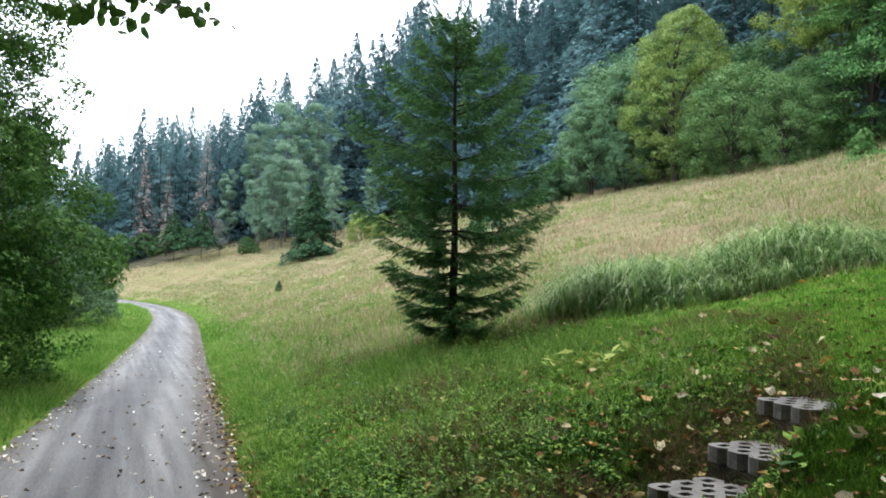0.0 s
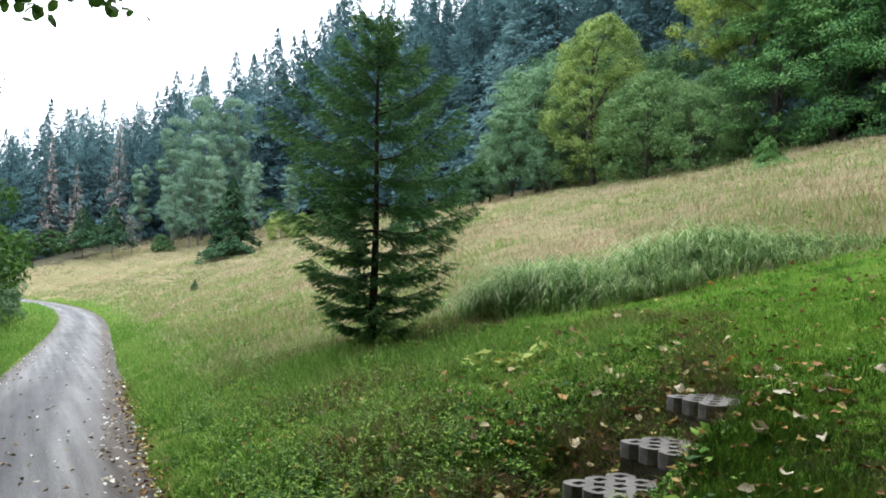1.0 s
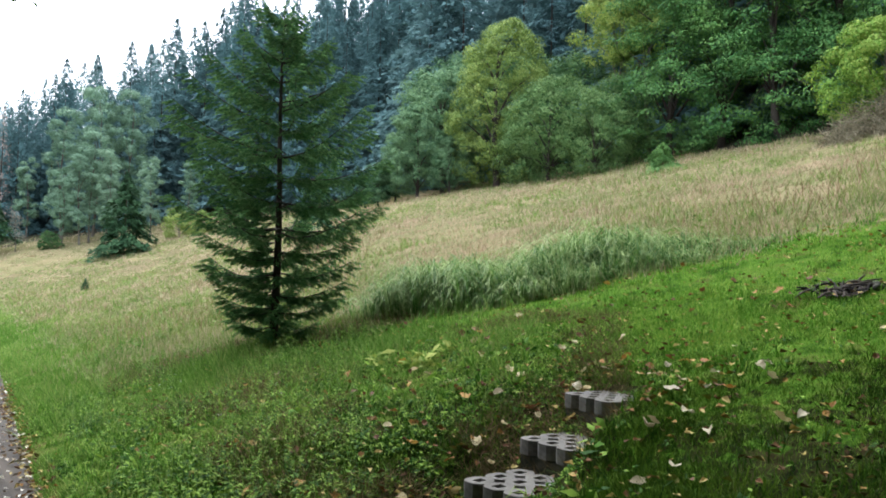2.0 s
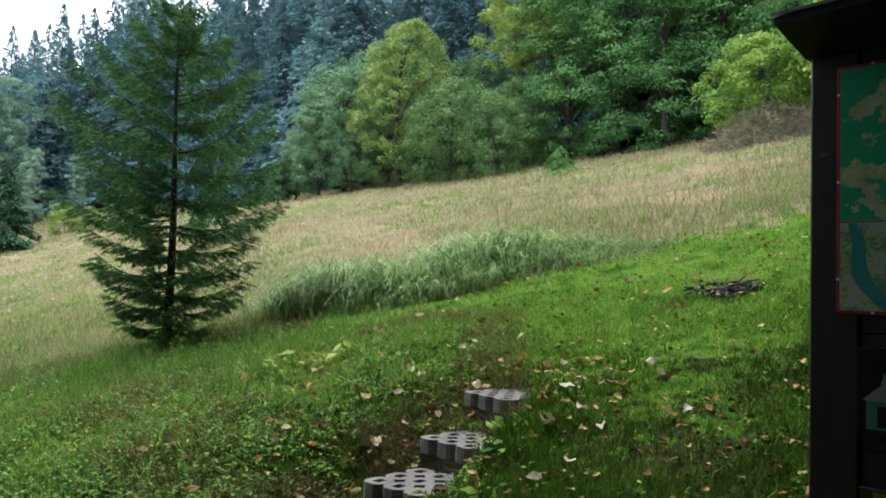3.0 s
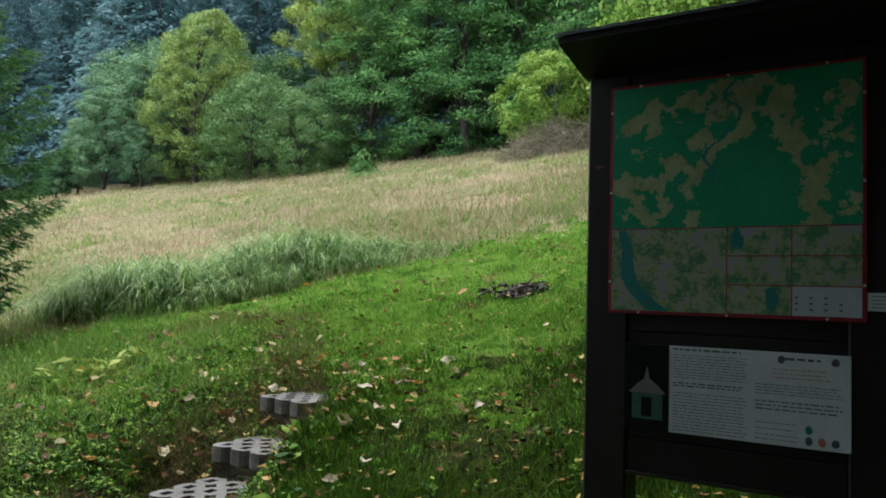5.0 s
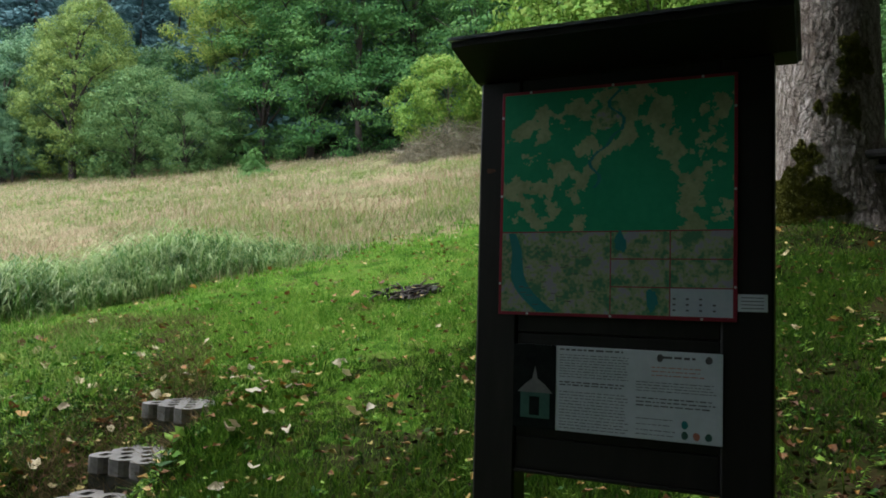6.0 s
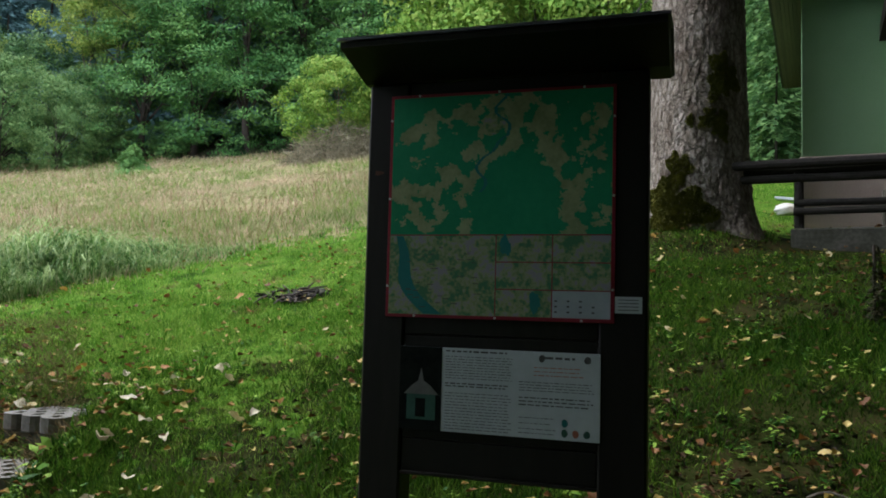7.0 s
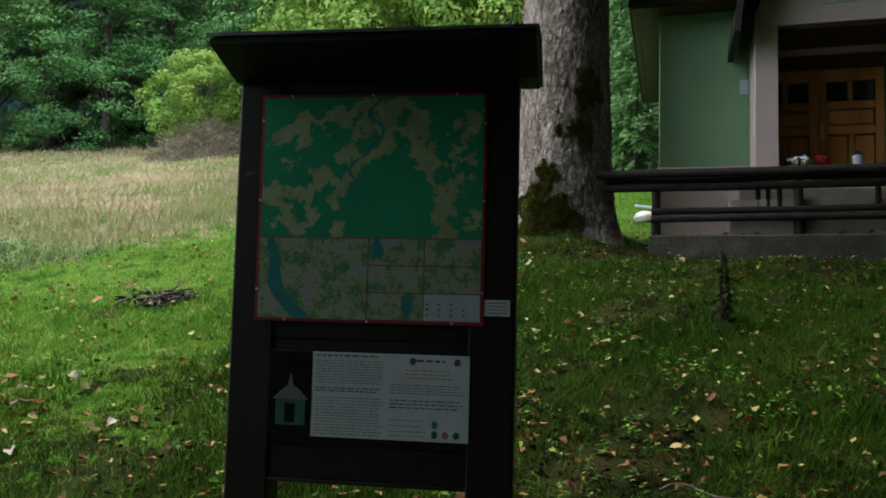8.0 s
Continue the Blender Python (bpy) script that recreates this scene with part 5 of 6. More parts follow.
# ---- grid-block steps ----
def grid_block(name_root):
    """A concrete lawn grid with rounded lobes round small slots."""
    bm = bmesh.new()
    h = 0.09
    ax, ay = 0.080, 0.078
    outer = [(ax * p, ay * q) for p, q in ((1, 0.40), (0.80, 0.74), (0.42, 1), (-0.42, 1), (-0.80, 0.74), (-1, 0.40), (-1, -0.40), (-0.80, -0.74), (-0.42, -1), (0.42, -1), (0.80, -0.74), (1, -0.40))]
    inner = [(0.034 * p, 0.027 * q) for p, q in ((1, 0.6), (1, 0.9), (0.8, 1), (-0.8, 1), (-1, 0.9), (-1, 0.6), (-1, -0.6), (-1, -0.9), (-0.8, -1), (0.8, -1), (1, -0.9), (1, -0.6))]
    for i in range(3):
        for j in range(3):
            cx, cy = ax + i * 2 * ax, 0.21 - ay - j * 2 * ay
            rings = [[bm.verts.new((cx + p * k, cy + q * k, z)) for p, q in ring] for ring, z, k in ((outer, 0, 1), (outer, h - 0.003, 1), (outer, h, 0.992), (inner, h, 1), (inner, 0, 0.95))]
            for lo, hi in zip(rings, rings[1:]):
                for k in range(12):
                    n = (k + 1) % 12
                    bm.faces.new([lo[k], lo[n], hi[n], hi[k]])
    bmesh.ops.remove_doubles(bm, verts=bm.verts, dist=0.0008)
    top = part("grid_block", bm, M_CONCRETE, name_root)
    top.matrix_basis = pose(0, 0, 0)
    return top


def build_steps():
    spots = [(2.64, 3.35, 0.505, 5), (3.16, 3.50, 0.662, 1), (3.67, 3.68, 0.882, -7)]
    for x, y, z, rz in spots:
        root = empty("garden_step", pose(x, y, z - 0.09, 0, 0, rz), "concrete grid paver laid as a garden step", "step", "steps up the bank")
        grid_block(root)
        bm = bmesh.new()
        box(bm, 0.025, 0.12, -0.27, 0.20, -0.15, -0.003, 0.008)
        part("riser_block", bm, M_CONCRETE_OLD, root)


build_steps()


# ---- old linden ----
def build_linden():
    x, y = 10.2, -0.07
    root = empty("linden_tree", on_ground(x, y, -0.08, 0, 1.27), "huge old linden trunk with flaky grey bark and moss", "tree")
    rng = np.random.default_rng(8)
    z = np.concatenate([np.linspace(-0.9, 3.4, 150), np.linspace(3.5, 6.5, 24)])
    a = np.linspace(0, 2 * np.pi, 150, endpoint=False)
    Z, A = np.meshgrid(z, a, indexing="ij")
    flare = 0.12 * np.exp(-(np.maximum(Z, -0.2) + 0.1) / 0.25) * (0.7 + 0.5 * np.sin(3 * A + 0.6) + 0.3 * np.sin(5 * A))
    R = 0.475 - 0.010 * Z + np.maximum(flare, -0.02) + 0.025 * np.sin(2 * A + 0.4 * Z) + 0.02 * np.sin(3 * A - Z)

    def plate(u, w):
        p = Vector((4.4 * math.cos(u), 4.4 * math.sin(u), w * 3.4))
        q = Vector((9.5 * math.cos(u), 9.5 * math.sin(u), w * 8.0))
        d = noise.voronoi(p + 0.25 * noise.noise_vector(p * 2.0))[0]
        e = noise.voronoi(q + 0.3 * noise.noise_vector(q))[0]
        return 0.012 * min(d[1] - d[0], 0.45) + 0.016 * min(e[1] - e[0], 0.4) + 0.010 * noise.noise(q * 1.5)

    R = R + np.array([plate(u, w) for u, w in zip(A.ravel(), Z.ravel())]).reshape(A.shape)
    X, Y = R * np.cos(A) + 0.01 * Z, R * np.sin(A) - 0.01 * Z
    n, m = Z.shape
    i, j = np.meshgrid(np.arange(n - 1), np.arange(m), indexing="ij")
    q = np.stack([i * m + j, i * m + (j + 1) % m, (i + 1) * m + (j + 1) % m, (i + 1) * m + j], -1).reshape(-1, 4)
    part("trunk", (np.stack([X, Y, Z], -1).reshape(-1, 3), q), M_TRUNK, root, smooth=False)
    # moss cushions on the side that faces the lane
    def moss(ang, zc, ra, rz, count, seed):
        rg = np.random.default_rng(seed)
        th, rad = rg.uniform(0, 2 * np.pi, count), np.sqrt(rg.uniform(0, 1, count))
        rad = rad * (0.85 + 0.25 * np.sin(3 * th + seed) + 0.2 * np.sin(7 * th + 2 * seed))
        aa = radians(ang) + ra * rad * np.cos(th)
        zz = zc + rz * rad * np.sin(th)
        rr = 0.012 + np.array([0.475 - 0.010 * w + max(0.12 * math.exp(-(max(w, -0.2) + 0.1) / 0.25) * (0.7 + 0.5 * math.sin(3 * u + 0.6) + 0.3 * math.sin(5 * u)), -0.02) + 0.025 * math.sin(2 * u + 0.4 * w) + 0.02 * math.sin(3 * u - w) for u, w in zip(aa, zz)])
        d = np.stack([np.cos(aa), np.sin(aa), rg.normal(0, 0.3, count)], -1)
        p = np.stack([rr * np.cos(aa) + 0.01 * zz, rr * np.sin(aa) - 0.01 * zz, zz], -1)
        s1 = unit(np.cross(d, rg.normal(size=d.shape))) * 0.018
        tip = p + unit(d + rg.normal(0, 0.5, d.shape)) * rg.uniform(0.008, 0.024, count)[:, None]
        v = np.stack([p - s1, p + s1, tip], 1).reshape(-1, 3)
        part("moss", (v, np.arange(len(v)).reshape(-1, 3)), M_MOSS, root, "dark green moss patch")

    moss(152, 0.10, 0.75, 0.36, 12000, 1)
    moss(160, 0.50, 0.25, 0.20, 1800, 7)
    moss(206, 1.38, 0.36, 0.23, 3600, 2)
    moss(192, 0.98, 0.20, 0.10, 1100, 3)
    moss(205, 0.92, 0.15, 0.15, 1300, 4)
    moss(172, 0.97, 0.06, 0.06, 300, 5)
    # unseen crown, high over the bank, its lobes set to shade the bank
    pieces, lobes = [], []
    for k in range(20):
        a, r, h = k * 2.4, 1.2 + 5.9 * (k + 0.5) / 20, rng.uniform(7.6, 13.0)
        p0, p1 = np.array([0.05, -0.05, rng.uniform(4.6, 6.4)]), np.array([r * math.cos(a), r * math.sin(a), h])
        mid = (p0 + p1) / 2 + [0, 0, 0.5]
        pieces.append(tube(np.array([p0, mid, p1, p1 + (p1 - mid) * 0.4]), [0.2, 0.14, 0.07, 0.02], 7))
        # lobes that would dim the chapel and upper lawn are left out
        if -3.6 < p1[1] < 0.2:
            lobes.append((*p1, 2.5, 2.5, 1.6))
    # extra unseen lobes, added to darken the bank
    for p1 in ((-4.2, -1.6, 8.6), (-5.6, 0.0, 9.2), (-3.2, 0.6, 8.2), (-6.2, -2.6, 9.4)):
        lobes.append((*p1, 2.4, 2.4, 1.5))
    part("limb", joined(pieces), M_BARK, root, smooth=True)
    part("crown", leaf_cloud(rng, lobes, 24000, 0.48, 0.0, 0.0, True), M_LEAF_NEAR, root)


build_linden()


# ---- leaf shapes ----
def leaf_mesh(seed, name, mat, curl=0.25, heart=True):
    """One broad leaf, 1 m long before scaling, curled."""
    rng = np.random.default_rng(seed)
    t = np.linspace(0, 1, 7)
    w = 0.46 * np.sin(np.pi * np.clip(t * 0.92 + 0.05, 0, 1)) ** 0.7 * (1 - 0.25 * t)
    if heart:
        w[0] = 0.2
    rows = []
    for k in range(7):
        zc = -curl * 0.3 * math.cos(t[k] * 3 + seed)
        rows += [(-w[k] * rng.uniform(0.85, 1.1), t[k] - (0.06 if heart and k == 0 else 0), zc + curl * w[k] * rng.uniform(0.3, 1.3)), (0, t[k] + (0.0 if k else 0.05), zc), (w[k] * rng.uniform(0.85, 1.1), t[k] - (0.06 if heart and k == 0 else 0), zc + curl * w[k] * rng.uniform(0.3, 1.3))]
    f = []
    for k in range(6):
        b = k * 3
        f += [(b, b + 1, b + 4, b + 3), (b + 1, b + 2, b + 5, b + 4)]
    return mesh_from(name, np.array(rows) - [0, 0.5, 0], f, mat, True)


def hanging_branch():
    """Twig of the roadside linden, hung with heart-shaped leaves, over the lane."""
    rng = np.random.default_rng(14)
    root = empty("linden_branch", pose(0, 0, 0), "hanging linden twig with heart-shaped green leaves", "branch")
    shapes = [leaf_mesh(k, "leaf", M_LEAF_NEAR, 0.15) for k in (1, 2, 3)]
    y0 = 4.55
    t = np.linspace(0, 1, 10)
    for k, (xa, za, xb, zb, dy) in enumerate([(-0.9, 3.32, 0.47, 3.08, 0.0), (-0.55, 3.28, 0.12, 3.02, 0.12), (-0.3, 3.28, 0.38, 3.06, -0.1), (-1.0, 3.25, -0.2, 3.05, 0.05)]):
        pts = np.stack([xa + (xb - xa) * t, y0 + dy + 0.06 * np.sin(4 * t), za + (zb - za) * t ** 0.8], -1)
        part("twig", tube(pts, np.linspace(0.007, 0.002, 10), 5), M_BARK_DARK, root, smooth=True)
        for i in range(26):
            u = rng.uniform(0.25, 1.0)
            p = [np.interp(u, t, pts[:, c]) for c in range(3)]
            leaf = part("leaf", shapes[i % 3], None, root)
            s = rng.uniform(0.055, 0.085)
            leaf.matrix_basis = Matrix.Translation((p[0] + rng.uniform(-0.07, 0.07), p[1] + rng.uniform(-0.1, 0.1), p[2] - rng.uniform(0.02, 0.13))) @ pose(0, 0, 0, rng.uniform(190, 300), rng.uniform(-50, 50), rng.uniform(-60, 60)) @ Matrix.Scale(s, 4)


hanging_branch()


# ---- chapel ----
def build_chapel():
    beta = 8
    root = empty("chapel", pose(10.92, -1.37, 2.5, 0, 0, -90 - beta), "small green plastered chapel with pink portal and wooden door", "chapel")
    W, D, H = 4.25, 4.2, 3.25
    th = 0.3
    # walls on a pinkish plinth
    block("wall", M_GREEN_WALL, root, 0, 1.22, 0, th, 1.1, H, 0.01)
    block("wall", M_GREEN_WALL, root, 2.82, W, 0, th, 1.1, H, 0.01)
    block("wall", M_PINK, root, 1.22, 2.82, 0.002, th, 2.57, H, 0)
    block("wall", M_GREEN_WALL, root, 0, th, th, D, 1.1, H, 0.01)
    block("wall", M_GREEN_WALL, root, W - th, W, th, D, 1.1, H, 0.01)
    block("wall", M_GREEN_WALL, root, th, W - th, D - th, D, 1.1, H, 0.01)
    block("plinth", M_PINK, root, -0.03, 1.2, -0.03, th, -0.6, 1.098, 0.01, "pinkish plinth")
    block("plinth", M_PINK, root, 3.04, W + 0.03, -0.03, th, -0.6, 1.098, 0.01)
    block("plinth", M_PINK, root, -0.03, th, th, D + 0.03, -0.6, 1.098, 0.01)
    block("plinth", M_PINK, root, W - th, W + 0.03, th, D + 0.03, -0.6, 1.098, 0.01)
    block("floor", M_STEP, root, 1.2, 3.04, -0.85, D - th, -0.6, 0.78, 0.01)
    # eaves and hipped roof
    o = 0.36
    for k in range(7):
        x0 = -o + k * 0.051
        block("soffit_board", M_SOFFIT, root, x0, x0 + 0.047, -o, D + o, H - 0.02, H, 0.003)
    for k in range(7):
        y0 = -o + k * 0.051
        block("soffit_board", M_SOFFIT, root, 0.003, W, y0, y0 + 0.047, H - 0.02, H, 0.003)
    bm = bmesh.new()
    low = [bm.verts.new(p) for p in ((-o - 0.04, -o - 0.04, H + 0.002), (W + o, -o - 0.04, H + 0.002), (W + o, D + o, H + 0.002), (-o - 0.04, D + o, H + 0.002))]
    edge = [bm.verts.new((v.co.x, v.co.y, H + 0.10)) for v in low]
    midv = [bm.verts.new((p, q, H + 1.5)) for p, q in ((0.9, 0.9), (W - 0.9, 0.9), (W - 0.9, D - 0.9), (0.9, D - 0.9))]
    tip = bm.verts.new((W / 2, D / 2, H + 3.0))
    bm.faces.new(low[::-1])
    for k in range(4):
        n = (k + 1) % 4
        bm.faces.new([low[k], low[n], edge[n], edge[k]])
        bm.faces.new([edge[k], edge[n], midv[n], midv[k]])
        bm.faces.new([midv[k], midv[n], tip])
    part("roof", bm, M_SHINGLE, root)
    # portal: two pillars, flat lintel, arched head
    py = -0.8
    part("portal", *_portal(py), root, "pinkish portal with an arched head")
    # arched canopy
    cx, cz, rx, rz = 2.12, 2.52, 1.15, 1.18
    n = 28
    bm = bmesh.new()
    ring = []
    for y in (py - 0.42, 0.02):
        row = []
        for k in range(n + 1):
            a = math.pi * k / n
            for f in (1.0, 1.07):
                row.append(bm.verts.new((cx - rx * f * math.cos(a), y, cz + rz * f * math.sin(a) ** 0.85)))
        ring.append(row)
    f, b = ring
    for k in range(n):
        i = 2 * k
        bm.faces.new([f[i], f[i + 2], b[i + 2], b[i]])
        bm.faces.new([f[i + 1], b[i + 1], b[i + 3], f[i + 3]])
        bm.faces.new([f[i], f[i + 1], f[i + 3], f[i + 2]])
        bm.faces.new([b[i], b[i + 2], b[i + 3], b[i + 1]])
    bm.faces.new([f[0], b[0], b[1], f[1]])
    bm.faces.new([f[-2], f[-1], b[-1], b[-2]])
    part("canopy", bm, M_SHINGLE, root, "dark arched shingle canopy")
    # door
    for side in (0, 1):
        x0 = 1.23 + side * 0.79
        leaf = empty("door_leaf", Matrix())
        leaf.parent = root
        bm = bmesh.new()
        zb, zt = 0.79, 2.38
        box(bm, x0, x0 + 0.10, 0.10, 0.15, zb, zt, 0.004)
        box(bm, x0 + 0.68, x0 + 0.785, 0.10, 0.15, zb, zt, 0.004)
        for z0, z1 in ((zb, zb + 0.12), (1.50, 1.61), (1.84, 1.94), (zt - 0.17, zt)):
            box(bm, x0 + 0.101, x0 + 0.679, 0.101, 0.149, z0, z1, 0.004)
        box(bm, x0 + 0.36, x0 + 0.42, 0.103, 0.147, zb + 0.12, 1.50, 0.004)
        box(bm, x0 + 0.36, x0 + 0.42, 0.103, 0.147, 1.94, zt - 0.17, 0.004)
        part("door_frame", bm, M_DOOR, leaf)
        for xa in (x0 + 0.115, x0 + 0.435):
            block("panel", M_DOOR, leaf, xa, xa + 0.23, 0.115, 0.135, zb + 0.14, 1.48, 0.012)
            block("pane", M_GLASS_DARK, leaf, xa - 0.01, xa + 0.24, 0.122, 0.130, 1.95, zt - 0.18, 0)
        block("panel", M_DOOR, leaf, x0 + 0.115, x0 + 0.665, 0.115, 0.135, 1.63, 1.82, 0.012)
        if side:
            block("handle", M_BRASS, leaf, x0 + 0.03, x0 + 0.07, 0.07, 0.10, 1.42, 1.64, 0.008, "brass handle plate")
    block("transom", M_SOFFIT, root, 1.225, 2.815, 0.06, 0.14, 2.39, 2.565, 0.004)
    block("ceiling_panel", M_SOFFIT, root, 1.432, 2.808, -0.78, -0.004, 2.64, 2.69, 0.004)
    # steps
    for k in range(2):
        block("porch_step", M_STEP, root, 0.95 - 0.12 * k, 3.30 + 0.12 * k, -0.86 - 0.17 * (k + 1), -0.855 - 0.17 * k, -0.7, 0.63 - 0.15 * k, 0.012)
    block("notice", M_BLUE_PLANK, root, 1.045, 1.158, -0.012, 0.0, 2.07, 2.27, 0.003, "pale notice plate")
    block("nameplate", M_PAPER, root, 1.95, 2.30, py - 0.015, py - 0.001, 2.93, 3.02, 0.003, "small pale plate")


def _portal(py):
    bm = bmesh.new()
    x0, x1, o0, o1, zl = 1.16, 3.08, 1.43, 2.81, 2.70
    box(bm, x0, o0, py, -0.035, 0.785, zl, 0.008)
    box(bm, o1, x1, py, -0.035, 0.785, zl, 0.008)
    n = 20
    cx, cz, rx, rz = 2.12, 2.70, (x1 - x0) / 2, 0.88
    fr = [bm.verts.new((cx - rx * math.cos(math.pi * k / n), py, cz + rz * math.sin(math.pi * k / n))) for k in range(n + 1)]
    bk = [bm.verts.new((v.co.x, -0.004, v.co.z)) for v in fr]
    bm.faces.new(fr)
    bm.faces.new(bk[::-1])
    for k in range(n):
        bm.faces.new([fr[k], fr[k + 1], bk[k + 1], bk[k]])
    bm.faces.new([fr[-1], fr[0], bk[0], bk[-1]])
    return bm, M_PINK


build_chapel()


# ---- log railing on its concrete base ----
def build_railing():
    beta = 11
    base = empty("retaining_wall", pose(9.64, -1.09, 2.25, 0, 0, -90 - beta), "low mossy concrete wall before the chapel", "low wall")
    block("wall", M_CONCRETE_OLD, base, 0, 6.0, 0, 0.30, -0.5, 0.30, 0.02)
    block("footing", M_CONCRETE_OLD, base, 0.3, 6.0, -0.12, -0.002, -0.5, -0.06, 0.015)
    root = empty("log_railing", pose(9.64, -1.09, 2.55, 0, 0, -90 - beta), "dark tarred log railing with double rails", "railing")

    def log(name, p, q, r, seed):
        t = np.linspace(0, 1, 9)
        pts = np.array(p) + (np.array(q) - np.array(p)) * t[:, None]
        pts[:, 2] += 0.006 * np.sin(9 * t + seed)
        v, f = tube(pts, r * (1 + 0.04 * np.sin(7 * t + seed)), 10)
        k = len(v)
        v = np.concatenate([v, [pts[0], pts[-1]]])
        me = bpy.data.meshes.new(name)
        faces = [tuple(q) for q in f] + [(k, (j + 1) % 10, j) for j in range(10)] + [(k + 1, k - 10 + j, k - 10 + (j + 1) % 10) for j in range(10)]
        me.from_pydata([tuple(w) for w in v], [], faces)
        me.materials.append(M_LOG)
        part(name, me, None, root)

    log("top_rail", (-0.88, 0.02, 0.745), (5.8, 0.02, 0.725), 0.055, 1)
    log("top_rail", (-0.80, 0.16, 0.695), (5.8, 0.16, 0.685), 0.055, 4)
    log("top_rail", (-0.70, 0.10, 0.59), (5.8, 0.10, 0.575), 0.05, 2)
    log("lower_rail", (0.03, 0.10, 0.30), (5.8, 0.10, 0.30), 0.042, 3)
    log("lower_rail", (0.03, 0.04, 0.20), (5.8, 0.04, 0.20), 0.045, 5)
    for x in (0.08, 1.67, 3.4, 5.2):
        log("post", (x, 0.13, -0.0), (x, 0.13, 0.66), 0.055, x)
        block("post_cap", M_LOG, root, x - 0.05, x + 0.05, 0.08, 0.18, 0.0, 0.05, 0.01)
    for x in (1.24, 1.35, 1.47, 2.5):
        log("baluster", (x, 0.20, 0.30), (x, 0.20, 0.62), 0.03, x)


build_railing()


# ---- small things about the chapel ----
def small_things():
    rng = np.random.default_rng(17)
    e = pose(10.92, -1.37, 2.5, 0, 0, -98)
    pot = empty("flower_pot", e @ pose(1.75, -0.7, 0.782), "pot of red and white flowers before the door", "flower pot")
    bm = bmesh.new()
    bmesh.ops.create_cone(bm, cap_ends=True, segments=16, radius1=0.10, radius2=0.15, depth=0.12, matrix=Matrix.Translation((0, 0, 0.06)))
    part("pot", bm, M_PINK, pot, smooth=False)
    for name, mat, dx, n in (("red_flowers", M_RED_PETAL, 0.14, 240), ("white_flowers", M_WHITE_PETAL, -0.08, 200), ("foliage", M_WEED, 0.03, 260)):
        lobes = [(dx, 0, 0.20, 0.14, 0.12, 0.08)] if name != "foliage" else [(0.03, 0, 0.16, 0.22, 0.16, 0.08)]
        part(name, leaf_cloud(rng, lobes, n, 0.05, 0.0), mat, pot)
    lantern = empty("grave_lantern", e @ pose(2.32, -0.7, 0.782), "dark candle lantern on the porch floor", "lantern")
    bm = bmesh.new()
    bmesh.ops.create_cone(bm, cap_ends=True, segments=14, radius1=0.05, radius2=0.05, depth=0.16, matrix=Matrix.Translation((0, 0, 0.08)))
    part("stand", bm, M_LOG, lantern)
    bm = bmesh.new()
    bmesh.ops.create_cone(bm, cap_ends=True, segments=14, radius1=0.055, radius2=0.065, depth=0.12, matrix=Matrix.Translation((0, 0, 0.22)))
    part("glass", bm, M_BLUE_PLANK, lantern)
    bm = bmesh.new()
    bmesh.ops.create_cone(bm, cap_ends=True, segments=14, radius1=0.07, radius2=0.03, depth=0.05, matrix=Matrix.Translation((0, 0, 0.305)))
    part("lid", bm, M_LOG, lantern)
    # sack and plank by the wall's end
    bm = bmesh.new()
    bmesh.ops.create_icosphere(bm, subdivisions=3, radius=1)
    for v in bm.verts:
        k = 1 + 0.12 * math.sin(5 * v.co.x + 2 * v.co.y) + 0.08 * math.sin(9 * v.co.z + 3 * v.co.x)
        v.co = Vector((v.co.x * 0.22 * k, v.co.y * 0.16 * k, v.co.z * 0.09 * k))
    x, y = 12.3, -1.36
    sack = part("sack", bm, M_WHITE_LUMP, None, smooth=True)
    sack.matrix_world = on_ground(x, y, 0.08, 80)
    tagged(sack, "crumpled white sack lying in the grass", "sack")
    bm = bmesh.new()
    box(bm, -0.5, 0.05, -0.07, 0.07, 0, 0.04, 0.006)
    plank = part("plank", bm, M_BLUE_PLANK, None)
    plank.matrix_world = on_ground(12.8, -1.28, 0.16, 75) @ pose(0, 0, 0, 0, -8, 0)
    tagged(plank, "pale blue-grey painted plank leaning on the sack", "plank")
    # dark sapling on the bank
    sap = far_spruce(61, 0.62, 0.12, M_NEEDLE_DULL, 1700, "thin dark conifer sapling on the leafy bank", bare=0.0, whorls=16, size=1.9)
    sap.matrix_world = on_ground(6.35, -1.30, -0.05, 0)


small_things()


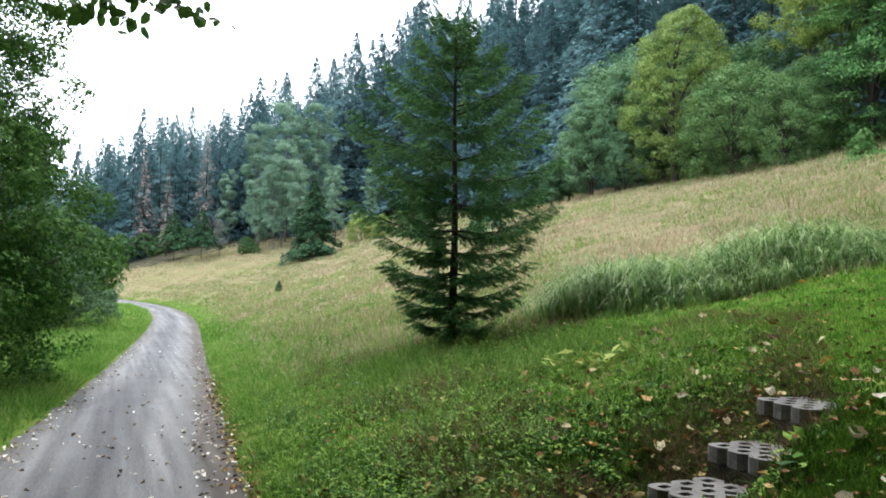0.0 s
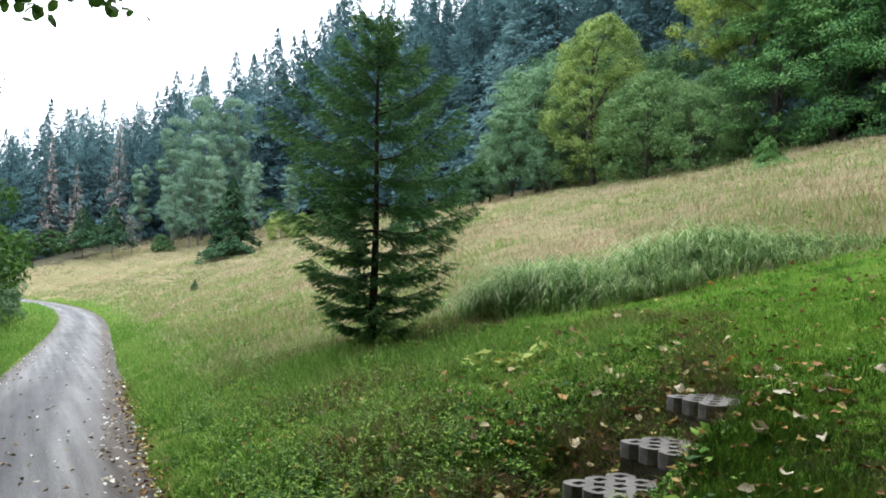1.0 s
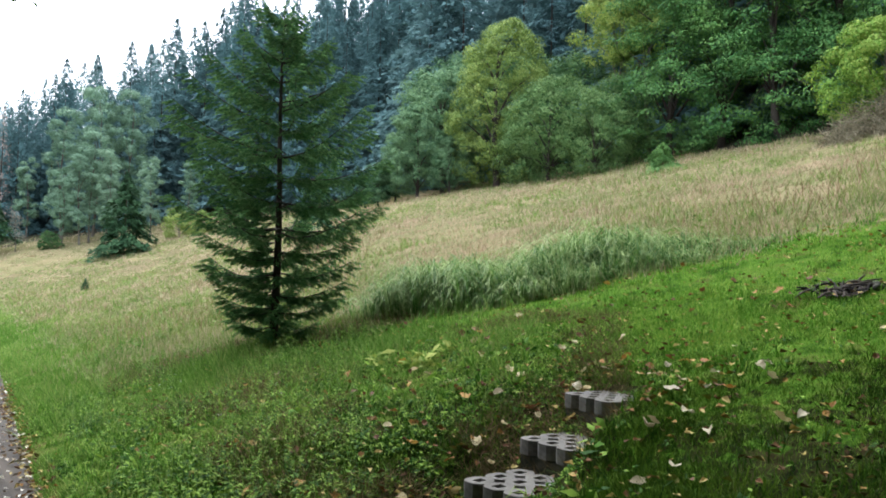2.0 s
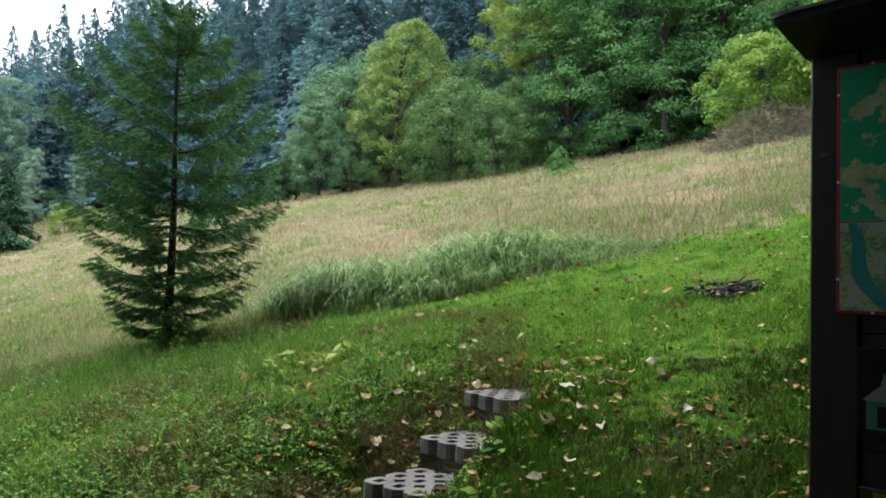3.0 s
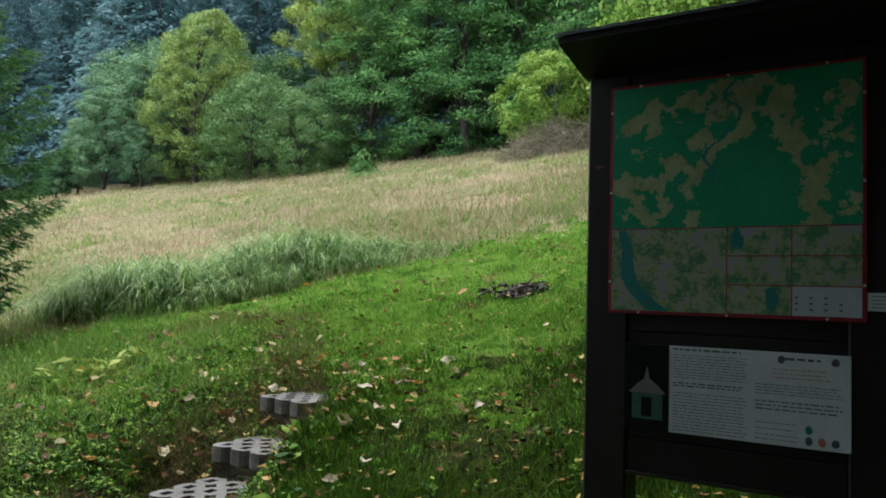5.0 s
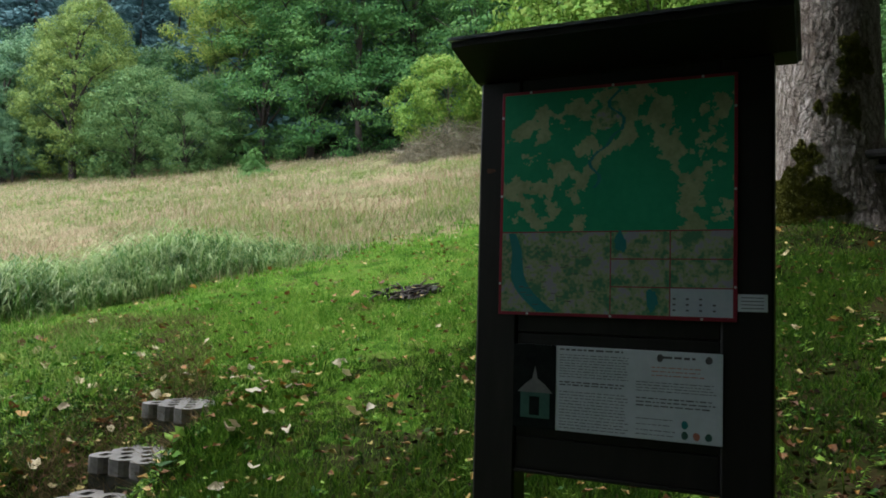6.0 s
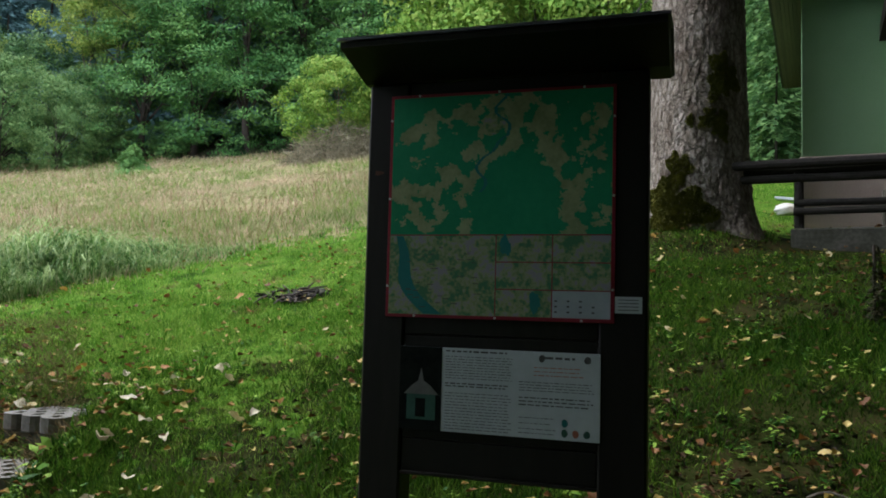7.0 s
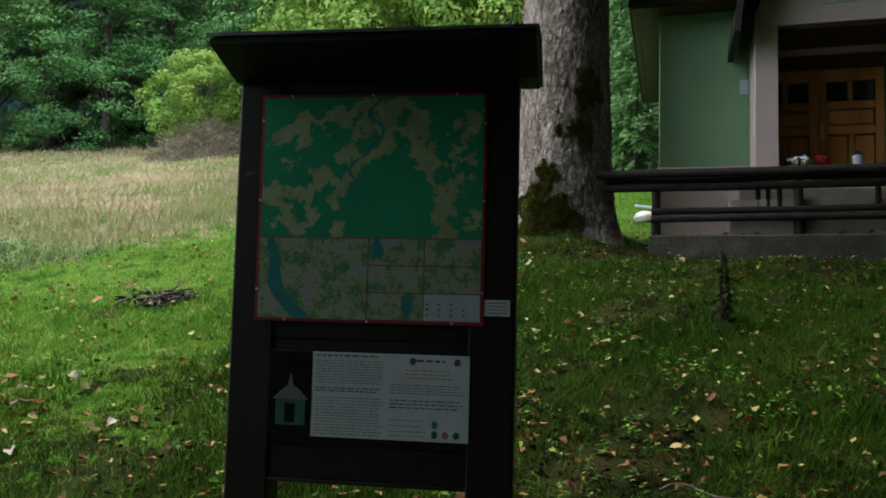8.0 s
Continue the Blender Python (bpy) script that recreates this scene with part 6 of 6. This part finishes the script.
# ---- fire place on the lawn ----
def fire_place():
    rng = np.random.default_rng(9)
    cx, cy = 6.97, 3.75
    root = empty("fire_place", on_ground(cx, cy, 0, 0, 0.82), "burnt-out fire place with charred sticks and ash", "fire place")
    bm = bmesh.new()
    bmesh.ops.create_circle(bm, cap_ends=True, segments=28, radius=0.27)
    for v in bm.verts:
        k = 1 + 0.2 * math.sin(v.co.x * 9) * math.cos(v.co.y * 7)
        v.co = Vector((v.co.x * k, v.co.y * k, float(ground_z(cx + v.co.x * k, cy + v.co.y * k)) - float(ground_z(cx, cy)) + 0.012))
    part("ash_bed", bm, M_ASH, root)
    for k in range(52):
        a, r = rng.uniform(0, 6.28), rng.uniform(0, 0.34)
        L = rng.uniform(0.1, 0.3)
        d = rng.uniform(0, 6.28)
        p = np.array([r * math.cos(a), r * math.sin(a), 0])
        p[2] = float(ground_z(cx + p[0], cy + p[1])) - float(ground_z(cx, cy)) + rng.uniform(0.02, 0.07)
        q = p + [L * math.cos(d), L * math.sin(d), 0]
        q[2] = float(ground_z(cx + q[0], cy + q[1])) - float(ground_z(cx, cy)) + rng.uniform(0.02, 0.11)
        part("stick", tube(np.array([p, (p + q) / 2 + [0, 0, 0.015], q]), [0.015, 0.013, 0.008], 6), M_ASH, root, smooth=True)
    for k in range(4):
        a = k * 0.45 - 1.2
        bm = bmesh.new()
        bmesh.ops.create_icosphere(bm, subdivisions=2, radius=1)
        for v in bm.verts:
            g = 1 + 0.2 * math.sin(4 * v.co.x + k) * math.sin(5 * v.co.y)
            v.co = Vector((v.co.x * 0.07 * g, v.co.y * 0.055 * g, v.co.z * 0.045 * g))
        st = part("stone", bm, M_CONCRETE_OLD, root, smooth=True)
        px, py = 0.37 * math.cos(a), 0.37 * math.sin(a)
        st.matrix_basis = pose(px, py, float(ground_z(cx + px, cy + py)) - float(ground_z(cx, cy)) + 0.03, 0, 0, 40 * k)


fire_place()


def brush_pile():
    rng = np.random.default_rng(19)
    x, y = bearing(64.6, 32.5)
    n = 2800
    u = rng.uniform(-1, 1, n)
    cross = rng.uniform(-1, 1, n)
    top = 1.5 * (1 - u ** 2) * (1 - cross ** 2) + 0.1
    dx, dy = 0.42, -0.9
    px = x + u * 2.2 * dx + cross * 1.2 * 0.9
    py = y + u * 2.2 * dy + cross * 1.2 * 0.42
    p = np.stack([px, py, ground_z(px, py) + top * rng.uniform(0.2, 1, n)], -1)
    d = unit(rng.normal(size=(n, 3)) * [0.8, 0.8, 0.8] + [0, 0, 0.6])
    L = rng.uniform(0.5, 1.7, n)[:, None]
    s = unit(np.cross(d, rng.normal(size=(n, 3)))) * 0.011
    v = np.stack([p - d * L / 2 - s, p - d * L / 2 + s, p + d * L / 2], 1).reshape(-1, 3)
    stuff("brush_pile", (v, np.arange(3 * n).reshape(-1, 3)), M_TWIG, "heap of grey cut branches below the shrub", "brush pile")


brush_pile()


def log_bench():
    """A pole laid on two stumps under the trees."""
    x, y = bearing(36.3, 54)
    root = empty("log_bench", on_ground(x, y, 0.0, -36), "weathered log laid on two stumps under the trees", "log bench")
    part("log", tube(np.array([[-0.95, 0, 0.50], [-0.3, 0.02, 0.47], [0.3, 0.03, 0.48], [0.95, 0, 0.50]]), [0.10, 0.11, 0.10, 0.085], 9), M_TWIG, root, smooth=True)
    for k in (-0.6, 0.6):
        part("stump", tube(np.array([[k, 0, -0.25], [k, 0, 0.1], [k, 0, 0.38]]), [0.16, 0.13, 0.12], 9), M_TWIG, root, smooth=True)


log_bench()


def low_plants():
    rng = np.random.default_rng(23)

    def rosettes(n, r0, r1, a0, a1, size, per, test, name, label, mat):
        x, y = fan_points(rng, n, r0, r1, a0, a1)
        keep = test(x, y)
        x, y = x[keep], y[keep]
        n = len(x)
        X = np.repeat(x, per) + rng.normal(0, size * 0.6, n * per)
        Y = np.repeat(y, per) + rng.normal(0, size * 0.6, n * per)
        Z = ground_z(X, Y) + rng.uniform(0.2, 1.5, n * per) * size
        p = np.stack([X, Y, Z], -1)
        nrm = unit(np.array([0, 0, 1.0]) + rng.normal(0, 0.5, p.shape))
        a = unit(np.cross(nrm, rng.normal(size=p.shape)))
        b = np.cross(nrm, a)
        l = size * rng.uniform(0.5, 1.2, len(p))[:, None]
        q = np.stack([p - a * l * 0.6, p + b * l * 0.3, p + a * l * 0.7 - nrm * l * 0.2, p - b * l * 0.3], 1).reshape(-1, 3)
        i = np.arange(len(p))[:, None] * 4
        stuff(name, (q, np.concatenate([i + [0, 1, 3], i + [1, 2, 3]])), mat, label, "weeds")

    def bank(x, y):
        s = x - road_edge(y)
        return (s > 0.1) & (s < 4.5) & (y > 2.2) & (y < 12) & (patchy(x, y, 1.9) > -0.25 - 0.5 * (y < 5.6))

    rosettes(7500, 3.6, 12.5, -8, 45, 0.028, 18, bank, "weeds", "leafy green weeds on the bank", M_WEED)
    rosettes(70, 3.6, 9, 0, 46, 0.075, 8, lambda x, y: (x - road_edge(y) > 0.4) & (x - road_edge(y) < 4) & (y > 2.4) & (y < 8), "broad_weeds", "broad-leaved weeds by the steps", M_WEED)
    rosettes(420, 3.2, 9, 5, 118, 0.035, 8, lambda x, y: (x - road_edge(y) > 0.3) & (zone(x, y) % 4 == 0), "lawn_weeds", "plantain and clover in the lawn", M_WEED)

    rosettes(900, 13, 38, -13, -2, 0.09, 10, lambda x, y: x - road_edge(y) < -ROAD_WIDTH - 0.9, "verge_herbs", "yellowish green herbs before the bushes", M_GREENS)
    rosettes(26, 5.8, 8.6, 27, 36, 0.10, 9, lambda x, y: (np.hypot(x - 4.2, y - 6.3) < 0.55), "bramble", "light green bramble on the bank's rim", M_LEAF_BRIGHT)
    rosettes(60, 7.0, 11, 12, 24, 0.02, 9, lambda x, y: x - road_edge(y) > 1.2, "yarrow", "small white yarrow heads in the weeds", M_WHITE_PETAL)

    def herbs(n, r0, r1, a0, a1, low, high, size, test, name, label, mat):
        """Upright leafy stems."""
        x, y = fan_points(rng, n, r0, r1, a0, a1)
        keep = test(x, y)
        x, y = x[keep], y[keep]
        n, per = len(x), 15
        tall = rng.uniform(low, high, n)
        lean = rng.normal(0, 0.16, (n, 2))
        t = rng.uniform(0.15, 1.0, (n, per))
        p = np.stack([x[:, None] + lean[:, :1] * tall[:, None] * t, y[:, None] + lean[:, 1:] * tall[:, None] * t, ground_z(x, y)[:, None] + tall[:, None] * t], -1).reshape(-1, 3)
        a = rng.uniform(0, 6.28, n * per)
        o = np.stack([np.cos(a), np.sin(a), rng.uniform(-0.4, 0.5, n * per)], -1)
        sd = np.stack([-np.sin(a), np.cos(a), np.zeros(n * per)], -1)
        l = (size * rng.uniform(0.6, 1.3, n * per) * (1.25 - 0.7 * t.ravel()))[:, None]
        q = np.stack([p, p + o * l * 0.5 + sd * l * 0.22, p + o * l - [0, 0, 0.004], p + o * l * 0.5 - sd * l * 0.22], 1).reshape(-1, 3)
        i = np.arange(n * per)[:, None] * 4
        leaves = (q, np.concatenate([i + [0, 1, 2], i + [0, 2, 3]]))
        foot = np.stack([x, y, ground_z(x, y) - 0.02], -1)
        tip = foot + np.stack([lean[:, 0] * tall, lean[:, 1] * tall, tall], -1)
        stem = np.stack([foot - [0.003, 0, 0], foot + [0.003, 0, 0], tip], 1).reshape(-1, 3)
        stuff(name, joined([leaves, (stem, np.arange(3 * n).reshape(-1, 3))]), mat, label, "weeds")

    herbs(1900, 4.2, 11.5, 3, 30, 0.10, 0.30, 0.042, lambda x, y: (x - road_edge(y) > 0.35) & (x - road_edge(y) < 4.3) & (y > 3.6) & (y < 11) & (patchy(x, y, 1.4) > -0.35), "bank_herbs", "upright leafy green herbs on the bank", M_WEED)
    herbs(1300, 9.5, 26, 2, 24, 0.15, 0.42, 0.07, lambda x, y: (x - road_edge(y) > 0.9) & (patchy(x, y, 0.9) > -0.2), "meadow_foot_herbs", "pale green herbs among the meadow grass", M_GREENS)

    herbs(420, 2.6, 9.5, 66, 118, 0.04, 0.13, 0.05, lambda x, y: (zone(x, y) == 4) & ~((x > 9.0) & (y < -0.8)) & (patchy(x, y, 3.1) > -0.1), "shade_herbs", "low dark green herbs in the mossy turf", M_WEED)

    def dead(x, y):
        s = x - road_edge(y)
        return (s > 1.0) & (s < 5.2) & (y > 3.2) & (y < 12.5) & (patchy(x + 0.4, y, 1.3) + 0.5 * patchy(x, y, 3.7) > np.interp(y, [8.5, 10.5], [0.15, -0.25]))

    x, y = fan_points(rng, 90000, 4.0, 13, 10, 48)
    keep = dead(x, y)
    x, y = x[keep], y[keep]
    stuff("dead_grass", blades(rng, x, y, rng.uniform(0.05, 0.16, len(x)), np.full(len(x), 0.006), 2.6), M_DEAD, "matted brown dead grass on the bank", "grass")

    def meadow(x, y):
        return (zone(x, y) == 1) & (patchy(x, y, 0.45) > 0.25)

    rosettes(1500, 10, 60, -2, 74, 0.09, 12, meadow, "meadow_herbs", "green herbs among the dry grass", M_GREENS)


low_plants()


def lying_branch():
    """A bare stick on the leafy bank."""
    t = np.linspace(0, 1, 9)
    x, y = 3.50 + 0.05 * np.sin(5 * t), -0.46 - 0.36 * t
    pts = np.stack([x, y, ground_z(x, y) + 0.035 + 0.012 * np.sin(8 * t)], -1)
    stick = part("stick", tube(pts, np.linspace(0.008, 0.004, 9), 7), M_BARK, None, smooth=True)
    tagged(stick, "bare grey stick lying among fallen leaves", "stick")


def fallen_leaves():
    rng = np.random.default_rng(29)
    shapes = [leaf_mesh(40 + k, "fallen_leaf", M_FALLEN, 0.35 + 0.15 * k) for k in range(4)]
    count = 0
    while count < 165:
        x, y = fan_points(rng, 1, 2.6, 12, 18, 116)
        x, y = float(x[0]), float(y[0])
        s = x - float(road_edge(y))
        if s < 0.2 or int(zone(x, y)) in (1, 2) or (9.2 < x and y < 0):
            continue
        leaf = new("fallen_leaf", shapes[count % 4])
        k = rng.uniform(0.05, 0.10)
        leaf.matrix_world = on_ground(x, y, 0.055, rng.uniform(0, 360)) @ pose(0, 0, 0, rng.uniform(-30, 30), rng.uniform(-30, 30), 0) @ Matrix.Scale(k, 4)
        tagged(leaf, "dry fallen leaf lying in the grass", "leaf", "fallen leaves")
        count += 1
    # lodged on the bank about the steps
    for k in range(54):
        u = rng.uniform(1.9, 4.9)
        x, y = u, 3.55 + 0.31 * (u - 3.0) + rng.uniform(-0.5, 2.2)
        if any(abs(x - sx) < 0.3 and abs(y - sy) < 0.3 for sx, sy in ((2.87, 3.31), (3.39, 3.45), (3.90, 3.60))):
            continue
        leaf = new("fallen_leaf", shapes[k % 4])
        leaf.matrix_world = on_ground(x, y, 0.05, rng.uniform(0, 360)) @ pose(0, 0, 0, rng.uniform(-35, 35), rng.uniform(-35, 35), 0) @ Matrix.Scale(rng.uniform(0.05, 0.10), 4)
        tagged(leaf, "dry fallen leaf on the weedy bank", "leaf", "fallen leaves")
    pale = [leaf_mesh(50 + k, "fallen_leaf", M_PALE, 0.4 + 0.15 * k) for k in range(3)]
    for k in range(24):
        x, y = rng.uniform(2.9, 4.9), rng.uniform(2.3, 4.6)
        if any(abs(x - sx) < 0.3 and abs(y - sy) < 0.3 for sx, sy in ((2.87, 3.31), (3.39, 3.45), (3.90, 3.60))):
            continue
        leaf = new("fallen_leaf", pale[k % 3])
        leaf.matrix_world = on_ground(x, y, 0.06, rng.uniform(0, 360)) @ pose(0, 0, 0, rng.uniform(-30, 30), rng.uniform(-30, 30), 0) @ Matrix.Scale(rng.uniform(0.06, 0.095), 4)
        tagged(leaf, "bleached pale leaf lying in the grass", "leaf", "fallen leaves")
    # blown against the low wall
    for k in range(42):
        leaf = new("fallen_leaf", shapes[k % 4])
        low = k % 2
        leaf.matrix_world = pose(9.64, -1.09, 2.25, 0, 0, -101) @ pose(rng.uniform(0.35, 5.0), rng.uniform(-0.10, -0.02) if low else rng.uniform(0.03, 0.27), -0.045 if low else 0.315, rng.uniform(-15, 15), rng.uniform(-15, 15), rng.uniform(0, 360)) @ Matrix.Scale(rng.uniform(0.06, 0.11), 4)
        tagged(leaf, "dry fallen leaf on the low concrete wall", "leaf", "fallen leaves")
    # litter too dense to count
    x1, y1 = fan_points(rng, 3800, 2.6, 13, 12, 117)
    keep = (x1 - road_edge(y1) > 0.1) & ((zone(x1, y1) == 0) | (zone(x1, y1) == 3) | ((zone(x1, y1) == 4) & (rng.uniform(size=len(x1)) < 0.6)))
    x2, y2 = fan_points(rng, 3600, 4.5, 26, -10, 9)
    s2 = x2 - road_edge(y2)
    keep2 = (s2 > -ROAD_WIDTH) & (s2 < 0.05) & ((rng.uniform(size=len(s2)) < 0.12) | (s2 > -0.35) | (s2 < -ROAD_WIDTH + 0.3))
    x3, y3 = fan_points(rng, 950, 2.6, 10.5, 60, 118)
    keep3 = (x3 - road_edge(y3) > 0.1) & (zone(x3, y3) == 4)
    # thicker between the steps and along the lane's edge
    ye = rng.uniform(2.6, 15, 560)
    x5, y5 = road_edge(ye) + rng.normal(-0.01, 0.06, 560), ye
    u = rng.uniform(2.2, 4.4, 420)
    x4, y4 = u + rng.normal(0, 0.2, 420), 3.45 + 0.31 * (u - 3.0) + rng.normal(0, 0.35, 420)
    x1, y1, keep = np.concatenate([x1, x4]), np.concatenate([y1, y4]), np.concatenate([keep, np.full(420, True)])
    x1, y1, keep = np.concatenate([x1, x5]), np.concatenate([y1, y5]), np.concatenate([keep, np.full(560, True)])
    for sx, sy in ((2.87, 3.31), (3.39, 3.45), (3.90, 3.60)):
        keep &= ~((np.abs(x1 - sx) < 0.25) & (np.abs(y1 - sy) < 0.25))
    x, y = np.concatenate([x1[keep], x3[keep3], x2[keep2]]), np.concatenate([y1[keep], y3[keep3], y2[keep2]])
    on_lane = np.arange(len(x)) >= len(x) - keep2.sum()

    def flakes(x, y, lift, low, high):
        """Curled six-sided leaf pieces."""
        n = len(x)
        p = np.stack([x, y, ground_z(x, y) + lift], -1)
        nrm = unit(np.array([0, 0, 1.0]) + rng.normal(0, 0.3, p.shape))
        a = unit(np.cross(nrm, rng.normal(size=p.shape)))
        b = np.cross(nrm, a)
        l = rng.uniform(low, high, n)[:, None]
        w1, w2, cup = (rng.uniform(0.2, 0.48, (n, 1)) for k in range(3))
        q = np.stack([p - a * l * 0.5, p + b * l * w1 - a * l * 0.15 + nrm * l * cup, p + b * l * w1 * 0.7 + a * l * 0.25 + nrm * l * cup * 0.6, p + a * l * rng.uniform(0.5, 0.75, (n, 1)) + nrm * l * 0.15,
                      p - b * l * w2 * 0.7 + a * l * 0.25 + nrm * l * cup * 0.4, p - b * l * w2 - a * l * 0.15 + nrm * l * cup * 0.8, p + a * l * 0.05], 1).reshape(-1, 3)
        i = np.arange(n)[:, None] * 7
        return q, np.stack([i + [k, (k + 1) % 6, 6] for k in range(6)], 1).reshape(-1, 3)

    stuff("lane_leaves", flakes(x[on_lane], y[on_lane], 0.06, 0.025, 0.06), M_BLEACHED, "pale dry leaves lying on the lane", "leaves")
    stuff("leaf_litter", flakes(x[~on_lane], y[~on_lane], 0.05, 0.025, 0.06), M_FALLEN_BITS, "scattered small autumn leaves", "leaves")
    # old brown leaves rotting in the shaded turf
    x6, y6 = fan_points(rng, 9000, 2.4, 10.5, 60, 118)
    keep6 = (zone(x6, y6) == 4) & ~((x6 > 9.2) & (y6 < -0.9)) & (patchy(x6, y6, 2.3) + 0.5 * patchy(x6, y6, 5.3) < rng.uniform(-0.7, 0.6, len(x6)))
    stuff("leaf_mould", flakes(x6[keep6], y6[keep6], rng.uniform(0.010, 0.035, keep6.sum()), 0.015, 0.045), M_MOULD, "old brown leaves rotting in the mossy turf", "leaves")


lying_branch()
fallen_leaves()
